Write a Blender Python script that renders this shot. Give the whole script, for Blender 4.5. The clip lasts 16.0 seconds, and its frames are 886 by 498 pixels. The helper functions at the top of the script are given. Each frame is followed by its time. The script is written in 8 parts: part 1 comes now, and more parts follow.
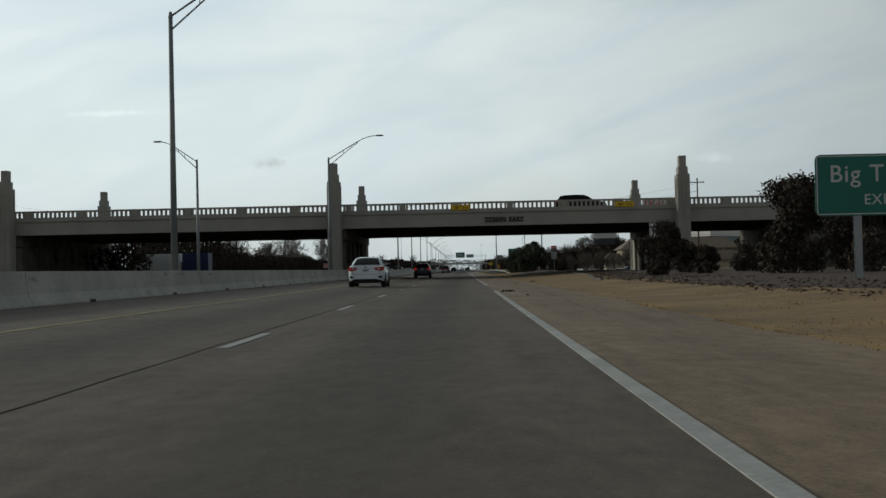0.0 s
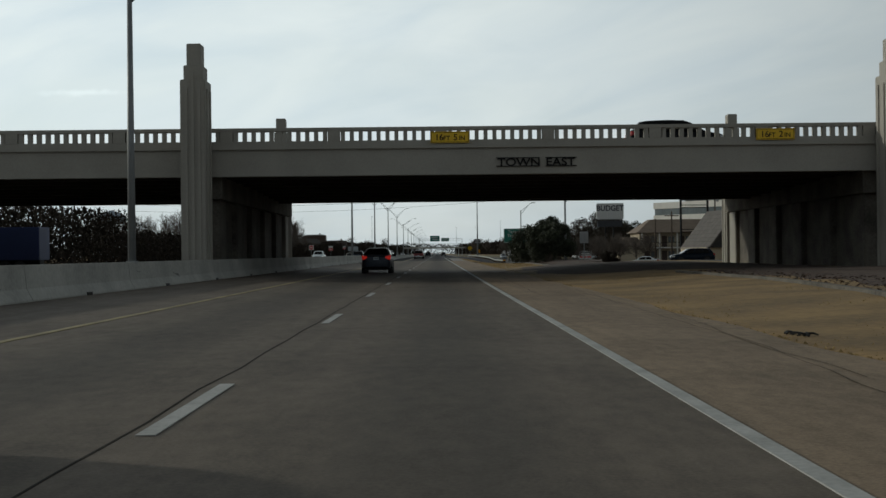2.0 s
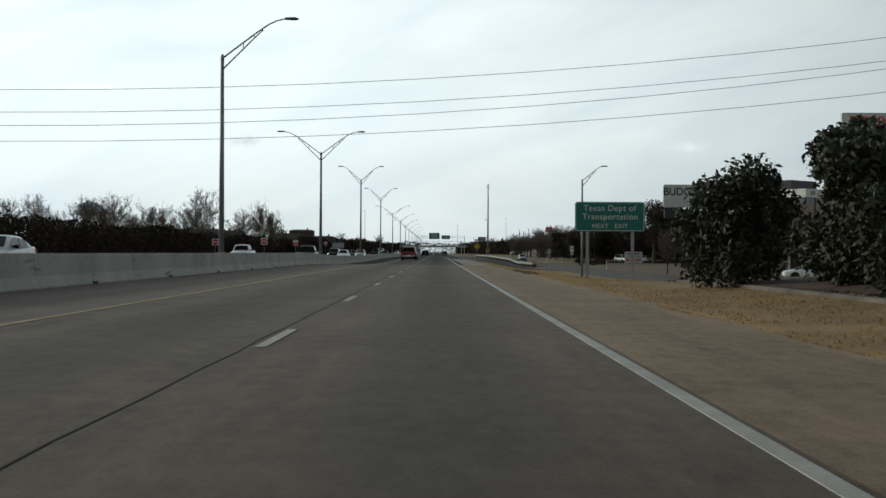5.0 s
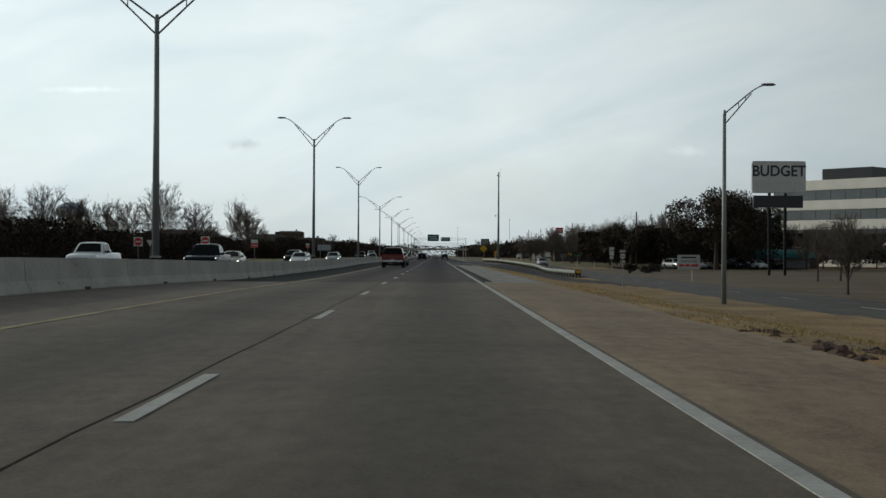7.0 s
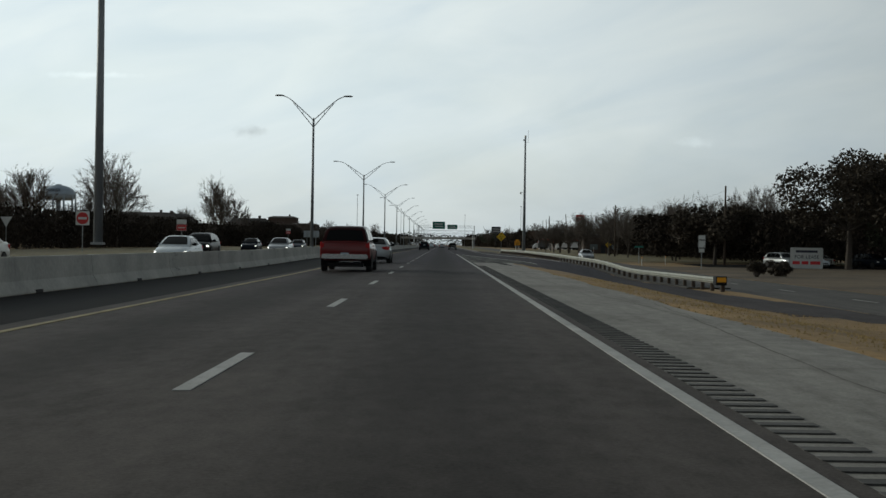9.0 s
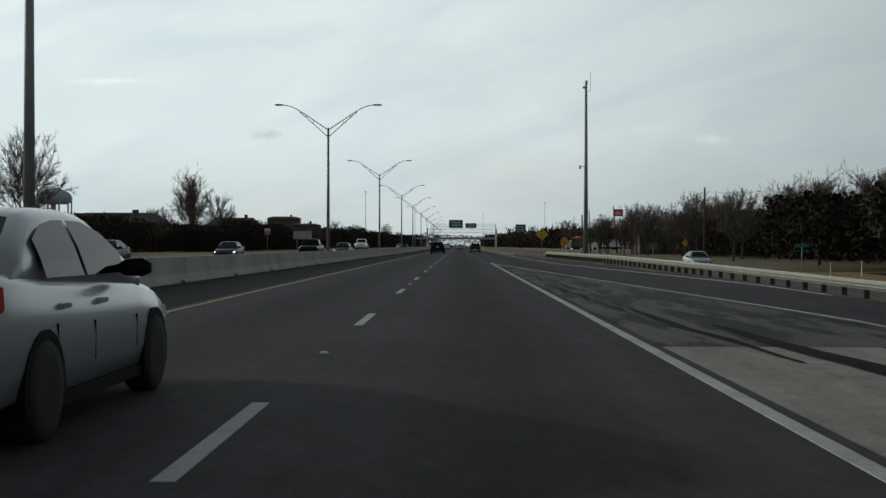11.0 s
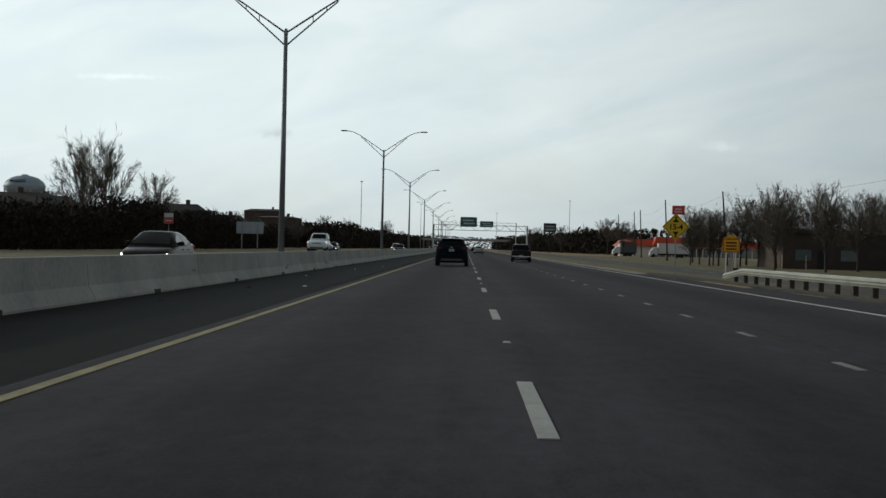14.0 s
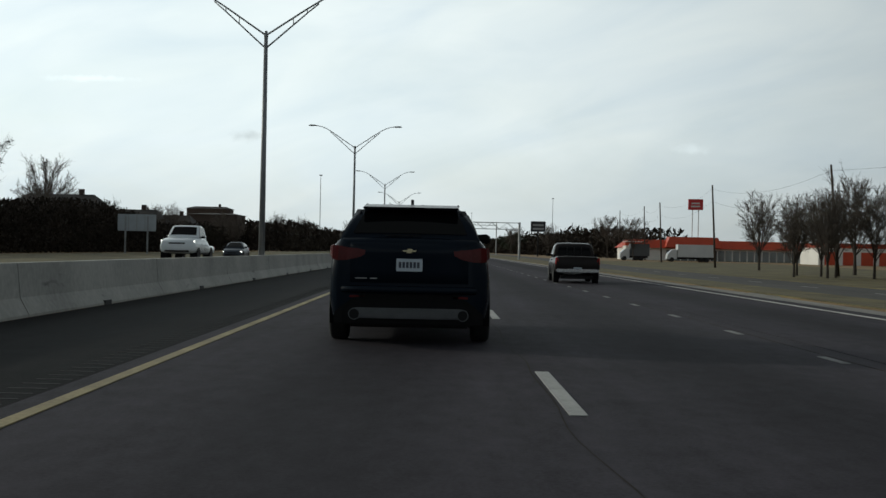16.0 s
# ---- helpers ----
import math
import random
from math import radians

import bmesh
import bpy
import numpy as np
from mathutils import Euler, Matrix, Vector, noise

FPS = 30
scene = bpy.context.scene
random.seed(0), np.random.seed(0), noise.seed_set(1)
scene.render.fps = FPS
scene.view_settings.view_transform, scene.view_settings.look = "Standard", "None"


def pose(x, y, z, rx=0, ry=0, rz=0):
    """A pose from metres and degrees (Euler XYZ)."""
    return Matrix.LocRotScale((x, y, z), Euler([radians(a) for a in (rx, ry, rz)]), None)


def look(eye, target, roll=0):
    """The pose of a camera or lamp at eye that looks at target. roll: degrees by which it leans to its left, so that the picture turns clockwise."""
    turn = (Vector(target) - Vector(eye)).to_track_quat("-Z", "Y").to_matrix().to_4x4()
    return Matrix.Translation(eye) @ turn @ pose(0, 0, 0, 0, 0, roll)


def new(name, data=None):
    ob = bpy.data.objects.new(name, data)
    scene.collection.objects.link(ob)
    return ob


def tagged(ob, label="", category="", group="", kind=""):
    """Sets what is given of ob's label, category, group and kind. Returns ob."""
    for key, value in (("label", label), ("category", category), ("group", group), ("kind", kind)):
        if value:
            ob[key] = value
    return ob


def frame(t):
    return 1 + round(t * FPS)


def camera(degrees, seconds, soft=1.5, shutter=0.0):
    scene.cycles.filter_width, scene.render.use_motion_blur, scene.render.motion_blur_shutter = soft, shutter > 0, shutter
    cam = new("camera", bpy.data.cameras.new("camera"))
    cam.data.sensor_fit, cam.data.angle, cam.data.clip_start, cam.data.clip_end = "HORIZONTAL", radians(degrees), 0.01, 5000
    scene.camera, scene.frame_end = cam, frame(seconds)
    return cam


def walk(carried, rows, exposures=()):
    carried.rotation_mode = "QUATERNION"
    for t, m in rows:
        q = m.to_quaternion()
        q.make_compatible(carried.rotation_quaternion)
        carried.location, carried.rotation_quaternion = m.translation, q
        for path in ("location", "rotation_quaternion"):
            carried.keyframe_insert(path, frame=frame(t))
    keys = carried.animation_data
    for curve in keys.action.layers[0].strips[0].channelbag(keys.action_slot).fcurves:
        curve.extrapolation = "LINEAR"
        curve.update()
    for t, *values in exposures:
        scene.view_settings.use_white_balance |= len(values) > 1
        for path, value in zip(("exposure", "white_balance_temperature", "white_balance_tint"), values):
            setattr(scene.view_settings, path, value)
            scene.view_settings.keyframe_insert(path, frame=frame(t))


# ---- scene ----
cam = camera(40.0, 16.0)
PATH = [
    (0, (0.717, -0.148, 0.818), (0.684, 1.852, 0.852), -1.2),
    (0.5, (0.376, 13.949, 0.969), (0.351, 15.948, 0.994), -0.7),
    (1, (0.182, 27.921, 1.054), (0.171, 29.921, 1.075), -0.4),
    (1.5, (0.04, 41.611, 1.027), (0.039, 43.611, 1.044), -0.5),
    (2, (-0.081, 55.163, 1.147), (-0.071, 57.163, 1.154), -0.6),
    (2.5, (-0.018, 68.409, 1.205), (-0.002, 70.409, 1.205), -0.0),
    (3, (-0.034, 81.781, 1.143), (-0.019, 83.781, 1.138), -0.6),
    (3.5, (-0.024, 95.243, 1.178), (-0.010, 97.243, 1.17), -0.5),
    (4, (0.02, 109.126, 1.126), (0.03, 111.126, 1.121), 0.5),
    (6.5, (-0.132, 177.927, 1.023), (-0.120, 179.927, 1.039), -0.1),
    (7, (0.011, 191.981, 1.060), (0.023, 193.981, 1.071), 0.3),
    (7.5, (0.119, 206.296, 1.170), (0.129, 208.296, 1.174), 0.5),
    (8, (0.058, 221.153, 1.049), (0.068, 223.153, 1.052), 0.6),
    (8.5, (0.029, 236.114, 1.113), (0.033, 238.114, 1.117), 0.7),
    (9, (-0.005, 251.190, 1.091), (-0.002, 253.190, 1.084), 0.9),
    (11.5, (-0.632, 329.362, 1.2), (-0.66, 331.362, 1.195), 0.0),
    (12, (-0.945, 345.193, 1.19), (-0.987, 347.192, 1.191), 0.4),
    (12.5, (-1.321, 361.335, 1.176), (-1.364, 363.334, 1.169), 0.6),
    (13, (-1.627, 377.311, 1.160), (-1.670, 379.311, 1.153), 0.5),
    (13.5, (-2.061, 392.823, 1.128), (-2.099, 394.822, 1.113), 1.0),
    (14, (-2.398, 407.812, 1.121), (-2.435, 409.811, 1.118), 1.3),
    (14.5, (-2.720, 422.513, 1.158), (-2.755, 424.512, 1.156), 1.7),
    (15, (-2.917, 437.170, 1.106), (-2.937, 439.169, 1.106), 1.5),
    (15.5, (-2.937, 452.169, 1.089), (-2.937, 454.169, 1.090), 1.2),
    (16, (-2.892, 466.106, 1.139), (-2.883, 468.106, 1.141), 1.2),
]
PATH_ROWS = [(t, look(e, a, r)) for t, e, a, r in PATH]
walk(cam, PATH_ROWS, exposures=[(t, s - 0.12, 6270, 1) for t, s in ((0.0, -0.2), (2.6, -0.18), (3.2, 0.03), (3.7, 0.2), (4.0, 0.4), (4.6, 0.3), (5.6, 0.06), (6.4, 0.08), (7.2, -0.08), (9.0, -0.12), (10.5, -0.15), (11.5, -0.19), (13.0, -0.2), (14.2, -0.02), (16.0, 0.05))])

# ---- world and light ----
SUN = Vector((-0.90, 0.36, 0.30)).normalized()
world = bpy.data.worlds.new("sky")
scene.world = world
world.use_nodes = True
wn, wl = world.node_tree.nodes, world.node_tree.links
wn.clear()
w_out = wn.new("ShaderNodeOutputWorld")
w_bg = wn.new("ShaderNodeBackground")
w_sky = wn.new("ShaderNodeTexSky")
w_sky.sky_type = "NISHITA"
w_sky.sun_disc = False
w_sky.sun_elevation = math.asin(SUN.z)
w_sky.sun_rotation = math.atan2(SUN.x, SUN.y)
w_sky.dust_density = 2.0
w_scale = wn.new("ShaderNodeMix")
w_scale.data_type = "RGBA"
w_scale.blend_type = "MULTIPLY"
w_scale.inputs["Factor"].default_value = 1.0
w_scale.inputs[7].default_value = (0.12, 0.12, 0.12, 1)
wl.new(w_sky.outputs[0], w_scale.inputs[6])
w_tc = wn.new("ShaderNodeTexCoord")
w_map = wn.new("ShaderNodeMapping")
w_map.inputs["Scale"].default_value = (1.0, 1.0, 3.0)
w_map.inputs["Rotation"].default_value = (0.25, -0.3, 0.5)
wl.new(w_tc.outputs["Generated"], w_map.inputs["Vector"])
w_n1 = wn.new("ShaderNodeTexNoise")
w_n1.inputs["Scale"].default_value = 3.2
w_n1.inputs["Detail"].default_value = 7.0
w_n1.inputs["Roughness"].default_value = 0.55
w_n1.inputs["Distortion"].default_value = 0.6
wl.new(w_map.outputs[0], w_n1.inputs["Vector"])
w_r1 = wn.new("ShaderNodeValToRGB")
w_r1.color_ramp.elements[0].position = 0.30
w_r1.color_ramp.elements[0].color = (0.78, 0.78, 0.78, 1)
w_r1.color_ramp.elements[1].position = 0.56
w_r1.color_ramp.elements[1].color = (0.97, 0.97, 0.97, 1)
wl.new(w_n1.outputs["Fac"], w_r1.inputs[0])
w_n2 = wn.new("ShaderNodeTexNoise")
w_n2.inputs["Scale"].default_value = 5.0
w_n2.inputs["Distortion"].default_value = 0.5
w_n2.inputs["Detail"].default_value = 8.0
w_tilt = wn.new("ShaderNodeMapping")
w_tilt.vector_type = "TEXTURE"
w_tilt.inputs["Scale"].default_value = (1.0, 1.0, 0.26)
w_tilt.inputs["Rotation"].default_value = (0.0, radians(-17), 0.0)
wl.new(w_tc.outputs["Generated"], w_tilt.inputs["Vector"])
wl.new(w_tilt.outputs[0], w_n2.inputs["Vector"])
w_r2 = wn.new("ShaderNodeValToRGB")
w_r2.color_ramp.elements[0].position = 0.32
w_r2.color_ramp.elements[0].color = (0.70, 0.75, 0.805, 1)
w_r2.color_ramp.elements[1].position = 0.66
w_r2.color_ramp.elements[1].color = (0.83, 0.85, 0.865, 1)
wl.new(w_n2.outputs["Fac"], w_r2.inputs[0])
w_mix = wn.new("ShaderNodeMix")
w_mix.data_type = "RGBA"
wl.new(w_r1.outputs[0], w_mix.inputs["Factor"])
wl.new(w_scale.outputs[2], w_mix.inputs[6])
wl.new(w_r2.outputs[0], w_mix.inputs[7])
# the low sun behind thin cloud: brighter towards it, darker overhead and behind
w_dot = wn.new("ShaderNodeVectorMath")
w_dot.operation = "DOT_PRODUCT"
w_dot.inputs[1].default_value = (-0.50, 0.86, 0.08)
wl.new(w_tc.outputs["Generated"], w_dot.inputs[0])
w_glow = wn.new("ShaderNodeMapRange")
w_glow.interpolation_type = "SMOOTHSTEP"
w_glow.inputs["From Min"].default_value = 0.36
w_glow.inputs["From Max"].default_value = 1.05
w_glow.inputs["To Min"].default_value = 0.48
w_glow.inputs["To Max"].default_value = 1.28
wl.new(w_dot.outputs["Value"], w_glow.inputs["Value"])
w_val = wn.new("ShaderNodeVectorMath")
w_val.operation = "SCALE"
wl.new(w_mix.outputs[2], w_val.inputs[0])
w_sep = wn.new("ShaderNodeSeparateXYZ")
wl.new(w_tc.outputs["Generated"], w_sep.inputs[0])
w_zen = wn.new("ShaderNodeMapRange")
w_zen.interpolation_type = "SMOOTHSTEP"
w_zen.inputs["From Min"].default_value = 0.22
w_zen.inputs["From Max"].default_value = 0.75
w_zen.inputs["To Min"].default_value = 1.0
w_zen.inputs["To Max"].default_value = 0.36
wl.new(w_sep.outputs[2], w_zen.inputs["Value"])
w_both = wn.new("ShaderNodeMath")
w_both.operation = "MULTIPLY"
wl.new(w_glow.outputs[0], w_both.inputs[0])
wl.new(w_zen.outputs[0], w_both.inputs[1])
# thicker haze low over the land
w_low = wn.new("ShaderNodeMapRange")
w_low.interpolation_type = "SMOOTHSTEP"
w_low.inputs["From Min"].default_value = -0.02
w_low.inputs["From Max"].default_value = 0.11
w_low.inputs["To Min"].default_value = 0.78
w_low.inputs["To Max"].default_value = 1.0
wl.new(w_sep.outputs[2], w_low.inputs["Value"])
w_all = wn.new("ShaderNodeMath")
w_all.operation = "MULTIPLY"
wl.new(w_both.outputs[0], w_all.inputs[0])
wl.new(w_low.outputs[0], w_all.inputs[1])
wl.new(w_all.outputs[0], w_val.inputs["Scale"])
# two small ragged puffs of cloud, one grey and one white
w_div = wn.new("ShaderNodeVectorMath")
w_div.operation = "DIVIDE"
w_yyy = wn.new("ShaderNodeCombineXYZ")
for k in range(3):
    wl.new(w_sep.outputs[1], w_yyy.inputs[k])
wl.new(w_tc.outputs["Generated"], w_div.inputs[0])
wl.new(w_yyy.outputs[0], w_div.inputs[1])
w_rag = wn.new("ShaderNodeTexNoise")
w_rag.inputs["Scale"].default_value = 95.0
w_rag.inputs["Detail"].default_value = 5.0
wl.new(w_div.outputs[0], w_rag.inputs["Vector"])
w_col = w_val.outputs[0]
for centre, size, gain in (((-0.158, 1.0, 0.090), (0.020, 1.0, 0.0075), 0.78), ((0.209, 1.0, 0.087), (0.024, 1.0, 0.006), 1.14), ((-0.29, 1.0, 0.135), (0.05, 1.0, 0.004), 1.12)):
    w_off = wn.new("ShaderNodeVectorMath")
    w_off.operation = "SUBTRACT"
    w_off.inputs[1].default_value = centre
    wl.new(w_div.outputs[0], w_off.inputs[0])
    w_sc = wn.new("ShaderNodeVectorMath")
    w_sc.operation = "DIVIDE"
    w_sc.inputs[1].default_value = size
    wl.new(w_off.outputs[0], w_sc.inputs[0])
    w_len = wn.new("ShaderNodeVectorMath")
    w_len.operation = "LENGTH"
    wl.new(w_sc.outputs[0], w_len.inputs[0])
    w_sum = wn.new("ShaderNodeMath")
    w_sum.operation = "MULTIPLY_ADD"
    w_sum.inputs[1].default_value = 1.6
    wl.new(w_rag.outputs["Fac"], w_sum.inputs[0])
    wl.new(w_len.outputs["Value"], w_sum.inputs[2])
    w_mask = wn.new("ShaderNodeMapRange")
    w_mask.interpolation_type = "SMOOTHSTEP"
    w_mask.inputs["From Min"].default_value = 0.75
    w_mask.inputs["From Max"].default_value = 1.75
    w_mask.inputs["To Min"].default_value = gain
    w_mask.inputs["To Max"].default_value = 1.0
    wl.new(w_sum.outputs[0], w_mask.inputs["Value"])
    w_puff = wn.new("ShaderNodeVectorMath")
    w_puff.operation = "SCALE"
    wl.new(w_col, w_puff.inputs[0])
    wl.new(w_mask.outputs[0], w_puff.inputs["Scale"])
    w_col = w_puff.outputs[0]
wl.new(w_col, w_bg.inputs[0])
w_bg.inputs[1].default_value = 1.0
wl.new(w_bg.outputs[0], w_out.inputs[0])

sun_data = bpy.data.lights.new("sun", "SUN")
sun_data.energy = 1.5
sun_data.angle = radians(2.0)
sun_data.color = (1.0, 0.92, 0.80)
sun = new("sun", sun_data)
sun.matrix_world = look(SUN * 50, (0, 0, 0))


# ---- materials ----
def mat(name, base, rough=0.7, metal=0.0, vary=0.25, scale=3.0, fine=60.0, bump=0.15, second=None, spec=0.5, emit=0.0, coords="Object", island=0.0):
    """A surface with variation at two scales (patches and grain) and a fine relief."""
    m = bpy.data.materials.new(name)
    m.use_nodes = True
    nt = m.node_tree
    b = nt.nodes["Principled BSDF"]
    b.inputs["Roughness"].default_value = rough
    b.inputs["Metallic"].default_value = metal
    b.inputs["Specular IOR Level"].default_value = spec
    if vary <= 0:
        b.inputs["Base Color"].default_value = (*base, 1)
    else:
        tc = nt.nodes.new("ShaderNodeTexCoord")
        n1 = nt.nodes.new("ShaderNodeTexNoise")
        n1.inputs["Scale"].default_value = scale
        n1.inputs["Detail"].default_value = 5.0
        n2 = nt.nodes.new("ShaderNodeTexNoise")
        n2.inputs["Scale"].default_value = fine
        n2.inputs["Detail"].default_value = 3.0
        src = nt.nodes.new("ShaderNodeNewGeometry").outputs["Position"] if coords == "Position" else tc.outputs[coords]
        for n in (n1, n2):
            nt.links.new(src, n.inputs["Vector"])
        add = nt.nodes.new("ShaderNodeMath")
        add.operation = "MULTIPLY_ADD"
        add.inputs[1].default_value = 0.35
        nt.links.new(n2.outputs["Fac"], add.inputs[0])
        half = nt.nodes.new("ShaderNodeMath")
        half.operation = "MULTIPLY"
        half.inputs[1].default_value = 0.65
        nt.links.new(n1.outputs["Fac"], half.inputs[0])
        nt.links.new(half.outputs[0], add.inputs[2])
        ramp = nt.nodes.new("ShaderNodeValToRGB")
        dark = second if second else tuple(c * (1 - vary) for c in base)
        lite = tuple(min(1, c * (1 + vary)) for c in base)
        ramp.color_ramp.elements[0].position = 0.33
        ramp.color_ramp.elements[0].color = (*dark, 1)
        ramp.color_ramp.elements[1].position = 0.67
        ramp.color_ramp.elements[1].color = (*lite, 1)
        nt.links.new(add.outputs[0], ramp.inputs[0])
        last = ramp.outputs[0]
        if island > 0:
            geo = nt.nodes.new("ShaderNodeNewGeometry")
            hsv = nt.nodes.new("ShaderNodeHueSaturation")
            mr = nt.nodes.new("ShaderNodeMapRange")
            mr.inputs["To Min"].default_value = 1 - island
            mr.inputs["To Max"].default_value = 1 + island
            nt.links.new(geo.outputs["Random Per Island"], mr.inputs["Value"])
            nt.links.new(mr.outputs[0], hsv.inputs["Value"])
            nt.links.new(last, hsv.inputs["Color"])
            last = hsv.outputs[0]
        nt.links.new(last, b.inputs["Base Color"])
        if bump > 0:
            bp = nt.nodes.new("ShaderNodeBump")
            bp.inputs["Strength"].default_value = bump
            bp.inputs["Distance"].default_value = 0.02
            nt.links.new(add.outputs[0], bp.inputs["Height"])
            nt.links.new(bp.outputs[0], b.inputs["Normal"])
    if emit > 0:
        b.inputs["Emission Color"].default_value = (*base, 1)
        b.inputs["Emission Strength"].default_value = emit
    return m


def road_mat(name, base, stain, centres=(0.0, -3.7), spec=0.24, newer=None):
    """Pavement: fine aggregate, large patches, and dark oil bands along the lane centres."""
    m = bpy.data.materials.new(name)
    m.use_nodes = True
    nt = m.node_tree
    b = nt.nodes["Principled BSDF"]
    b.inputs["Roughness"].default_value = 0.82
    b.inputs["Specular IOR Level"].default_value = spec
    tc = nt.nodes.new("ShaderNodeTexCoord")
    sep = nt.nodes.new("ShaderNodeSeparateXYZ")
    nt.links.new(tc.outputs["Object"], sep.inputs[0])
    streak = nt.nodes.new("ShaderNodeMapping")
    streak.inputs["Scale"].default_value = (1.0, 0.06, 1.0)
    nt.links.new(tc.outputs["Object"], streak.inputs["Vector"])
    n0 = nt.nodes.new("ShaderNodeTexNoise")
    n0.inputs["Scale"].default_value = 2.2
    n0.inputs["Detail"].default_value = 4
    nt.links.new(streak.outputs[0], n0.inputs["Vector"])
    n1 = nt.nodes.new("ShaderNodeTexNoise")
    n1.inputs["Scale"].default_value = 0.35
    n1.inputs["Detail"].default_value = 6
    nt.links.new(tc.outputs["Object"], n1.inputs["Vector"])
    n2 = nt.nodes.new("ShaderNodeTexNoise")
    n2.inputs["Scale"].default_value = 34
    n2.inputs["Detail"].default_value = 4
    n2.inputs["Roughness"].default_value = 0.7
    nt.links.new(tc.outputs["Object"], n2.inputs["Vector"])
    total = None
    for c in centres:
        d = nt.nodes.new("ShaderNodeMath")
        d.operation = "SUBTRACT"
        d.inputs[1].default_value = c
        nt.links.new(sep.outputs[0], d.inputs[0])
        a = nt.nodes.new("ShaderNodeMath")
        a.operation = "ABSOLUTE"
        nt.links.new(d.outputs[0], a.inputs[0])
        mr = nt.nodes.new("ShaderNodeMapRange")
        mr.interpolation_type = "SMOOTHSTEP"
        mr.inputs["From Min"].default_value = 0.15
        mr.inputs["From Max"].default_value = 1.25
        mr.inputs["To Min"].default_value = 1.0
        mr.inputs["To Max"].default_value = 0.0
        nt.links.new(a.outputs[0], mr.inputs["Value"])
        if total is None:
            total = mr.outputs[0]
        else:
            s = nt.nodes.new("ShaderNodeMath")
            s.operation = "ADD"
            nt.links.new(total, s.inputs[0])
            nt.links.new(mr.outputs[0], s.inputs[1])
            total = s.outputs[0]
    wob = nt.nodes.new("ShaderNodeMath")
    wob.operation = "MULTIPLY"
    nt.links.new(total, wob.inputs[0])
    nt.links.new(n0.outputs["Fac"], wob.inputs[1])
    band = nt.nodes.new("ShaderNodeMix")
    band.data_type = "RGBA"
    band.inputs[6].default_value = (*base, 1)
    band.inputs[7].default_value = (*stain, 1)
    nt.links.new(wob.outputs[0], band.inputs["Factor"])
    n3 = nt.nodes.new("ShaderNodeTexNoise")
    n3.inputs["Scale"].default_value = 5.0
    n3.inputs["Detail"].default_value = 6
    n3.inputs["Roughness"].default_value = 0.65
    mott = nt.nodes.new("ShaderNodeMapping")
    mott.inputs["Scale"].default_value = (1.0, 0.45, 1.0)
    nt.links.new(tc.outputs["Object"], mott.inputs["Vector"])
    nt.links.new(mott.outputs[0], n3.inputs["Vector"])
    last = None
    for node, share in ((n2, 0.46), (n1, 0.30), (n0, 0.30), (n3, 0.45)):
        w = nt.nodes.new("ShaderNodeMath")
        w.operation = "MULTIPLY_ADD"
        w.inputs[1].default_value = share
        nt.links.new(node.outputs["Fac"], w.inputs[0])
        if last is None:
            w.inputs[2].default_value = -0.255
        else:
            nt.links.new(last, w.inputs[2])
        last = w.outputs[0]
    mixn = last
    val = nt.nodes.new("ShaderNodeMapRange")
    val.inputs["From Min"].default_value = 0.3
    val.inputs["From Max"].default_value = 0.7
    val.inputs["To Min"].default_value = 0.48
    val.inputs["To Max"].default_value = 1.52
    nt.links.new(mixn, val.inputs["Value"])
    tone = band.outputs[2]
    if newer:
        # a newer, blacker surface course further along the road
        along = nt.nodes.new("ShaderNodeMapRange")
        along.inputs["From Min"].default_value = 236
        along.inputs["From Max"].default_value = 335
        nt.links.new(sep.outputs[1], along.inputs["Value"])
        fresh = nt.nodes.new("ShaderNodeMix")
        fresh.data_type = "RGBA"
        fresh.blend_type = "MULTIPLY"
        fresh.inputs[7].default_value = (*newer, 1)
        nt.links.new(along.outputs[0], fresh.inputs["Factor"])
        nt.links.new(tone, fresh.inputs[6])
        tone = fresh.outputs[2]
    hsv = nt.nodes.new("ShaderNodeHueSaturation")
    nt.links.new(tone, hsv.inputs["Color"])
    nt.links.new(val.outputs[0], hsv.inputs["Value"])
    nt.links.new(hsv.outputs[0], b.inputs["Base Color"])
    bp = nt.nodes.new("ShaderNodeBump")
    bp.inputs["Strength"].default_value = 0.25
    bp.inputs["Distance"].default_value = 0.01
    nt.links.new(n2.outputs["Fac"], bp.inputs["Height"])
    nt.links.new(bp.outputs[0], b.inputs["Normal"])
    return m


def paint_mat(name, base, rough=0.28, coat=0.25, metal=0.0):
    m = mat(name, base, rough, metal, 0.06, 1.5, 90, 0.0)
    b = m.node_tree.nodes["Principled BSDF"]
    b.inputs["Coat Weight"].default_value = coat
    b.inputs["Coat Roughness"].default_value = 0.08
    b.inputs["Specular IOR Level"].default_value = 0.35
    if max(base) < 0.1:
        b.inputs["IOR"].default_value = 1.2
        b.inputs["Coat Weight"].default_value = 0.06
    return m


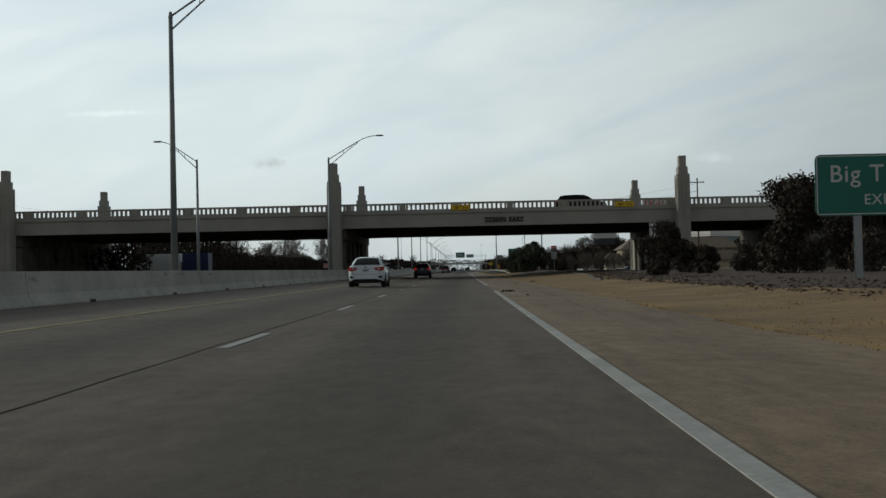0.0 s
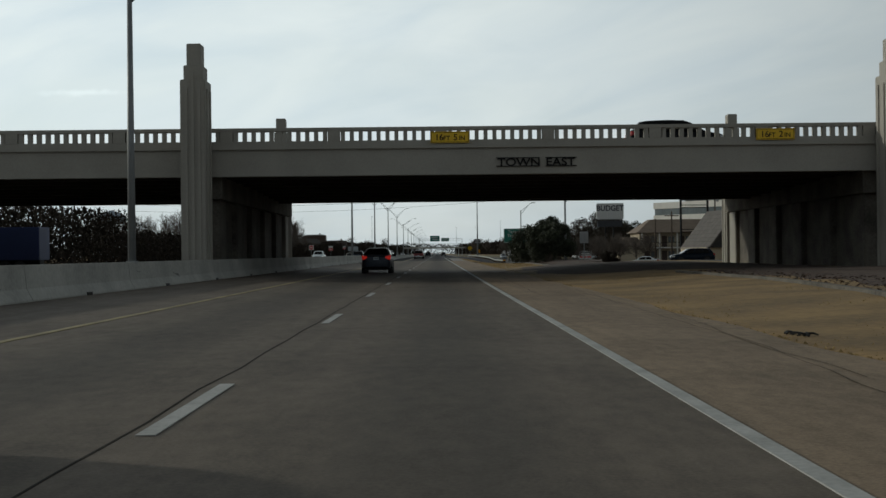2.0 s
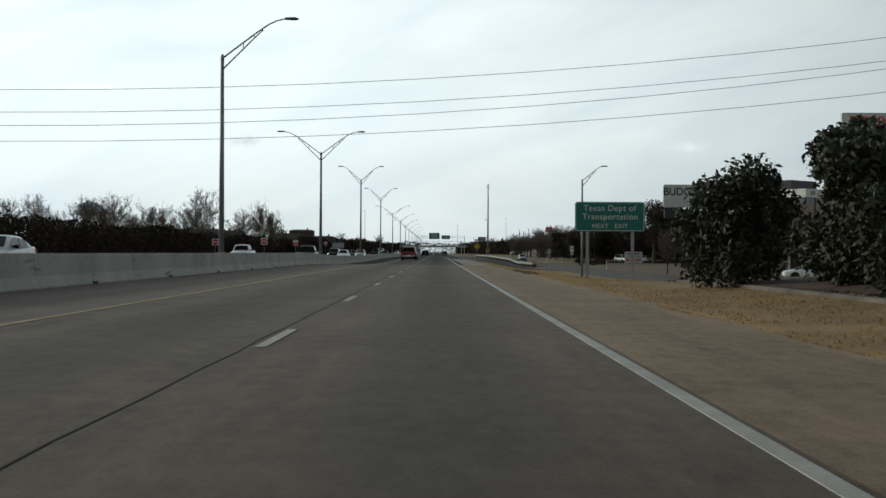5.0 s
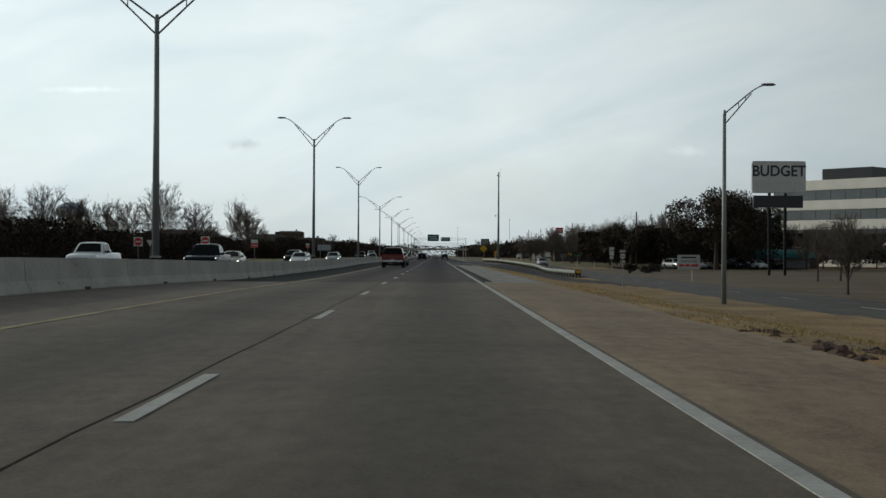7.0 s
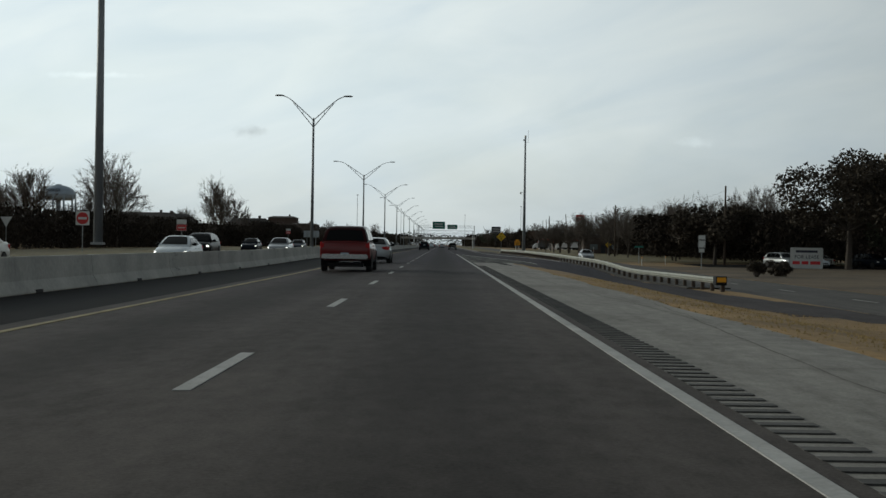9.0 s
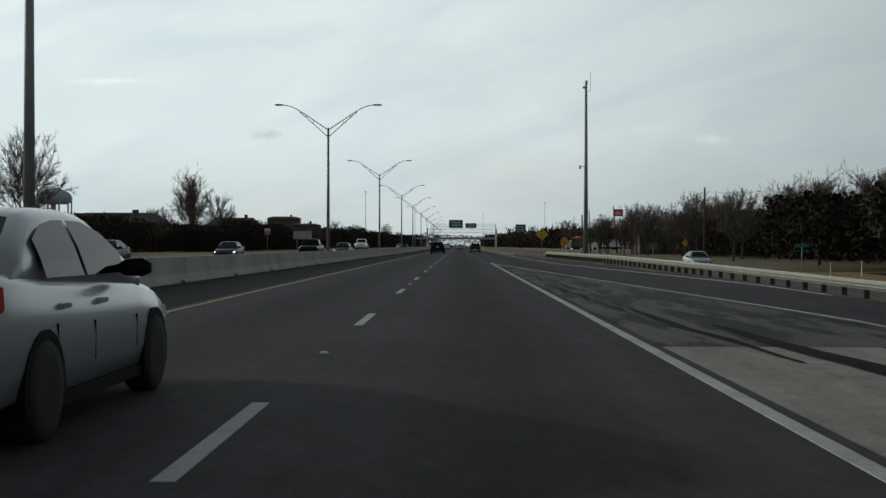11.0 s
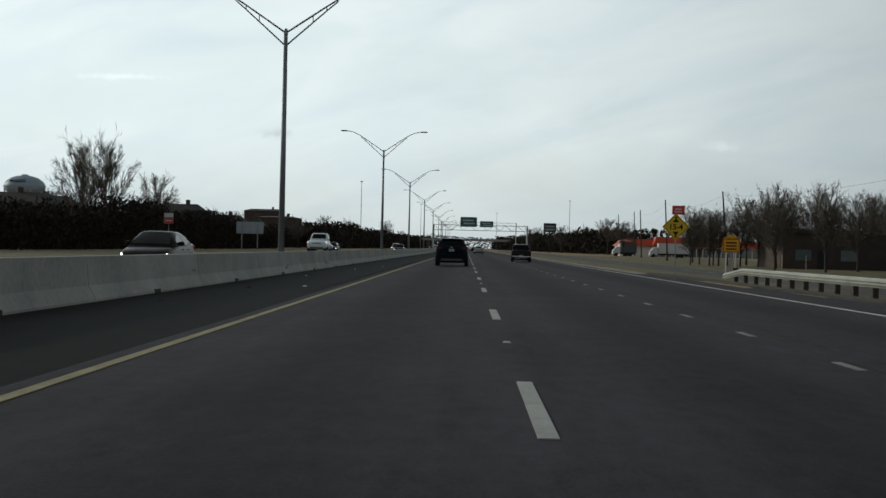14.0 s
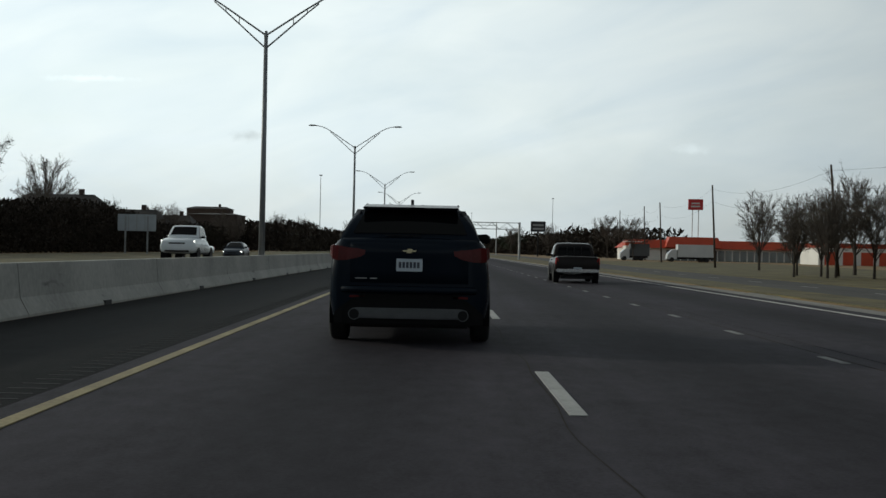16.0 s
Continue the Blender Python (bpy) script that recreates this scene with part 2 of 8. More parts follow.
def patchy_mat(name, pale, dark):
    """Worn pale pavement under ragged lengthwise streaks of tar."""
    m = road_mat(name, pale, pale, centres=(50.0,))
    nt = m.node_tree
    b = nt.nodes["Principled BSDF"]
    under = b.inputs["Base Color"].links[0].from_socket
    tc = nt.nodes.new("ShaderNodeTexCoord")
    mp = nt.nodes.new("ShaderNodeMapping")
    mp.inputs["Rotation"].default_value = (0, 0, -0.04)
    mp.inputs["Scale"].default_value = (0.75, 0.10, 1.0)
    nt.links.new(tc.outputs["Object"], mp.inputs["Vector"])
    n = nt.nodes.new("ShaderNodeTexNoise")
    n.inputs["Scale"].default_value = 1.6
    n.inputs["Detail"].default_value = 7
    n.inputs["Roughness"].default_value = 0.68
    nt.links.new(mp.outputs[0], n.inputs["Vector"])
    mr = nt.nodes.new("ShaderNodeMapRange")
    mr.inputs["From Min"].default_value = 0.475
    mr.inputs["From Max"].default_value = 0.525
    nt.links.new(n.outputs["Fac"], mr.inputs["Value"])
    mix = nt.nodes.new("ShaderNodeMix")
    mix.data_type = "RGBA"
    mix.inputs[6].default_value = (*dark, 1)
    nt.links.new(mr.outputs[0], mix.inputs["Factor"])
    nt.links.new(under, mix.inputs[7])
    nt.links.new(mix.outputs[2], b.inputs["Base Color"])
    return m


def scuffed(m, dark, lo=0.66, hi=0.74):
    """Black tyre scuffs and damp smears drawn out along a concrete barrier."""
    nt = m.node_tree
    b = nt.nodes["Principled BSDF"]
    under = b.inputs["Base Color"].links[0].from_socket
    geo = nt.nodes.new("ShaderNodeNewGeometry")
    mp = nt.nodes.new("ShaderNodeMapping")
    mp.inputs["Scale"].default_value = (0.5, 0.28, 1.9)
    mp.inputs["Rotation"].default_value = (0.10, 0, 0)
    nt.links.new(geo.outputs["Position"], mp.inputs["Vector"])
    n = nt.nodes.new("ShaderNodeTexNoise")
    n.inputs["Scale"].default_value = 1.5
    n.inputs["Detail"].default_value = 5
    n.inputs["Distortion"].default_value = 0.4
    nt.links.new(mp.outputs[0], n.inputs["Vector"])
    mr = nt.nodes.new("ShaderNodeMapRange")
    mr.inputs["From Min"].default_value = lo
    mr.inputs["From Max"].default_value = hi
    mr.inputs["To Max"].default_value = 0.75
    nt.links.new(n.outputs["Fac"], mr.inputs["Value"])
    mix = nt.nodes.new("ShaderNodeMix")
    mix.data_type = "RGBA"
    mix.inputs[7].default_value = (*dark, 1)
    nt.links.new(mr.outputs[0], mix.inputs["Factor"])
    nt.links.new(under, mix.inputs[6])
    nt.links.new(mix.outputs[2], b.inputs["Base Color"])
    return m


MT = {
    "gore_patchy": patchy_mat("tarred_gore", (0.084, 0.083, 0.074), (0.016, 0.0155, 0.015)),
    "tar": mat("old_tar_seal", (0.012, 0.012, 0.012), 0.8, 0, 0.3, 2, 30, 0.1),
    "rail_gravel": mat("dark_gravel_and_soil", (0.05, 0.046, 0.04), 0.95, 0, 0.4, 0.7, 14, 0.6, second=(0.02, 0.018, 0.016)),
    "worn_line": mat("worn_thin_paint", (0.24, 0.24, 0.235), 0.8, 0, 0.5, 2.0, 30, 0.0),
    "concrete_road": road_mat("concrete_pavement", (0.132, 0.108, 0.086), (0.040, 0.035, 0.031)),
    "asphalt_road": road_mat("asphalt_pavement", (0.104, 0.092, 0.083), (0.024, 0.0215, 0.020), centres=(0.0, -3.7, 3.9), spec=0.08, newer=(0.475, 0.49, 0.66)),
    "dark_asphalt": road_mat("dark_asphalt", (0.0105, 0.0105, 0.011), (0.009, 0.009, 0.0095), centres=(50.0,), spec=0.05),
    "shoulder": road_mat("shoulder_concrete", (0.255, 0.190, 0.130), (0.205, 0.153, 0.108), centres=(3.2,)),
    "grey_shoulder": road_mat("grey_concrete", (0.25, 0.24, 0.222), (0.15, 0.145, 0.135), centres=(50.0,)),
    "frontage": road_mat("frontage_pavement", (0.085, 0.08, 0.075), (0.065, 0.062, 0.06), centres=(19.0,)),
    "white_line": mat("worn_white_paint", (0.40, 0.40, 0.39), 0.75, 0, 0.3, 1.3, 22, 0.0),
    "yellow_line": mat("worn_yellow_paint", (0.30, 0.245, 0.12), 0.75, 0, 0.45, 0.9, 22, 0.0),
    "seal": mat("crack_sealer", (0.042, 0.037, 0.032), 0.95, 0, 0.3, 5, 50, spec=0.1),
    "rumble_faint": mat("worn_groove", (0.019, 0.019, 0.02), 0.85, 0, 0.6, 3, 40),
    "rumble": mat("rumble_groove", (0.075, 0.073, 0.07), 0.85, 0, 0.55, 1.6, 30, second=(0.035, 0.034, 0.033), coords="Position"),
    "grass": mat("dry_winter_grass", (0.275, 0.178, 0.073), 0.95, 0, 0.3, 0.35, 6, 0.3, second=(0.125, 0.082, 0.038)),
    "field": mat("brown_field_grass", (0.115, 0.080, 0.044), 0.95, 0, 0.35, 0.16, 3, 0.3, second=(0.045, 0.034, 0.020)),
    "olive_grass": mat("olive_winter_grass", (0.145, 0.120, 0.043), 0.95, 0, 0.4, 0.3, 6, 0.3, second=(0.045, 0.037, 0.019)),
    "blade": mat("dry_grass_blades", (0.30, 0.215, 0.105), 0.9, 0, 0.3, 0.6, 5, 0, second=(0.13, 0.10, 0.045), island=0.35),
    "mulch": mat("wood_mulch", (0.075, 0.045, 0.032), 0.95, 0, 0.4, 2, 30, 0.8, second=(0.03, 0.02, 0.016), island=0.5),
    "barrier": scuffed(mat("barrier_concrete", (0.40, 0.395, 0.37), 0.88, 0, 0.26, 0.55, 9, 0.2, coords="Position"), (0.07, 0.07, 0.07)),
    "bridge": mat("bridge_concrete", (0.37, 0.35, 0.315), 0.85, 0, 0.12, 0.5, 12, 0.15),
    # darker copy of the bridge concrete: shade under the deck is in the colour
    "bridge_dark": mat("stained_shaded_concrete", (0.15, 0.135, 0.115), 0.9, 0, 0.3, 0.7, 10, 0.2, second=(0.06, 0.054, 0.047)),
    # beam colour lowered for the gloom beneath the slab, besides weathering
    "girder": mat("weathered_shaded_girder", (0.055, 0.046, 0.040), 0.9, 0, 0.3, 0.5, 8, 0.1),
    "steel": mat("galvanised_steel", (0.34, 0.35, 0.36), 0.45, 0.8, 0.15, 1.2, 40, 0.05),
    "pole": mat("grey_lamp_pole", (0.25, 0.265, 0.28), 0.5, 0.25, 0.18, 1.0, 30, 0.05),
    "lamp_head": mat("lamp_head_grey", (0.16, 0.165, 0.17), 0.45, 0.4, 0.1, 5, 30, 0),
    "wood_pole": mat("creosoted_pole", (0.07, 0.052, 0.04), 0.9, 0, 0.35, 2, 30, 0.3),
    "green_sign": mat("green_sign_sheeting", (0.008, 0.16, 0.125), 0.4, 0, 0.12, 1, 20, 0),
    "white_sign": mat("white_sign_sheeting", (0.62, 0.63, 0.62), 0.5, 0, 0.12, 1, 20, 0),
    "yellow_sign": mat("yellow_sign_sheeting", (0.82, 0.52, 0.015), 0.45, 0, 0.08, 1, 20, 0),
    "amber_sign": mat("amber_sign_sheeting", (0.86, 0.38, 0.01), 0.45, 0, 0.08, 1, 20, 0),
    "red_sign": mat("red_sign_sheeting", (0.55, 0.03, 0.035), 0.45, 0, 0.1, 1, 20, 0),
    "black": mat("black_paint", (0.009, 0.009, 0.010), 0.55, 0, 0.2, 3, 30, 0, spec=0.2),
    "dark_panel": mat("dark_sign_panel", (0.018, 0.02, 0.028), 0.35, 0, 0.2, 2, 20, 0),
    "sign_red_text": mat("red_letter_paint", (0.72, 0.03, 0.04), 0.45, 0, 0.1, 2, 30, 0),
    "navy_text": mat("navy_letter_paint", (0.03, 0.035, 0.06), 0.5, 0, 0.2, 4, 30, 0),
    "faded": mat("faded_lettering", (0.60, 0.60, 0.60), 0.6, 0, 0.1, 4, 30, 0),
    "sign_back": mat("bare_aluminium", (0.36, 0.37, 0.38), 0.5, 0.6, 0.12, 2, 30, 0),
    "tyre": mat("tyre_rubber", (0.014, 0.014, 0.015), 0.8, 0, 0.3, 6, 60, 0.2),
    "rim": mat("alloy_rim", (0.42, 0.43, 0.44), 0.35, 0.9, 0.1, 5, 50, 0),
    "steel_rim": mat("dark_rim", (0.09, 0.09, 0.095), 0.4, 0.7, 0.1, 5, 50, 0),
    "glass": mat("tinted_car_glass", (0.004, 0.0045, 0.005), 0.08, 0, 0.0, spec=0.20),
    "chrome": mat("chrome", (0.62, 0.63, 0.64), 0.18, 1.0, 0.08, 4, 40, 0),
    "trim": mat("black_plastic_trim", (0.007, 0.007, 0.008), 0.65, 0, 0.2, 6, 60, 0.05, spec=0.12),
    "grey_trim": mat("grey_plastic_trim", (0.09, 0.094, 0.10), 0.5, 0.2, 0.15, 6, 60, 0.05),
    "tail": mat("red_lamp_lens", (0.42, 0.012, 0.015), 0.15, 0, 0.2, 9, 60, 0),
    "tail_lit": mat("lit_brake_lens", (0.75, 0.03, 0.02), 0.2, 0, 0.0, emit=0.28),
    "tail_dark": mat("smoked_red_lens", (0.085, 0.006, 0.008), 0.15, 0, 0.2, 9, 60, 0),
    "clear_lens": mat("clear_lamp_lens", (0.6, 0.6, 0.6), 0.15, 0, 0.1, 9, 60, 0),
    "headlight": mat("lit_headlight", (1.0, 0.96, 0.88), 0.2, 0, 0.0, emit=3.0),
    "plate": mat("licence_plate", (0.56, 0.63, 0.70), 0.4, 0, 0.05, 9, 60, 0),
    "plate_bar": mat("plate_bars", (0.05, 0.06, 0.09), 0.5, 0, 0.1, 9, 60, 0),
    "gold": mat("gold_badge", (0.66, 0.58, 0.38), 0.3, 0.8, 0.1, 9, 60, 0),
    "bark": mat("grey_bark", (0.06, 0.05, 0.042), 0.95, 0, 0.3, 3, 25, 0.5),
    "twig": mat("bare_twigs", (0.115, 0.097, 0.084), 0.95, 0, 0.25, 1, 8, 0, island=0.25),
    "leaf": mat("evergreen_leaves", (0.038, 0.046, 0.024), 0.7, 0, 0.35, 1.5, 9, 0, second=(0.018, 0.022, 0.012), island=0.45),
    "leaf_brown": mat("winter_leaves", (0.045, 0.034, 0.022), 0.8, 0, 0.35, 1.5, 9, 0, second=(0.02, 0.016, 0.011), island=0.45),
    "hedge": mat("winter_thicket", (0.032, 0.026, 0.021), 0.9, 0, 0.35, 0.25, 3, 0, second=(0.015, 0.013, 0.011), island=0.4, spec=0.1),
    "brick": mat("brown_brick", (0.075, 0.055, 0.047), 0.9, 0, 0.2, 0.6, 12, 0.1),
    "shingle": mat("grey_shingles", (0.12, 0.11, 0.105), 0.9, 0, 0.2, 1.2, 14, 0.2),
    "dark_shingle": mat("dark_shingles", (0.05, 0.046, 0.045), 0.9, 0, 0.2, 1.2, 14, 0.2),
    "brown_roof": mat("brown_roofing", (0.20, 0.155, 0.12), 0.9, 0, 0.15, 1, 14, 0.2),
    "beige": mat("beige_stucco", (0.42, 0.36, 0.27), 0.9, 0, 0.12, 0.7, 14, 0.1),
    "white_wall": mat("white_wall_panel", (0.78, 0.76, 0.72), 0.8, 0, 0.08, 0.3, 10, 0.05),
    "band_glass": mat("office_band_glass", (0.15, 0.175, 0.185), 0.12, 0, 0.25, 0.12, 3, 0, spec=0.7),
    "orange": mat("orange_metal_roof", (0.55, 0.07, 0.025), 0.5, 0, 0.12, 0.5, 10, 0),
    "trailer": mat("white_trailer_skin", (0.62, 0.63, 0.64), 0.45, 0, 0.08, 0.4, 10, 0.02),
    "blue_box": mat("navy_container", (0.02, 0.035, 0.12), 0.5, 0, 0.15, 0.4, 10, 0.02),
    "tower": mat("water_tower_paint", (0.33, 0.40, 0.48), 0.5, 0, 0.06, 0.05, 1, 0),
    "teal": mat("teal_awning", (0.02, 0.16, 0.18), 0.6, 0, 0.15, 1, 12, 0),
    "wire": mat("cable_sheath", (0.02, 0.02, 0.021), 0.6, 0, 0.1, 5, 50, 0),
    "blue_sign": mat("pale_sign_back", (0.42, 0.46, 0.5), 0.5, 0.3, 0.1, 1, 20, 0),
}

# light shines through thin dry blades
nt = MT["blade"].node_tree
thin = nt.nodes.new("ShaderNodeBsdfTranslucent")
thin.inputs["Color"].default_value = (0.34, 0.25, 0.12, 1)
both = nt.nodes.new("ShaderNodeMixShader")
both.inputs[0].default_value = 0.55
nt.links.new(nt.nodes["Principled BSDF"].outputs[0], both.inputs[1])
nt.links.new(thin.outputs[0], both.inputs[2])
nt.links.new(both.outputs[0], nt.nodes["Material Output"].inputs[0])


# ---- mesh helpers ----
class Mesh:
    """Collects corners and faces of one part."""

    def __init__(self):
        self.v, self.f = [], []

    def add(self, verts, faces):
        n = len(self.v)
        self.v += [tuple(p) for p in verts]
        self.f += [tuple(i + n for i in q) for q in faces]
        return self

    def box(self, x0, x1, y0, y1, z0, z1):
        p = [(x, y, z) for z in (z0, z1) for y in (y0, y1) for x in (x0, x1)]
        return self.add(p, [(0, 2, 3, 1), (4, 5, 7, 6), (0, 1, 5, 4), (2, 6, 7, 3), (0, 4, 6, 2), (1, 3, 7, 5)])

    def loft(self, rings, caps=True):
        n = len(rings[0])
        p = [q for r in rings for q in r]
        f = []
        for i in range(len(rings) - 1):
            for j in range(n):
                k = (j + 1) % n
                f.append((i * n + j, i * n + k, (i + 1) * n + k, (i + 1) * n + j))
        if caps:
            f.append(tuple(range(n - 1, -1, -1)))
            f.append(tuple((len(rings) - 1) * n + j for j in range(n)))
        return self.add(p, f)

    def tube(self, pts, r, n=6, r_end=None):
        pts = [Vector(p) for p in pts]
        r_end = r if r_end is None else r_end
        rings = []
        for i, p in enumerate(pts):
            d = (pts[min(i + 1, len(pts) - 1)] - pts[max(i - 1, 0)]).normalized()
            a = d.cross(Vector((0, 0, 1)) if abs(d.z) < 0.9 else Vector((1, 0, 0))).normalized()
            b = d.cross(a)
            rr = r + (r_end - r) * i / (len(pts) - 1)
            rings.append([p + rr * (math.cos(2 * math.pi * k / n) * a + math.sin(2 * math.pi * k / n) * b) for k in range(n)])
        return self.loft(rings)

    def prism(self, poly, y0, y1, axis="y"):
        """A polygon of (x, z) drawn out along y, or of (y, z) along x."""
        put = (lambda a, b, c: (a, c, b)) if axis == "y" else (lambda a, b, c: (c, a, b))
        return self.loft([[put(a, b, y0) for a, b in poly], [put(a, b, y1) for a, b in poly]])

    def quad(self, a, b, c, d):
        return self.add([a, b, c, d], [(0, 1, 2, 3)])

    def data(self, name, material, smooth=False, bevel=0.0):
        me = bpy.data.meshes.new(name)
        me.from_pydata(self.v, [], self.f)
        me.materials.append(material)
        bm = bmesh.new()
        bm.from_mesh(me)
        bmesh.ops.recalc_face_normals(bm, faces=bm.faces)
        if bevel > 0:
            es = [e for e in bm.edges if len(e.link_faces) == 2 and e.calc_face_angle(0) > 0.6]
            bmesh.ops.bevel(bm, geom=es, offset=bevel, segments=2, affect="EDGES", clamp_overlap=True)
        bm.to_mesh(me)
        bm.free()
        if smooth:
            for p in me.polygons:
                p.use_smooth = True
        return me


def thing(name, label, category, at=(0, 0, 0), turn=0.0, group="", kind=""):
    ob = new(name)
    ob.empty_display_size = 0.3
    ob.matrix_world = pose(*at, 0, 0, turn)
    return tagged(ob, label, category, group, kind)


def part(name, m, material, parent, label="", smooth=False, bevel=0.0):
    ob = new(name, m.data(name, material, smooth, bevel) if isinstance(m, Mesh) else m)
    ob.parent = parent
    return tagged(ob, label)


def solo(name, m, material, label, category="", kind="", smooth=False, bevel=0.0, group=""):
    ob = new(name, m.data(name, material, smooth, bevel))
    return tagged(ob, label, category, group, kind)


def lettering(body, size, depth, material, align="CENTER", squeeze=1.0, bold=0.006):
    """Built-in font letters as a mesh in the x, z plane, facing -y."""
    cu = bpy.data.curves.new("lettering", "FONT")
    cu.body, cu.size, cu.extrude, cu.align_x = body, size, depth, align
    cu.offset = bold * size
    cu.space_character = 1.1 if bold < 0.01 else 1.0
    ob = bpy.data.objects.new("lettering", cu)
    scene.collection.objects.link(ob)
    bpy.context.view_layer.update()
    me = bpy.data.meshes.new_from_object(ob.evaluated_get(bpy.context.evaluated_depsgraph_get()))
    bpy.data.objects.remove(ob)
    me.transform(Matrix.Diagonal((squeeze, 1, 1, 1)))
    me.transform(Matrix.Rotation(radians(90), 4, "X"))
    me.materials.clear()
    me.materials.append(material)
    return me


def smooth01(a, b, v):
    u = min(1.0, max(0.0, (v - a) / (b - a)))
    return u * u * (3 - 2 * u)


# ---- the lie of the land ----
def tilt(y):
    return 0.17 - 0.30 * smooth01(215, 262, y) + 0.13 * smooth01(305, 345, y)


def road_z(x, y):
    if x > -1.83:
        return 0.0
    if x > -9.3:
        return tilt(y) * (-1.83 - x) / 7.47
    return tilt(y) * (1 - smooth01(-14, -26, x))


def side_level(y):
    a = 0.3 - 1.4 * smooth01(165, 222, y)
    return a + 0.55 * smooth01(330, 480, y) + 0.5 * smooth01(560, 800, y)


def ground_z(x, y):
    if x < 3.0:
        return road_z(x, y)
    e = 4.5 + 4.0 * smooth01(322, 350, y) - 1.6 * smooth01(400, 470, y)
    return side_level(y) * smooth01(e - 0.3, e + 7.5, x)


def drape(name, xs_of_y, ys, lift, material, label, category, skirt=0.25, columns=8):
    """A sheet of pavement that follows the ground between two edges, with a thickness."""
    m = Mesh()
    rows = []
    for y in ys:
        x0, x1 = xs_of_y(y)
        if x0 < -3 and x1 > 0:
            # keep a column on the crown line
            h = columns // 2 + 1
            xs = [x0 + (-1.83 - x0) * i / h for i in range(h)] + [-1.83 + (x1 + 1.83) * i / (columns - h) for i in range(columns - h + 1)]
        else:
            xs = [x0 + (x1 - x0) * i / columns for i in range(columns + 1)]
        rows.append([(x, y) for x in xs])
    n = columns + 1
    v, f = [], []
    for r in rows:
        v += [(x, y, max(road_z(x, y) if x < 4.4 else ground_z(x, y), -9) + lift) for x, y in r]
    for i in range(len(rows) - 1):
        for j in range(columns):
            f.append((i * n + j, i * n + j + 1, (i + 1) * n + j + 1, (i + 1) * n + j))
    k = len(v)
    for i in range(len(rows)):
        for j in (0, columns):
            x, y, z = v[i * n + j]
            v.append((x, y, z - skirt))
    for i in range(len(rows) - 1):
        a, b = k + 2 * i, k + 2 * i + 2
        f.append((i * n, (i + 1) * n, b, a))
        f.append((i * n + columns, a + 1, b + 1, (i + 1) * n + columns))
    m.add(v, f)
    return solo(name, m, material, label, category, "structure")


def steps(a, b, d):
    n = max(1, int(round((b - a) / d)))
    return [a + (b - a) * i / n for i in range(n + 1)]


# ---- ground and pavements ----
def frontage_edge(y):
    return 15.2 + 7.8 * (1 - smooth01(185, 245, y))


def ramp_left(y):
    return 4.6 + 10.4 * (1 - smooth01(276, 326, y))


def ramp_right(y):
    return 15.5 - 1.9 * smooth01(290, 316, y) - 3.9 * smooth01(316, 374, y) - 2.8 * smooth01(374, 470, y)


def paved(x, y):
    if -9.2 < x < 4.3 and y < 400:
        return True
    if -25 < x < -9.8 or (-9.2 < x < 6.7 and y >= 400):
        return True
    if 278 < y < 470 and (ramp_left(y) + 0.3 if y < 328 else 4.0) < x < ramp_right(y) - 0.3:
        return True
    e = frontage_edge(y)
    return e + 0.3 < x < e + 6.7


def build_ground():
    xs = [-3500, -1800, -900, -500, -300, -200, -140, -100, -80, -65, -50, -40, -33, -29, -26, -24.5, -20, -16, -12, -10, -9.4, -5, 0, 3]
    xs += [4.2 + 0.35 * i for i in range(16)] + [10.2 + 0.7 * i for i in range(24)] + [27.5, 30, 33, 37, 42, 50, 60, 75, 100, 140, 200, 300, 500, 900, 1800, 3500]
    ys = [-600, -300, -150, -80, -40] + steps(-20, 330, 3.0) + steps(334, 620, 4.0) + [630, 650, 680, 720, 780, 850, 950, 1100, 1300, 1600, 2000, 2600, 3300, 4300]
    v, f = [], []
    for y in ys:
        for x in xs:
            z = ground_z(x, y)
            if paved(x, y):
                z -= 0.16
            elif x > 5.2 and -10 < y < 620:
                z += 0.035 * noise.noise((x * 0.5, y * 0.3, 0))
            v.append((x, y, z))
    n = len(xs)
    for i in range(len(ys) - 1):
        for j in range(n - 1):
            f.append((i * n + j, i * n + j + 1, (i + 1) * n + j + 1, (i + 1) * n + j))
    solo("ground", Mesh().add(v, f), MT["grass"], "dry brown winter grass verges and fields", "ground", "structure", smooth=True)


build_ground()
far_y = steps(-150, 620, 6.0) + [660, 720, 800, 950, 1200, 1600, 2200, 3000]
road = drape("road", lambda y: (-9.05, 1.905), [y for y in far_y if y < 236] + [240], 0.0, MT["concrete_road"], "brown-grey concrete motorway lanes with dark wheel stains", "road", columns=10)
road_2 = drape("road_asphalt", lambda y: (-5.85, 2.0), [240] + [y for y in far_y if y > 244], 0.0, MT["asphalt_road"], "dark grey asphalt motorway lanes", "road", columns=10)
drape("road_shoulder", lambda y: (1.905, 4.5 + 0.12 * math.sin(y * 0.7) + 0.1 * math.sin(y * 0.23)), steps(-150, 240, 1.5), -0.006, MT["shoulder"], "worn tan concrete hard shoulder beside dry grass", "shoulder", columns=4)
drape("road_inner_shoulder", lambda y: (-9.05, -5.85), [240] + [y for y in far_y if y > 244], -0.008, MT["dark_asphalt"], "dark asphalt inner shoulder along the concrete barrier", "shoulder", columns=4)
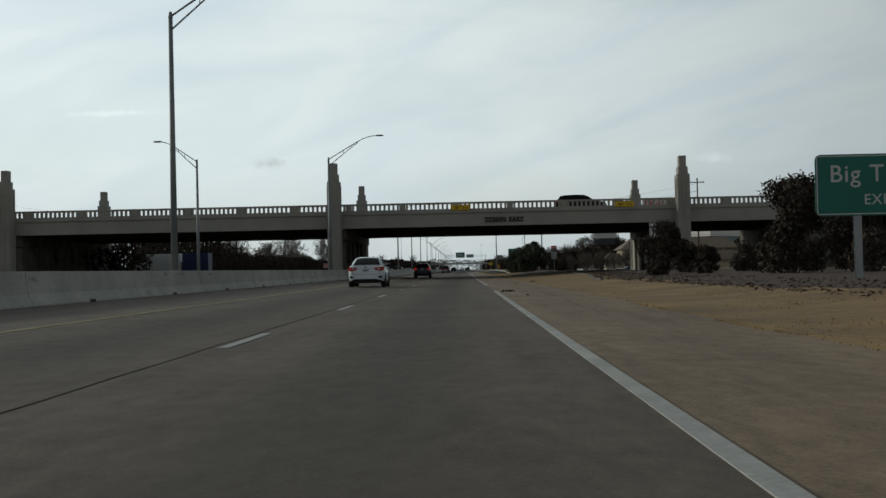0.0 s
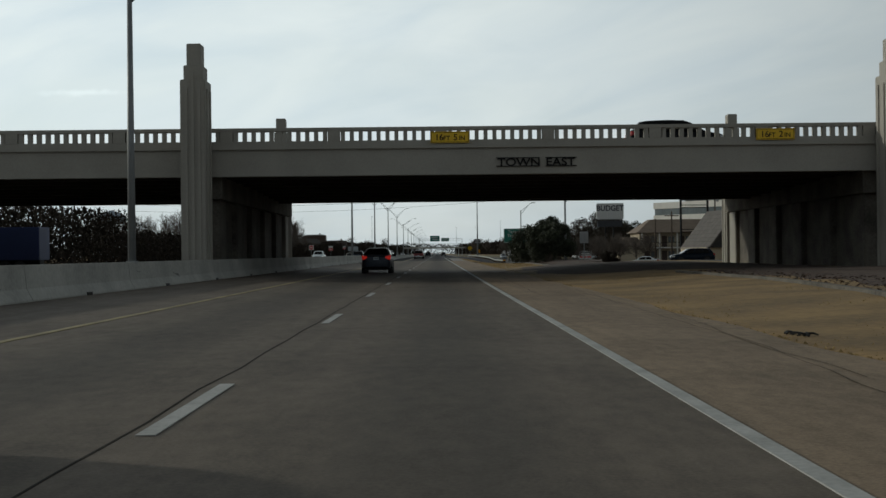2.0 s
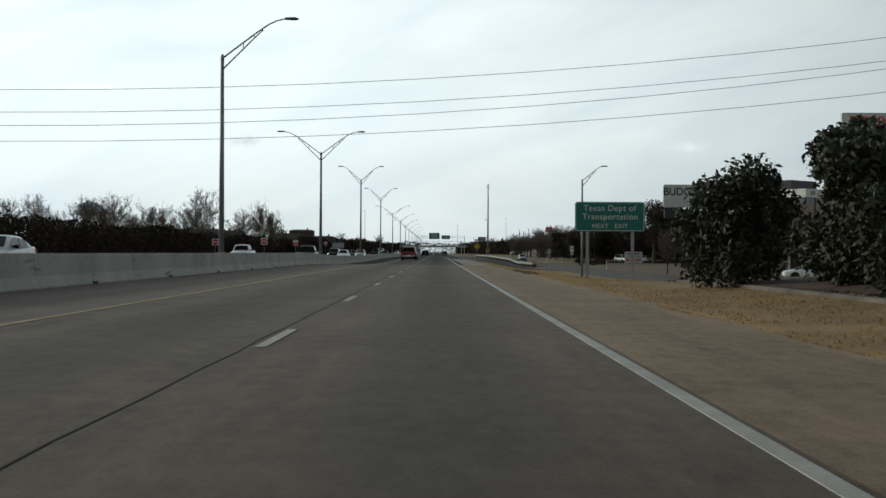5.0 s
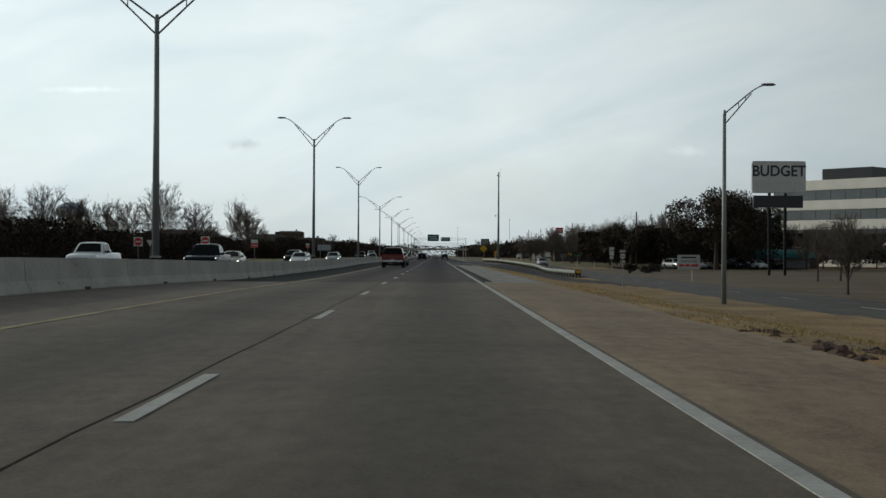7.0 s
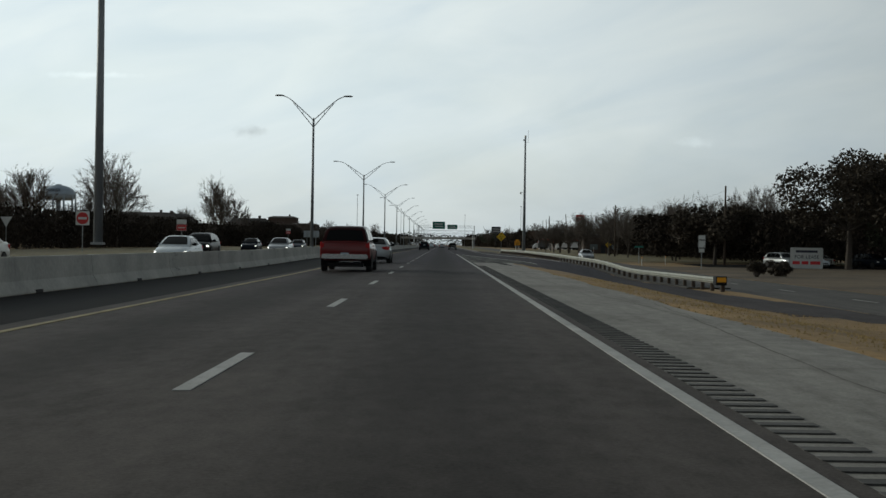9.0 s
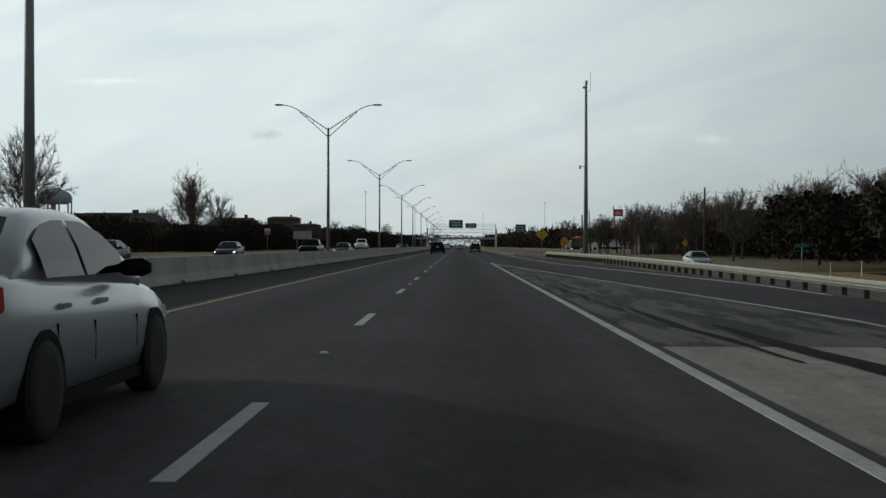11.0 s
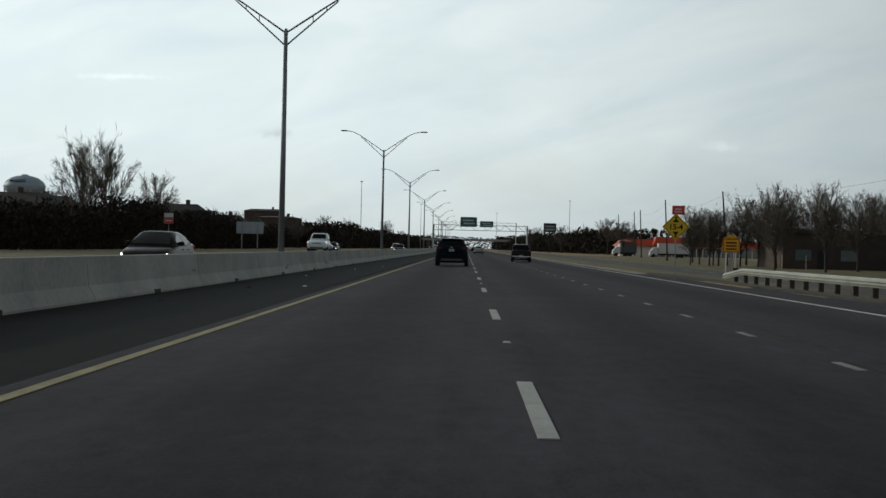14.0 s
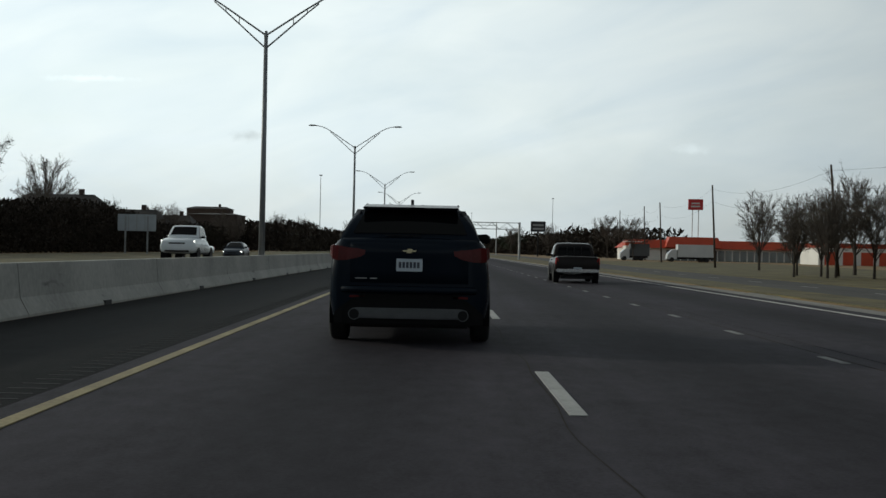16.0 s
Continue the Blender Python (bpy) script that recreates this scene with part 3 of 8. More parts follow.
drape("road_gore", lambda y: (2.0, 4.5 + 0.15 * math.sin(y * 0.5) - 0.5 * smooth01(340, 400, y)), steps(240, 328, 2.0), -0.006, MT["grey_shoulder"], "pale grey concrete gore with rumble strip", "shoulder", columns=5)
def ramp_line(y):
    return 1.9 + 0.068 * max(0.0, 393 - y)


drape("road_gore", lambda y: (2.05, max(2.1, ramp_line(y))), steps(328, 402, 2.0), -0.004, MT["gore_patchy"], "pale worn gore with ragged dark tar streaks", "shoulder", columns=5)
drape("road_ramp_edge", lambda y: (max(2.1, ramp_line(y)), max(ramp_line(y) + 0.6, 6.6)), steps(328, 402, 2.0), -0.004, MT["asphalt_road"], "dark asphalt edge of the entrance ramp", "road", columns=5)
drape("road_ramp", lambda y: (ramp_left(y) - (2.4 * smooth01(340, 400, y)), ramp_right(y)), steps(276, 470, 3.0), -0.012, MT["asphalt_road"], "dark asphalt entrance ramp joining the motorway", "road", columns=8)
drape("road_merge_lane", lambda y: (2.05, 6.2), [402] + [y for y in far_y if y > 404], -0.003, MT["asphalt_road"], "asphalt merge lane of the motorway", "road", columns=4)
drape("road_outer_shoulder", lambda y: (6.2, 7.4 + 0.1 * math.sin(y * 0.6)), [470] + [y for y in far_y if y > 474], -0.010, MT["grey_shoulder"], "narrow pale concrete outer shoulder", "shoulder", columns=2)
drape("road_frontage", lambda y: (frontage_edge(y), frontage_edge(y) + 7.0), steps(60, 700, 4.0) + [900, 1400, 2200], 0.0, MT["frontage"], "grey frontage road below the motorway verge", "road", columns=4)
drape("road_opposite", lambda y: (-24.8, -9.9), far_y, 0.0, MT["concrete_road"], "opposite carriageway of pale concrete", "road", columns=6)

drape("ground_verge", lambda y: (7.3, frontage_edge(y) + 0.1), steps(470, 620, 4.0) + [660, 720, 800, 950], 0.03, MT["olive_grass"], "olive winter grass verge between motorway and frontage road", "ground", columns=5)
drape("ground_verge", lambda y: (frontage_edge(y) + 6.9, 60.0), steps(408, 620, 4.0) + [660, 700], 0.03, MT["olive_grass"], "olive winter grass beyond the frontage road", "ground", columns=6)
drape("ground_verge", lambda y: (-41.0, -24.9), steps(20, 620, 6.0) + [660, 720, 800, 950, 1200], 0.03, MT["olive_grass"], "olive winter grass beside the opposite carriageway", "ground", columns=4)
drape("ground_verge", lambda y: (ramp_right(y) + 2.2, frontage_edge(y) + 0.1), steps(318, 470, 4.0), 0.05, MT["field"], "dull brown winter grass between the ramp and the frontage road", "ground", columns=4)
drape("ground_rail_strip", lambda y: (ramp_right(y) - 0.05, ramp_right(y) + 2.4 + 0.2 * math.sin(y * 0.9)), steps(318, 470, 2.0), 0.06, MT["rail_gravel"], "dark gravel and soil strip under the guardrail", "ground", columns=4)
drape("ground_field", lambda y: (frontage_edge(y) + 6.9, 75.0), steps(236, 384, 4.0), 0.03, MT["field"], "dull brown trampled winter grass beyond the frontage road", "ground", columns=7)
drape("road_car_park", lambda y: (29.5, 60.0), steps(380, 404, 4.0), 0.02, MT["dark_asphalt"], "dark asphalt car park behind the frontage road", "car park", columns=6)


def strip(name, x_of_y, width, ys, material, label, lift=0.008):
    m = Mesh()
    for i in range(len(ys) - 1):
        q = []
        for y, s in ((ys[i], -1), (ys[i], 1), (ys[i + 1], 1), (ys[i + 1], -1)):
            x = x_of_y(y) + s * width / 2
            q.append((x, y, road_z(x, y) if x < 4.4 else ground_z(x, y)))
        top = [(x, y, z + lift) for x, y, z in q]
        m.add(q + top, [(4, 5, 6, 7), (0, 1, 5, 4), (1, 2, 6, 5), (2, 3, 7, 6), (3, 0, 4, 7)])
    return solo(name, m, material, label, "road marking", "structure")


def edge_x(y):
    return 1.85 - 0.07 * smooth01(60, 100, y) + 0.03 * smooth01(245, 330, y)


strip("road_edge_line", lambda y: edge_x(y), 0.13, steps(-100, 45, 5), MT["white_line"], "worn white edge line")
strip("road_edge_line", lambda y: edge_x(y), 0.13, steps(60, 396, 5), MT["white_line"], "worn white edge line")
strip("road_edge_line", ramp_line, 0.07, steps(330, 393, 3), MT["white_line"], "thin white ramp line", 0.006)
strip("road_edge_line", lambda y: 5.55 + 0.068 * max(0.0, 393 - y) + 0.4 * (1 - smooth01(393, 440, y)), 0.07, steps(345, 900, 5), MT["white_line"], "thin white outer edge line", 0.014)
for x0, x1, ya, yb, w in ((2.72, 2.42, 332, 384, 0.13), (4.9, 2.9, 334, 372, 0.10), (6.0, 4.3, 330, 352, 0.08)):
    strip("road_tar_seam", lambda y: x0 + (x1 - x0) * (y - ya) / (yb - ya) + 0.05 * math.sin(y * 0.9) + 0.03 * math.sin(y * 2.3), w, steps(ya, yb, 1.0), MT["tar"], "dark wavering tar seam on the gore", 0.004)
strip("road_median_line", lambda y: -5.58 + 0.2 * smooth01(225, 245, y) * (1 - smooth01(290, 330, y)), 0.12, steps(-100, 900, 6), MT["yellow_line"], "faded yellow median line")
for k in range(31):
    strip("road_frontage_line", lambda y: frontage_edge(y) + 3.5, 0.1, steps(230 + 12.2 * k, 233 + 12.2 * k, 1.5), MT["worn_line"], "worn white lane dash of the frontage road", 0.012)
strip("road_joint", lambda y: -2.1 + 0.018 * math.sin(y * 1.7) + 0.01 * math.sin(y * 4.1), 0.017, steps(-80, 239, 2), MT["seal"], "dark sealed lengthwise joint", 0.004)
strip("road_joint", lambda y: 1.72 + 0.05 * math.sin(y * 0.31), 0.014, steps(396, 560, 3), MT["seal"], "dark sealed lengthwise joint", 0.004)

# wandering cracks in the hard shoulder and across the lanes
def crack(y0, y1, x0, x1, seed, width=0.007):
    n = max(6, int(abs(y1 - y0) / 0.5) + int(abs(x1 - x0) / 0.3))
    m, prev = Mesh(), None
    for k in range(n + 1):
        u = k / n
        x = x0 + (x1 - x0) * u + 0.10 * noise.noise((u * n * 0.21, seed, 0))
        y = y0 + (y1 - y0) * u + 0.12 * noise.noise((u * n * 0.21, seed, 4))
        w = width * (0.5 + 0.5 * abs(math.sin(u * 9 + seed)))
        c = [(x - w, y - w, road_z(x, y) + 0.003), (x + w, y + w, road_z(x, y) + 0.003)]
        if prev:
            m.quad(prev[0], prev[1], c[1], c[0])
        prev = c
    solo("road_crack", m, MT["seal"], "thin wandering crack in the pavement", "crack", "structure")


for k, (ya, yb, xa, xb) in enumerate(((62, 80, 3.35, 4.4), (66, 92, 3.75, 4.1), (20, 48, 3.1, 3.5), (88, 110, 2.7, 2.9), (256.9, 257.2, 2.45, 4.55), (250, 275, 2.8, 4.2), (268, 300, 4.0, 3.0), (36, 36.3, 2.0, 4.4), (74, 74.3, 2.0, 4.4), (222, 222.4, 2.0, 4.4), (196, 196.2, 2.0, 4.4), (410, 450, 2.3, 3.0), (440, 486, 4.4, 3.6), (432, 462, -5.9, -5.8), (262.3, 262.5, 2.4, 4.5), (258.9, 259.0, 3.0, 3.7), (446, 470, -2.02, -1.96), (468, 492, -1.95, -2.05))):
    crack(ya, yb, xa, xb, k)

# dark tarred streaks where the ramp joins
def tar_patch(y0, ln, x0, w, seed):
    ys = steps(y0, y0 + ln, 0.8)
    left, right = [], []
    for k, y in enumerate(ys):
        u = k / (len(ys) - 1)
        x = x0 - 0.035 * (y - y0) + 0.15 * noise.noise((y * 0.3, seed, 0))
        h = 0.5 * w * math.sin(math.pi * min(0.97, max(0.03, u))) ** 0.5 * (1 + 0.5 * noise.noise((y * 0.7, seed, 3)))
        left.append((x - h, y, road_z(x - h, y) + 0.002))
        right.append((x + h, y, road_z(x + h, y) + 0.002))
    m = Mesh()
    for k in range(len(ys) - 1):
        m.quad(left[k], right[k], right[k + 1], left[k + 1])
    solo("road_patch", m, MT["dark_asphalt"], "dark tarred streak in the gore", "patch", "structure")


for k, (y0, ln, x0, w) in enumerate(((326, 22, 3.1, 0.25), (345, 14, 2.9, 0.22), (318, 14, 3.9, 0.4))):
    tar_patch(y0, ln, x0, w, k)

dash_mesh = Mesh().box(-0.065, 0.065, 0, 3.05, 0, 0.007).data("lane_dash", MT["white_line"])
dot_mesh = Mesh().box(-0.05, 0.05, 0, 0.85, 0, 0.005).data("short_dash", MT["worn_line"])
stud_m = Mesh().loft([[(sx * w, sy * w, z) for sx, sy in ((-1, -1), (1, -1), (1, 1), (-1, 1))] for w, z in ((0.048, 0.0), (0.043, 0.010), (0.026, 0.018))])
stud_mesh = stud_m.data("road_stud", MT["white_sign"])


def mark(name, me, x, y, parent, rot=0.0):
    ob = new(name, me)
    ob.matrix_world = pose(x, y, road_z(x, y) + 0.001, 0, 0, rot)
    ob.parent = parent
    return ob


for k in range(-8, 19):
    y0 = 13.2 + 12.43 * k
    if k == 3:
        for j in range(4):
            worn = Mesh().box(-0.06 + 0.02 * j, 0.05, 0.75 * j, 0.75 * j + 0.42, 0, 0.007).data("lane_dash", MT["white_line"])
            mark("lane_dash", worn, -1.95, y0, road)
        continue
    mark("lane_dash", dash_mesh, -1.95, y0, road)
for k in range(1, 64):
    y0 = 236.2 + 11.92 * k
    mark("lane_dash", dash_mesh, -1.88, y0, road_2)
    if k % 2 == 0 and y0 > 330:
        mark("road_stud", stud_mesh, -1.88, y0 - 4.6, road_2)
for k in range(50):
    mark("short_dash", dot_mesh, 1.52 + 0.002 * k, 397 + 4.57 * k, road_2)
for k in range(9):
    y0 = 46.5 + 1.6 * k
    worn = Mesh().box(-0.05, 0.03, 0, 0.12 + 0.08 * ((k * 7) % 4), 0, 0.007).data("worn_patch", MT["white_line"])
    mark("worn_patch", worn, 1.84 + 0.02 * ((k * 5) % 3), y0, road)
rumble = Mesh().box(1.99, 2.36, 0, 0.12, -0.002, 0.005).data("rumble_groove", MT["rumble"])
for k in range(240):
    ob = new("rumble_groove", rumble)
    ob.matrix_world = pose(0, 242.0 + 0.31 * k, 0)
    ob.parent = road_2
rumble_left = Mesh().box(-6.22, -5.92, 0, 0.04, 0, 0.002).data("rumble_groove", MT["rumble_faint"])
for k in range(200):
    ob = new("rumble_groove", rumble_left)
    y0 = 436 + 0.33 * k
    ob.matrix_world = pose(0, y0, road_z(-6.05, y0) - 0.006)
    ob.parent = road_2


# ---- median barrier ----
def build_barrier():
    seg = 9.144
    prof = [(-0.30, 0.0), (-0.30, 0.08), (-0.16, 0.33), (-0.11, 0.86), (0.11, 0.86), (0.16, 0.33), (0.30, 0.08), (0.30, 0.0)]
    m = Mesh().loft([[(x, y, z - 0.05) for x, z in prof] for y in (0.012, seg - 0.012)])
    me = m.data("barrier_segment", MT["barrier"], bevel=0.012)
    foot = Mesh().box(0.24, 0.315, 4.2, 4.65, -0.02, 0.07).data("drain_slot", MT["black"])
    root = thing("median_barrier", "long pale concrete median barrier with dark drain slots", "barrier", (0, 0, 0), kind="structure")
    for k in range(-7, 108):
        y0 = k * seg
        ob = new("barrier_segment", me)
        rise = math.degrees(math.atan2(road_z(-9.3, y0 + seg) - road_z(-9.3, y0), seg))
        ob.matrix_world = pose(-9.38, y0, road_z(-9.3, y0), rise, 0, 0)
        ob.parent = root
        d = new("drain_slot", foot)
        d.parent = ob
    return root


build_barrier()


# ---- the overpass ----
def build_bridge():
    y0, y1, xa, xb = 111.0, 139.4, -64.0, 32.5
    b = thing("overpass_bridge", "pale concrete road overpass with pierced parapet and art deco pylons", "bridge", (0, 0, 0))
    # slab, caps, infill walls and abutments take the concrete with painted-in shade
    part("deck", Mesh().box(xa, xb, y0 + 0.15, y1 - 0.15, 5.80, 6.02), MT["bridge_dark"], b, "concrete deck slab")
    for y, s in ((y0, 1), (y1, -1)):
        part("fascia_girder", Mesh().prism([(y + s * (p + 0.06), z) for p, z in [(0.0, 4.75 + 0.38 * (s < 0)), (0.4, 4.75 + 0.38 * (s < 0)), (0.4, 6.0), (0.0, 6.0)]], xa, xb, "x"), MT["bridge"], b, "smooth pale fascia girder", bevel=0.015)
        part("ledge", Mesh().prism([(y + s * (-0.10), 5.97), (y + s * 0.5, 5.97), (y + s * 0.5, 6.14), (y + s * (-0.10), 6.14)], xa, xb, "x"), MT["bridge"], b, bevel=0.015)
        part("parapet_base", Mesh().prism([(y, 6.14), (y + s * 0.3, 6.14), (y + s * 0.3, 6.36), (y, 6.36)], xa, xb, "x"), MT["bridge"], b, bevel=0.01)
        part("top_rail", Mesh().prism([(y - s * 0.03, 6.80), (y + s * 0.33, 6.80), (y + s * 0.33, 6.97), (y - s * 0.03, 6.97)], xa, xb, "x"), MT["bridge"], b, bevel=0.015)
    post = Mesh().box(-0.09, 0.09, 0.02, 0.28, 6.35, 6.81).data("parapet_post", MT["bridge"])
    wide = Mesh().box(-0.28, 0.28, -0.02, 0.30, 6.35, 6.81).data("parapet_post", MT["bridge"])
    n = int((xb - xa) / 0.41)
    for k in range(n):
        ob = new("parapet_post", wide if k % 12 == 0 else post)
        ob.matrix_world = pose(xa + 0.2 + 0.41 * k, y0, 0)
        ob.parent = b
    rear = Mesh()
    for k in range(n):
        x = xa + 0.2 + 0.41 * k
        w = 0.28 if k % 12 == 0 else 0.09
        rear.box(x - w, x + w, y1 - 0.28, y1 - 0.02, 6.35, 6.81)
    part("rear_parapet", rear, MT["bridge"], b, "row of small concrete posts")
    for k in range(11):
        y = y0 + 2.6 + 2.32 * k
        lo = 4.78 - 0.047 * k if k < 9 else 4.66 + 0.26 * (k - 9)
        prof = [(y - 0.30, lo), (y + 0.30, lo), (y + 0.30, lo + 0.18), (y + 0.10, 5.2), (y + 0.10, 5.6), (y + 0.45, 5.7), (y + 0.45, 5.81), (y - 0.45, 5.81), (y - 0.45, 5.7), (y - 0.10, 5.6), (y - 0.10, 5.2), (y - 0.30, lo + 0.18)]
        part("girder", Mesh().prism(prof, xa, xb, "x"), MT["girder"], b, "weathered beam with the shade under the deck in its dark colour")
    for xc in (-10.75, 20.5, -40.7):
        part("cap_beam", Mesh().box(xc - 0.75, xc + 0.75, y0 + 0.6, y1 - 0.6, 3.75, 4.79), MT["bridge_dark"], b, "stained pier cap, colour darkened for the shade under the deck", bevel=0.03)
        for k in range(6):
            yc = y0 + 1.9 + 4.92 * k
            # last column coloured pale as sunlit, the others dark as shaded
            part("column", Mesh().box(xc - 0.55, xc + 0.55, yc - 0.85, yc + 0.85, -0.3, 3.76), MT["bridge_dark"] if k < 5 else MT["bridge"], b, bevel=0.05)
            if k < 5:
                part("recess_panel", Mesh().box(xc - 0.32, xc + 0.32, yc + 0.85, yc + 3.85, -0.3, 3.76), MT["bridge_dark"], b, "stained infill wall, colour darkened for the shade under the deck")
        for y, s in ((y0 - 0.95, -1), (y1 + 0.95, 1)):
            xp = xc + (0.13 if xc > 0 else -0.13)
            part("pylon", Mesh().box(xp - 0.56, xp + 0.56, y - 0.75, y + 0.75, -0.4, 9.0), MT["bridge"], b, "stepped concrete pylon", bevel=0.04)
            part("pylon_step", Mesh().box(xp - 0.43, xp + 0.43, y - 0.58, y + 0.58, 9.0, 9.65), MT["bridge"], b, bevel=0.03)
            part("pylon_cap", Mesh().box(xp - 0.32, xp + 0.32, y - 0.42, y + 0.42, 9.65, 10.65), MT["bridge"], b, bevel=0.03)
            for dx in (-0.29, 0.0, 0.29):
                part("pylon_fin", Mesh().box(xp + dx - 0.075, xp + dx + 0.075, y + s * 0.74, y + s * 0.82, 0.0, 9.3 if dx == 0 else 8.6), MT["bridge"], b, bevel=0.015)
            for dy in (-0.35, 0.35):
                for s2 in (-1, 1):
                    part("pylon_fin", Mesh().box(xp + s2 * 0.55, xp + s2 * 0.62, y + dy - 0.1, y + dy + 0.1, 0.0, 8.6), MT["bridge"], b, bevel=0.015)
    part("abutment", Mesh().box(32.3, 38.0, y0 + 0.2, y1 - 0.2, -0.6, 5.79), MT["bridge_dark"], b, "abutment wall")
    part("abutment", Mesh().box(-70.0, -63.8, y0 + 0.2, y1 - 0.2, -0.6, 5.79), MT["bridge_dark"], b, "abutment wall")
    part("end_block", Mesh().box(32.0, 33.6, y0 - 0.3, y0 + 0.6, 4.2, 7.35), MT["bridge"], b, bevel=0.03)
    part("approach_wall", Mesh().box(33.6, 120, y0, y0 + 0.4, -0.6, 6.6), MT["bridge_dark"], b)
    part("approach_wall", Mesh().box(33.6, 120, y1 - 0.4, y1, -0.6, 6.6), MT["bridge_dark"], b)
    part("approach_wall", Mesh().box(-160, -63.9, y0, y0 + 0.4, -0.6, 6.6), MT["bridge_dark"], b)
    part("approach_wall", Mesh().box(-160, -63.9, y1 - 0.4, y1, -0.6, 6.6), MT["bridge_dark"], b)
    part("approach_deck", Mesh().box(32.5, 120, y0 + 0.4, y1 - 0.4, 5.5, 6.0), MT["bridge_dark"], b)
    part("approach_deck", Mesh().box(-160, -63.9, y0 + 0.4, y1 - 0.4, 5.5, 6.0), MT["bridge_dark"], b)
    return b


build_bridge()


def flat_text(parent, body, size, x, y, z, material, depth=0.012, align="CENTER", squeeze=1.0, name="lettering", bold=0.006):
    """Flat letters under a parent, each word an object of its own."""
    def span(me):
        xs = [v.co.x for v in me.vertices]
        return min(xs), max(xs)

    words = body.split()
    total = span(lettering(body, size, depth, material, "LEFT", squeeze, bold))[1]
    start = x - (total / 2 if align == "CENTER" else 0.0)
    so_far = ""
    for k, word in enumerate(words):
        so_far = body[:body.index(word, len(so_far)) + len(word)]
        end = span(lettering(so_far, size, depth, material, "LEFT", squeeze, bold))[1]
        me = lettering(word, size, depth, material, "LEFT", squeeze, bold)
        ob = new(name, me)
        ob.matrix_world = pose(start + end - span(me)[1], y, z)
        ob.parent = parent


def name_letters():
    t = thing("bridge_lettering", "dark metal letters reading TOWN EAST on the overpass girder", "lettering", (4.57, 111.0, 5.1))
    flat_text(t, "TOWN", 0.50, -0.86, -0.005, 0.03, MT["black"], 0.03, squeeze=1.22, bold=0.012)
    flat_text(t, "EAST", 0.50, 1.06, -0.005, 0.03, MT["black"], 0.03, squeeze=1.22, bold=0.012)
    for x0, x1 in ((-1.88, 0.12), (0.38, 1.80)):
        for z in (0.0, 0.38):
            part("letter_rail", Mesh().box(x0, x1, -0.04, 0.07, z, z + 0.035), MT["black"], t)


name_letters()


def clearance_sign(x, text, z=6.20):
    t = thing("clearance_sign", "yellow bridge clearance sign with black numerals", "road sign", (x, 110.86, z), group="clearance signs")
    part("panel", Mesh().box(0, 1.77, -0.012, 0.012, 0, 0.52), MT["yellow_sign"], t, bevel=0.004)
    for a, c, d, e in ((0.03, 1.74, 0.03, 0.05), (0.03, 1.74, 0.47, 0.49), (0.03, 0.05, 0.03, 0.49), (1.72, 1.74, 0.03, 0.49)):
        part("border", Mesh().box(a, c, -0.017, -0.011, d, e), MT["black"], t)
    n, rest = text.split(" ", 1)
    for word, size, dx in ((n[:2], 0.40, 0.20), (n[2:], 0.29, 0.58), (rest[0], 0.40, 1.04), (rest[1:], 0.29, 1.29)):
        flat_text(t, word, size, dx, -0.014, 0.12, MT["black"], 0.004, "LEFT", bold=0.012)
    part("bracket", Mesh().box(0.3, 0.4, 0.012, 0.06, 0.05, 0.45), MT["steel"], t)
    part("bracket", Mesh().box(1.35, 1.45, 0.012, 0.06, 0.05, 0.45), MT["steel"], t)


clearance_sign(-0.32, "16FT 5IN")
clearance_sign(14.6, "16FT 2IN")


# ---- street lamps ----
def lamp(x, y, top, reach, sides, z0, group="motorway lamps", rise=1.75, label="tall grey steel motorway lamp with twin truss arms"):
    t = thing("street_lamp", label, "street lamp", (x, y, z0), group=group)
    h = top - rise - z0
    part("pole", Mesh().tube([(0, 0, 0), (0, 0, h * 0.5), (0, 0, h)], 0.125, 10, 0.075), MT["pole"], t, smooth=True)
    part("base", Mesh().box(-0.16, 0.16, -0.16, 0.16, 0, 0.06), MT["steel"], t, bevel=0.01)
    part("pole_cap", Mesh().tube([(0, 0, h), (0, 0, h + 0.22)], 0.09, 8, 0.05), MT["pole"], t)
    for s in sides:
        a = Mesh()
        up = [(s * reach * u, 0, h + 0.05 + rise * v) for u, v in ((0, 0), (0.14, 0.2), (0.28, 0.4), (0.42, 0.6), (0.55, 0.775), (0.63, 0.87), (0.71, 0.94), (0.79, 0.98), (0.88, 1.0))]
        lo = [(s * reach * u, 0, h - 0.45 + (rise + 0.45) * v) for u, v in ((0, 0), (0.14, 0.21), (0.28, 0.42), (0.42, 0.63), (0.54, 0.80))]
        a.tube(up, 0.038, 6, 0.030)
        a.tube(lo, 0.034, 6, 0.028)
        for i in (2, 3):
            a.tube([up[i], lo[i]], 0.02, 5)
        part("arm", a, MT["pole"], t, smooth=True)
        hx = s * reach
        part("lamp_head", Mesh().loft([[(hx + s * (u - 0.62), w * c, h + rise + 0.04 + tt * d) for c, d in ((-1, 0), (-0.7, 1), (0.7, 1), (1, 0), (0.7, -0.6), (-0.7, -0.6))] for u, w, tt in ((0, 0.04, 0.03), (0.12, 0.12, 0.06), (0.5, 0.15, 0.07), (0.66, 0.05, 0.03))]), MT["lamp_head"], t, smooth=True)
    return t


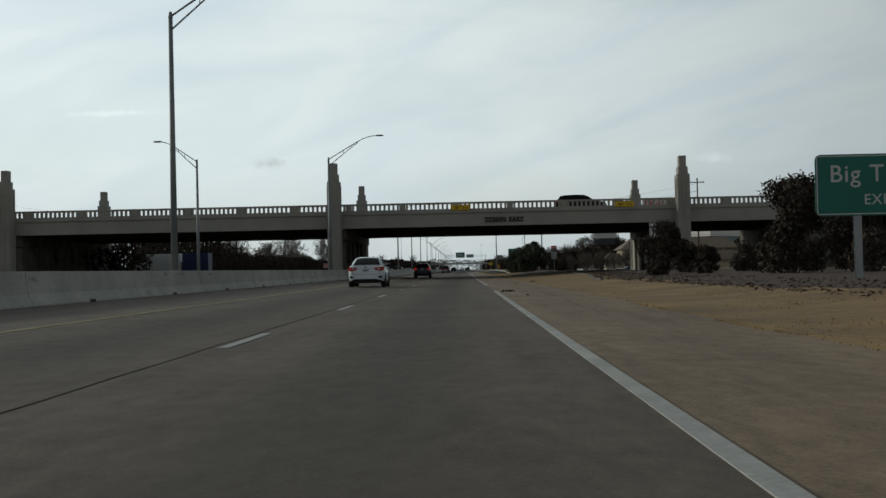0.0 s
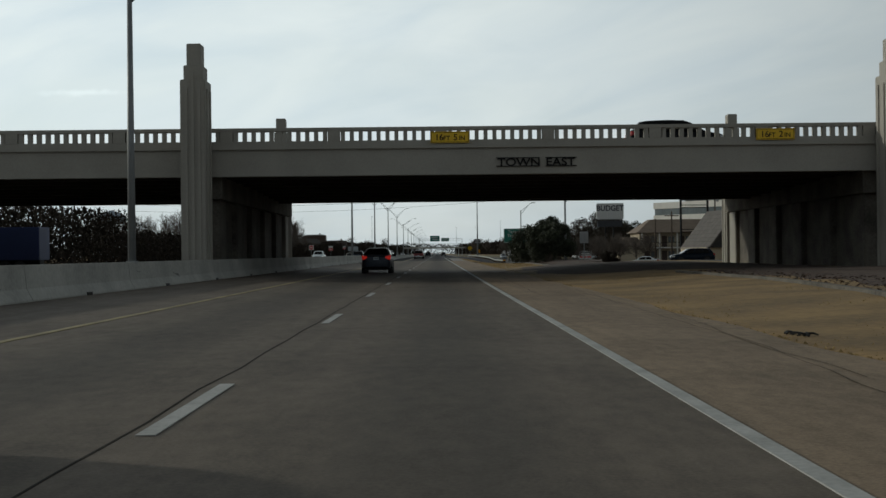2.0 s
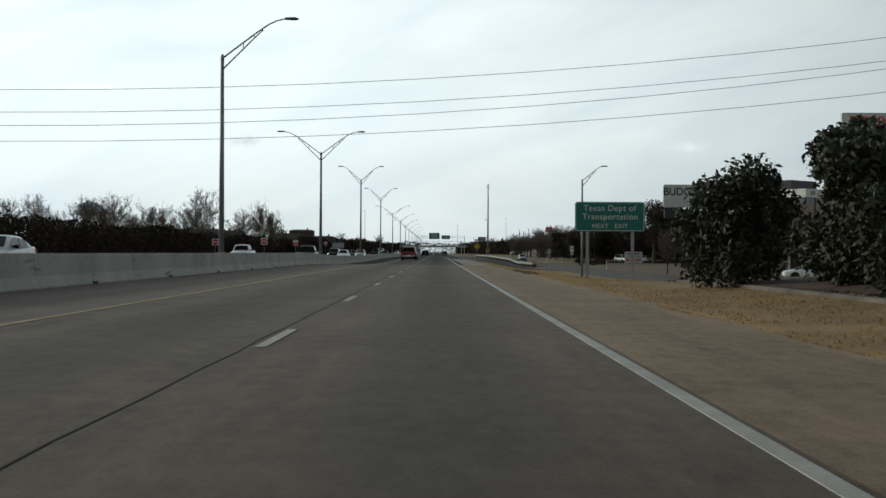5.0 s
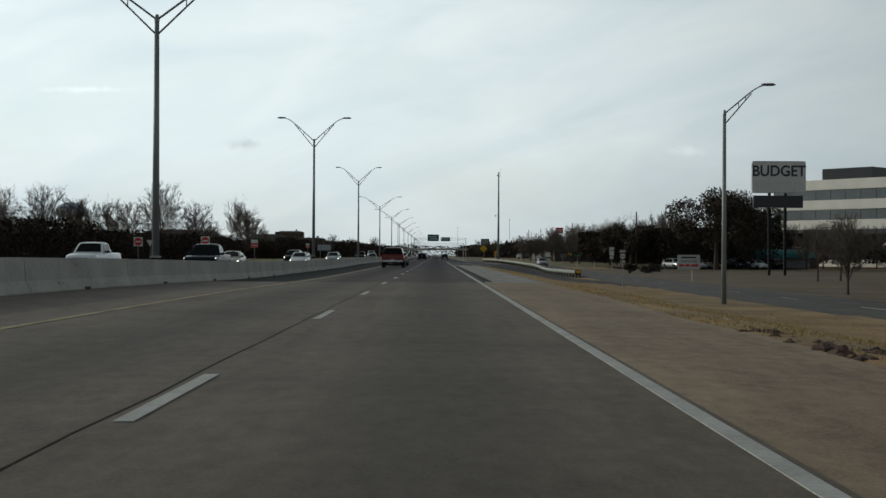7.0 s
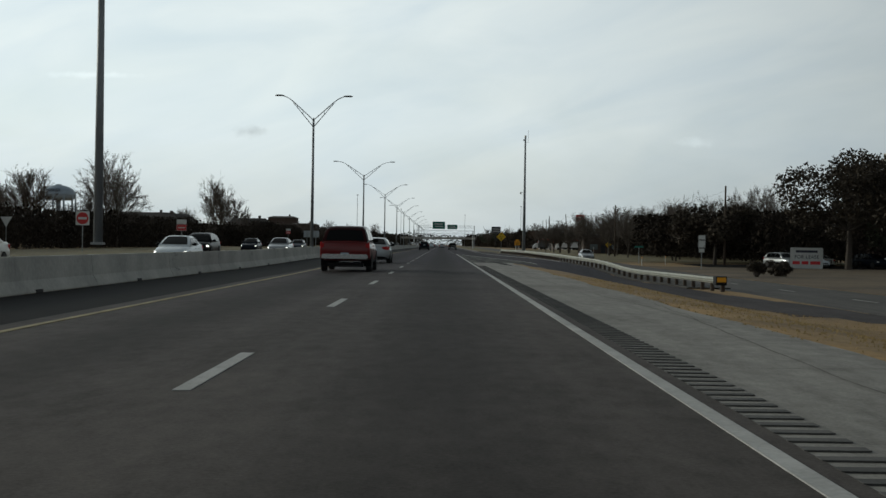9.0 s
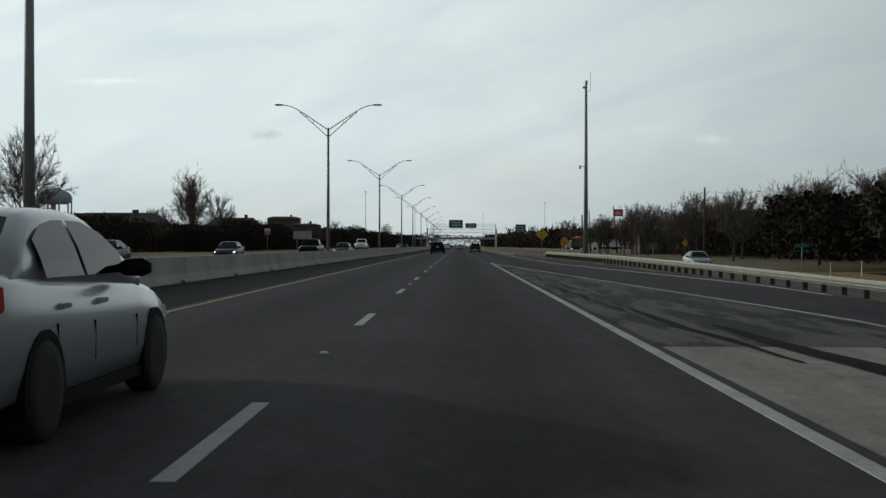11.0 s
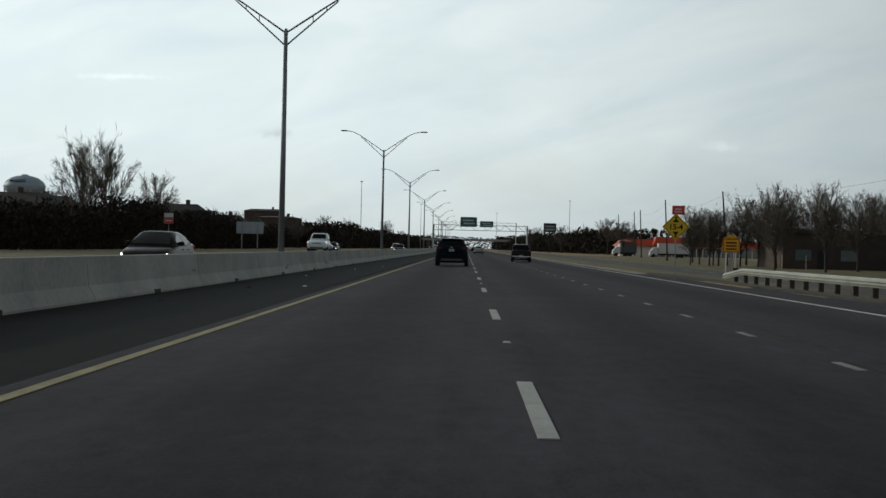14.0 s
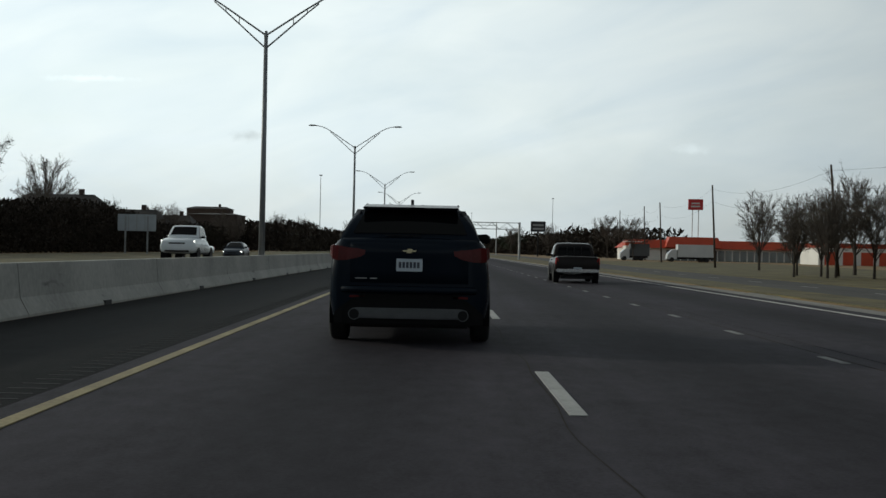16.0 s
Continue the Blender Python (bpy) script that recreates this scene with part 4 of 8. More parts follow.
one = "tall grey steel lamp with a single curved truss arm"
lamp(-9.6, 43.2, 11.8, 3.8, (1,), 0.95, label=one)
lamp(-9.4, 92.4, 11.1, 4.2, (1,), 0.95, label=one)
lamp(-18.3, 87, 10.4, 3.1, (-1,), 0.0, label=one, rise=1.5)
lamp(-9.45, 190, 11.2, 3.3, (1,), 0.95, label=one)
lamp(-9.05, 231.4, 10.35, 3.4, (-1, 1), 0.95)
lamp(-9.2, 283.8, 11.35, 2.75, (-1, 1), 0.95)
lamp(-9.33, 338.8, 11.6, 2.75, (-1, 1), 0.75)
for xx, yy in ((-9.5, 398.7), (-9.52, 454.7), (-9.65, 512.9), (-9.73, 564.4), (-9.75, 621), (-9.75, 678), (-9.75, 735), (-9.75, 792), (-9.75, 850), (-9.75, 908), (-9.75, 966)):
    lamp(xx, yy, 10.95, 3.72, (-1, 1), 0.66)
lamp(11.2, 162, 6.8, 2.5, (1,), ground_z(11.2, 162) - 0.1, rise=0.85, label=one)
lamp(13.25, 247.8, 8.95, 2.3, (1,), ground_z(13.25, 247.8) - 0.35, rise=1.35, label=one)


# ---- road signs ----
def sign_panel(t, w, h, z, material, border=None, x=0.0, thick=0.03, radius=0.0, name="panel"):
    """A panel centred on x with its lower edge at z, facing -y, and a thin border inset from its edge."""
    r = radius if radius > 0 else min(w, h) * 0.06
    pts = []
    for cx, cz, a0 in ((w / 2 - r, h - r, 0), (-w / 2 + r, h - r, 90), (-w / 2 + r, r, 180), (w / 2 - r, r, 270)):
        for k in range(5):
            a = radians(a0 + 22.5 * k)
            pts.append((x + cx + r * math.cos(a), z + cz + r * math.sin(a)))
    p = part(name, Mesh().prism(pts, -thick / 2, thick / 2), material, t)
    if border:
        e, b = 0.035 * min(1, h), 0.028 * max(1, h * 0.6)
        rim = Mesh()
        for a, c, d, f in ((-w / 2 + e, w / 2 - e, e, e + b), (-w / 2 + e, w / 2 - e, h - e - b, h - e), (-w / 2 + e, -w / 2 + e + b, e, h - e), (w / 2 - e - b, w / 2 - e, e, h - e)):
            rim.box(x + a, x + c, -thick / 2 - 0.005, -thick / 2, z + d, z + f)
        part("border", rim, border, t)
    return p


def i_post(t, x, y, z0, z1, material, w=0.09):
    part("post", Mesh().box(x - w, x + w, y - 0.012, y + 0.0, z0, z1).box(x - w, x + w, y + 0.13, y + 0.142, z0, z1).box(x - 0.008, x + 0.008, y, y + 0.13, z0, z1), material, t)


def guide_sign(x, y, z0, w, h, base, lines, label, posts=(-0.3, 0.3)):
    t = thing("guide_sign", label, "road sign", (x, y, base))
    lo = z0 - base
    sign_panel(t, w, h, lo, MT["green_sign"], MT["white_sign"], radius=0.16)
    for p in posts:
        i_post(t, p * w, 0.03, -0.3, lo + h - 0.1, MT["steel"])
    for body, size, dx, dz, align in lines:
        flat_text(t, body, size, dx, -0.02, lo + dz, MT["white_sign"], 0.004, align, 0.98)
    return t


guide_sign(12.6, 33.0, 2.05, 4.6, 1.67, 0.1, (("Big T", 0.66, -1.92, 0.92, "LEFT"), ("EXIT", 0.40, -1.0, 0.30, "LEFT")), "large green exit sign with white lettering on steel posts", posts=(-0.25, 0.3))
guide_sign(10.75, 212.4, 2.41, 4.34, 1.84, -0.5, (("Texas Dept of", 0.52, 0, 1.28, "CENTER"), ("Transportation", 0.52, 0, 0.75, "CENTER"), ("NEXT   EXIT", 0.38, 0, 0.21, "CENTER")), "green guide sign for the transport department on two posts", posts=(-0.32, 0.33))


def small_sign(name, x, y, base, w, h, z0, material, label, diamond=False, border=None, text=(), turn=0.0, post=None, category="road sign"):
    t = thing(name, label, category, (x, y, base), turn)
    if diamond:
        r = w / 2
        part("panel", Mesh().prism([(0, z0 - base), (r, z0 - base + r), (0, z0 - base + 2 * r), (-r, z0 - base + r)], -0.01, 0.01), material, t, bevel=0.004)
        q = r * 0.92
        c = z0 - base + r
        rim = Mesh()
        for s1, s2 in ((1, 1), (1, -1), (-1, -1), (-1, 1)):
            rim.add([(0, -0.014, c + s2 * q), (s1 * q, -0.014, c), (s1 * (q - 0.04), -0.014, c), (0, -0.014, c + s2 * (q - 0.04))], [(0, 1, 2, 3)])
        part("border", rim, MT["black"], t)
        top = z0 - base + 2 * r
    else:
        sign_panel(t, w, h, z0 - base, material, border, thick=0.02)
        top = z0 - base + h
    part("post", Mesh().box(-0.035, 0.035, 0.012, 0.06, -0.3, top - 0.05), post or MT["steel"], t)
    for body, size, dx, dz, m in text:
        flat_text(t, body, size, dx, -0.016, z0 - base + dz, m, 0.004, bold=0.024)
    return t


# low clearance warning: numerals with arrows above and below
t = small_sign("clearance_warning_sign", 11.75, 490.2, -0.6, 1.85, 0, 1.92, MT["yellow_sign"], "yellow diamond low clearance sign reading 15-4", True, text=(("15-4", 0.52, 0.0, 0.75, MT["black"]),))
c = 1.92 + 0.6 + 0.925
part("arrow", Mesh().prism([(-0.22, c + 0.32), (0.22, c + 0.32), (0.0, c + 0.58)], -0.02, -0.012).box(-0.06, 0.06, -0.02, -0.012, c + 0.56, c + 0.7), MT["black"], t)
part("arrow", Mesh().prism([(-0.22, c - 0.32), (0.22, c - 0.32), (0.0, c - 0.58)], -0.02, -0.012).box(-0.06, 0.06, -0.02, -0.012, c - 0.7, c - 0.56), MT["black"], t)
t = small_sign("advisory_sign", 14.7, 486.5, -1.12, 1.1, 0.9, 1.2, MT["amber_sign"], "amber advisory sign with dark bars of text on two white posts", border=MT["black"])
part("crest", Mesh().prism([(-0.4, 3.2), (0.4, 3.2), (0.25, 3.45), (-0.25, 3.45)], -0.01, 0.01), MT["amber_sign"], t)
for k in range(3):
    part("text_bar", Mesh().box(-0.34, 0.34, -0.018, -0.012, 2.5 + 0.2 * k, 2.58 + 0.2 * k), MT["black"], t)
part("post", Mesh().tube([(-0.3, 0.05, -0.3), (-0.3, 0.05, 2.4)], 0.05, 8), MT["white_sign"], t)
part("post", Mesh().tube([(0.3, 0.05, -0.3), (0.3, 0.05, 2.4)], 0.05, 8), MT["white_sign"], t)
small_sign("warning_sign", 33.4, 495, -0.6, 1.25, 0, 1.0, MT["yellow_sign"], "small yellow diamond warning sign by the frontage road", True)
small_sign("regulatory_sign", 12.9, 78, 0.25, 0.45, 0.95, 2.6, MT["white_sign"], "narrow white road sign with black arrow on a thin post", border=MT["black"], text=(("|", 0.5, 0, 0.2, MT["black"]),))
small_sign("road_sign", 12.7, 160.8, 0.0, 0.75, 1.0, 1.9, MT["sign_back"], "bare metal rear face of a road sign on a post", turn=180)
t = small_sign("route_marker", 26.5, 375, -0.8, 0.75, 0.75, 1.2, MT["white_sign"], "route marker signs on one post", border=MT["black"])
sign_panel(t, 0.75, 0.5, 2.8, MT["white_sign"], MT["black"], thick=0.02)
sign_panel(t, 0.6, 0.45, 1.5, MT["white_sign"], MT["black"], thick=0.02)
for k, (x, y, z) in enumerate(((-39.3, 353, 2.1), (-31.2, 357, 2.3))):
    t = small_sign("do_not_enter_sign", x, y, 0.0, 1.2, 1.2, z, MT["white_sign"], "red and white no entry sign on a post", border=None)
    ring = [(0.52 * math.cos(2 * math.pi * q / 28), z + 0.6 + 0.52 * math.sin(2 * math.pi * q / 28)) for q in range(28)]
    part("red_disc", Mesh().prism(ring, -0.018, -0.011), MT["red_sign"], t)
    part("white_bar", Mesh().box(-0.38, 0.38, -0.024, -0.018, z + 0.5, z + 0.7), MT["white_sign"], t)
for x, y, up in ((-37.9, 552.5, 1.6), (-29.0, 387, 0.6)):
    t = small_sign("wrong_way_sign", x, y, 0.0, 1.1, 0.7, 1.6 + up, MT["red_sign"], "red wrong-way sign below a white plate", border=MT["white_sign"])
    part("text_bar", Mesh().box(-0.36, 0.36, -0.02, -0.014, 1.88 + up, 2.0 + up), MT["white_sign"], t)
    sign_panel(t, 1.1, 0.5, 2.35 + up, MT["white_sign"], None, thick=0.02)
t = thing("yield_sign", "white triangular yield sign on a post", "road sign", (-40.2, 363.6, 0.45))
part("panel", Mesh().prism([(-0.55, 2.6), (0.55, 2.6), (0, 1.65)], -0.01, 0.01), MT["white_sign"], t)
part("post", Mesh().box(-0.03, 0.03, 0.012, 0.05, -0.2, 2.5), MT["steel"], t)
t = thing("motorway_sign", "pale rear face of a large guide sign on two posts", "road sign", (-38.2, 609, 1.2))
sign_panel(t, 4.5, 1.95, 1.45, MT["blue_sign"], None)
i_post(t, -1.3, -0.18, -1.6, 3.2, MT["steel"])
i_post(t, 1.3, -0.18, -1.6, 3.2, MT["steel"])
part("rib", Mesh().box(-0.05, 0.05, -0.04, -0.02, 1.5, 3.35).box(-1.0, -0.92, -0.04, -0.02, 1.5, 3.35).box(0.92, 1.0, -0.04, -0.02, 1.5, 3.35), MT["sign_back"], t)
t = small_sign("street_name_sign", 24.5, 402, -0.9, 1.1, 0.22, 1.1, MT["green_sign"], "green street name blades on a post")
t = thing("route_marker", "white route marker assembly with shield and arrow on a slim post", "road sign", (12.7, 274.5, -0.85))
sign_panel(t, 0.44, 0.2, 2.17, MT["white_sign"], MT["black"], thick=0.02)
part("shield_panel", Mesh().prism([(-0.2, 1.72), (0.2, 1.72), (0.2, 2.12), (-0.2, 2.12)], -0.01, 0.01), MT["black"], t)
part("shield", Mesh().prism([(0.0, 1.74), (0.14, 1.80), (0.18, 1.92), (0.15, 2.02), (0.17, 2.09), (0.0, 2.10), (-0.17, 2.09), (-0.15, 2.02), (-0.18, 1.92), (-0.14, 1.80)], -0.016, -0.01), MT["white_sign"], t)
flat_text(t, "80", 0.26, 0, -0.017, 1.83, MT["black"], 0.003)
flat_text(t, "WEST", 0.14, 0, -0.014, 2.22, MT["black"], 0.003)
sign_panel(t, 0.36, 0.24, 1.44, MT["white_sign"], MT["black"], thick=0.02)
part("arrow", Mesh().prism([(-0.1, 1.62), (0.0, 1.62), (-0.03, 1.58), (0.1, 1.50), (0.07, 1.47), (-0.06, 1.55), (-0.1, 1.52)], -0.02, -0.01), MT["black"], t)
part("post", Mesh().box(-0.025, 0.025, 0.012, 0.05, -0.2, 2.3), MT["steel"], t)
t = thing("leasing_board", "white for-lease board with red bars of writing beside the car park", "sign", (40.2, 385, -1.1))
sign_panel(t, 3.6, 2.3, 0.2, MT["white_sign"], None)
flat_text(t, "FOR LEASE", 0.52, 0, -0.02, 1.3, MT["navy_text"], 0.004)
part("text_bar", Mesh().box(-1.2, 1.2, -0.022, -0.016, 1.95, 2.2), MT["navy_text"], t)
for x0, x1 in ((-1.55, -0.75), (-0.55, 0.2), (0.4, 1.5)):
    part("text_bar", Mesh().box(x0, x1, -0.022, -0.016, 0.65, 1.0), MT["sign_red_text"], t)
for x in (-1.5, 1.5):
    part("post", Mesh().box(x - 0.06, x + 0.06, 0.02, 0.14, -0.3, 2.45), MT["wood_pole"], t)


# ---- tall business signs ----
def budget_sign():
    t = thing("budget_sign", "tall white sign reading BUDGET on two dark posts", "business sign", (39.3, 331.4, -0.6))
    sign_panel(t, 6.15, 3.65, 9.05, MT["white_sign"], MT["sign_back"], radius=0.35, thick=0.5)
    flat_text(t, "BUDGET", 1.72, 0, -0.262, 11.0, MT["navy_text"], 0.01, squeeze=0.93, bold=0.022)
    for k in range(10):
        part("faded_bar", Mesh().box(-2.7 + 0.55 * k, -2.32 + 0.55 * k, -0.266, -0.258, 9.35, 10.45), MT["faded"], t)
    part("lower_panel", Mesh().box(-2.9, 2.8, -0.2, 0.2, 7.35, 8.75), MT["dark_panel"], t, "dark blank panel", bevel=0.03)
    for x in (-1.0, 0.82):
        part("post", Mesh().box(x - 0.14, x + 0.14, 0.0, 0.28, -0.4, 9.2), MT["black"], t, bevel=0.02)


budget_sign()


def inn_sign():
    t = thing("inn_sign", "tall inn sign with red letters DELUX INN on black posts", "business sign", (41.2, 250, -0.9))
    sign_panel(t, 7.1, 1.55, 13.6, MT["white_sign"], MT["dark_panel"], radius=0.08, thick=0.5)
    flat_text(t, "DELUX INN", 1.40, 0.25, -0.262, 13.85, MT["sign_red_text"], 0.015, squeeze=0.86, bold=0.02)
    for x in (-2.15, 2.15):
        part("post", Mesh().box(x - 0.15, x + 0.15, -0.15, 0.15, -0.4, 13.7), MT["black"], t, bevel=0.02)
    part("lower_panel", Mesh().box(-2.15, 2.15, -0.22, 0.22, 10.1, 12.2), MT["dark_panel"], t, "dark blank panel", bevel=0.02)
    for z in (9.3, 8.9, 5.4, 5.0):
        part("cross_bar", Mesh().box(-2.1, 2.1, -0.06, 0.06, z, z + 0.12), MT["black"], t)
    for x in (-2.7, -0.9, 0.6, 1.4, 2.7):
        part("floodlight", Mesh().tube([(x, -0.1, 13.55), (x, -0.7, 13.3)], 0.03, 5).box(x - 0.2, x + 0.2, -0.95, -0.6, 13.05, 13.3), MT["black"], t)


inn_sign()
t = thing("storage_sign", "red business sign with white bars of writing on two thin posts", "business sign", (56.3, 746, 2.6))
sign_panel(t, 3.4, 2.5, 9.0, MT["red_sign"], None, radius=0.05, thick=0.4)
for z0, x0, x1 in ((10.35, -1.0, 0.9), (9.65, -1.1, 1.0)):
    part("text_bar", Mesh().box(x0, x1, -0.22, -0.19, z0, z0 + 0.35), MT["white_sign"], t)
for x in (-0.7, 0.7):
    part("post", Mesh().tube([(x, 0, -3.5), (x, 0, 9.3)], 0.1, 8), MT["white_sign"], t)
t = thing("billboard", "dark billboard with pale bars of writing on a post", "business sign", (24.6, 800, 0))
sign_panel(t, 4.1, 2.9, 6.7, MT["dark_panel"], MT["sign_back"], thick=0.4)
for k in range(2):
    part("text_bar", Mesh().box(-1.5, 1.5, -0.22, -0.2, 7.3 + 1.0 * k, 7.8 + 1.0 * k), MT["sign_back"], t)
part("post", Mesh().tube([(0, 0.2, -0.2), (0, 0.2, 6.8)], 0.2, 8), MT["black"], t)


def gantry(y, xa, xb, h, signs, label):
    t = thing("sign_gantry", label, "sign gantry", (0, y, 0))
    m = Mesh()
    for dy in (-0.5, 0.5):
        for z in (h, h + 1.1):
            m.tube([(xa, dy, z), (xb, dy, z)], 0.055, 6)
        n = int((xb - xa) / 1.3)
        for k in range(n):
            x0, x1 = xa + k * 1.3, xa + (k + 1) * 1.3
            m.tube([(x0, dy, h if k % 2 else h + 1.1), (x1, dy, h + 1.1 if k % 2 else h)], 0.03, 5)
    part("truss", m, MT["steel"], t)
    for x in (xa, xb):
        part("post", Mesh().tube([(x, -0.5, -0.3), (x, -0.5, h + 1.2)], 0.15, 8).tube([(x, 0.5, -0.3), (x, 0.5, h + 1.2)], 0.15, 8), MT["steel"], t)
    for x, w, z, hh in signs:
        p = part("sign", Mesh().box(x - w / 2, x + w / 2, -0.75, -0.68, z, z + hh), MT["green_sign"], t, "green guide sign panel", bevel=0.02)
        part("text_bar", Mesh().box(x - w * 0.36, x + w * 0.3, -0.758, -0.75, z + hh * 0.6, z + hh * 0.74), MT["white_sign"], p)
        part("text_bar", Mesh().box(x - w * 0.3, x + w * 0.36, -0.758, -0.75, z + hh * 0.28, z + hh * 0.42), MT["white_sign"], p)


gantry(672, -9.4, 10.9, 4.9, (), "steel truss gantry across the motorway")
gantry(880, -12.0, 17.0, 9.9, ((-1.4, 6.4, 9.2, 3.8), (5.6, 5.1, 9.2, 2.3)), "distant truss gantry with green guide signs")


# ---- guardrail along the ramp ----
def guardrail(x0, y0, x1, y1, label, drop=True):
    t = thing("guardrail", label, "guardrail", (0, 0, 0))
    ln = math.hypot(x1 - x0, y1 - y0)
    n = int(ln / 1.905)
    prof = [(0.0, 0.0), (-0.02, 0.04), (-0.08, 0.09), (-0.08, 0.12), (-0.02, 0.155), (-0.08, 0.19), (-0.08, 0.22), (-0.02, 0.27), (0.0, 0.31)]
    back = [(p + 0.008, z) for p, z in reversed(prof)]
    rings = []
    for k in range(n + 1):
        u = k / n
        x, y = x0 + (x1 - x0) * u, y0 + (y1 - y0) * u
        z = ground_z(x, y) + 0.42
        if drop and k > n - 2:
            z -= 0.16 * (k - n + 2)
        rings.append([(x + p, y, z + q) for p, q in prof + back])
    part("beam", Mesh().loft(rings), MT["rail_beam"], t, "pale weathered corrugated beam")
    post = Mesh().box(0.06, 0.24, -0.09, 0.09, -0.25, 0.72).data("rail_post", MT["wood_pole"])
    block = Mesh().box(0.0, 0.07, -0.09, 0.09, 0.45, 0.72).data("spacer_block", MT["wood_pole"])
    for k in range(n):
        u = k / n
        x, y = x0 + (x1 - x0) * u, y0 + (y1 - y0) * u
        for name, me in (("rail_post", post), ("spacer_block", block)):
            ob = new(name, me)
            ob.matrix_world = pose(x, y, ground_z(x, y))
            ob.parent = t
    return t


MT["rail_beam"] = mat("weathered_rail_beam", (0.36, 0.365, 0.325), 0.6, 0.2, 0.18, 1.2, 20, 0.05)
t = guardrail(14.2, 313.1, 11.5, 372, "pale guardrail on timber posts along the ramp", False)
part("end_terminal", Mesh().box(13.85, 14.4, 312.4, 313.1, ground_z(14.5, 312.5) + 0.36, ground_z(14.5, 312.5) + 0.82), MT["black"], t, "yellow and black end terminal", bevel=0.02)
part("end_face", Mesh().box(13.9, 14.35, 312.36, 312.4, ground_z(14.5, 312.5) + 0.52, ground_z(14.5, 312.5) + 0.76), MT["amber_sign"], t)
guardrail(11.5, 372, 10.5, 468.7, "pale guardrail on timber posts along the ramp")

# short white marker posts on the verge
for k, (x, y) in enumerate(((22.8, 300), (34.8, 551.5), (37.6, 551.5), (22.9, 390), (26.5, 395))):
    t = thing("marker_post", "short white plastic marker post in the grass", "marker post", (x, y, ground_z(x, y) - 0.05), group="marker posts")
    part("stake", Mesh().tube([(0, 0, 0), (0, 0, 1.15 if y < 480 else 1.7)], 0.038, 8), MT["white_sign"], t)
    part("reflector", Mesh().box(-0.035, 0.035, -0.056, -0.05, 0.85, 1.05), MT["amber_sign"], t)


# ---- poles and cables ----
t = thing("camera_pole", "tall steel traffic camera pole beside the ramp", "camera pole", (12.7, 438.6, -0.9))
part("shaft", Mesh().tube([(0, 0, 0), (0, 0, 9), (0, 0, 18.6)], 0.26, 12, 0.12), MT["pole"], t, smooth=True)
part("camera_box", Mesh().tube([(-0.1, 0, 10.2), (-0.6, 0, 10.2)], 0.03, 6).tube([(-0.6, 0, 10.3), (-0.6, 0, 9.95)], 0.11, 10), MT["white_sign"], t)
part("camera_head", Mesh().tube([(0, 0, 18.6), (0, 0, 19.0)], 0.16, 10).box(-0.35, 0.0, -0.1, 0.1, 18.2, 18.4), MT["steel"], t)
part("cabinet", Mesh().box(-0.75, -0.3, -0.2, 0.2, -0.1, 1.5), MT["sign_back"], t, bevel=0.02)
part("aerial", Mesh().tube([(0.45, 0, 17.9), (0.45, 0, 19.9)], 0.02, 5).tube([(0, 0, 17.95), (0.45, 0, 17.95)], 0.02, 5), MT["steel"], t)


def utility_pole(x, y, h, arms=True, lean=0.0, base=None, box=False):
    z = ground_z(x, y) if base is None else base
    t = thing("utility_pole", "dark wooden utility pole beside the road", "utility pole", (x, y, z - 0.05), group="utility poles")
    part("shaft", Mesh().tube([(0, 0, -0.2), (lean * 0.5, 0, h * 0.5), (lean, 0, h)], 0.16, 8, 0.10), MT["wood_pole"], t, smooth=True)
    if arms:
        part("cross_arm", Mesh().box(lean - 1.1, lean + 1.1, -0.06, 0.06, h - 0.75, h - 0.62), MT["wood_pole"], t)
        for dx in (-1.0, -0.5, 0.5, 1.0):
            part("insulator", Mesh().tube([(lean + dx, 0, h - 0.62), (lean + dx, 0, h - 0.45)], 0.04, 6), MT["sign_back"], t)
    if box:
        part("transformer", Mesh().tube([(lean + 0.38, 0, h - 2.0), (lean + 0.38, 0, h - 1.1)], 0.24, 10), MT["sign_back"], t)
    return Vector((x + lean, y, z + h - 0.6))


def cable(a, b, sag, r=0.016, label="thin black overhead cable between poles"):
    a, b = Vector(a), Vector(b)
    pts = [a.lerp(b, k / 24) - Vector((0, 0, sag * 4 * (k / 24) * (1 - k / 24))) for k in range(25)]
    solo("overhead_cable", Mesh().tube(pts, r, 5), MT["wire"], label, "cable", group="overhead cables")


pa = utility_pole(37.6, 191, 14.9, True, base=-0.5)
pb = utility_pole(-77.6, 191, 14.9, True, base=-0.5)
for dz, sag in ((-0.3, 5.3), (-1.4, 5.2), (-1.5, 5.7), (-2.9, 5.0)):
    cable(pa + Vector((0, 0, dz)), pb + Vector((0, 0, dz)), sag, 0.012)
for x, y, h, ar in ((34.6, 248, 7.2, False), (36.8, 246, 8.3, True), (45.0, 252, 12.0, True)):
    utility_pole(x, y, h, ar, base=-0.9, box=(x > 40))
pr = utility_pole(80, 246, 12.5, True, base=-0.9)
pq = Vector((45.0, 252, 9.4))
cable(pq, pr + Vector((0.5, 0, 0)), 1.0, 0.014)
cable(pq - Vector((0, 0, 2.2)), pr - Vector((0, 0, 1.9)), 1.1, 0.014)
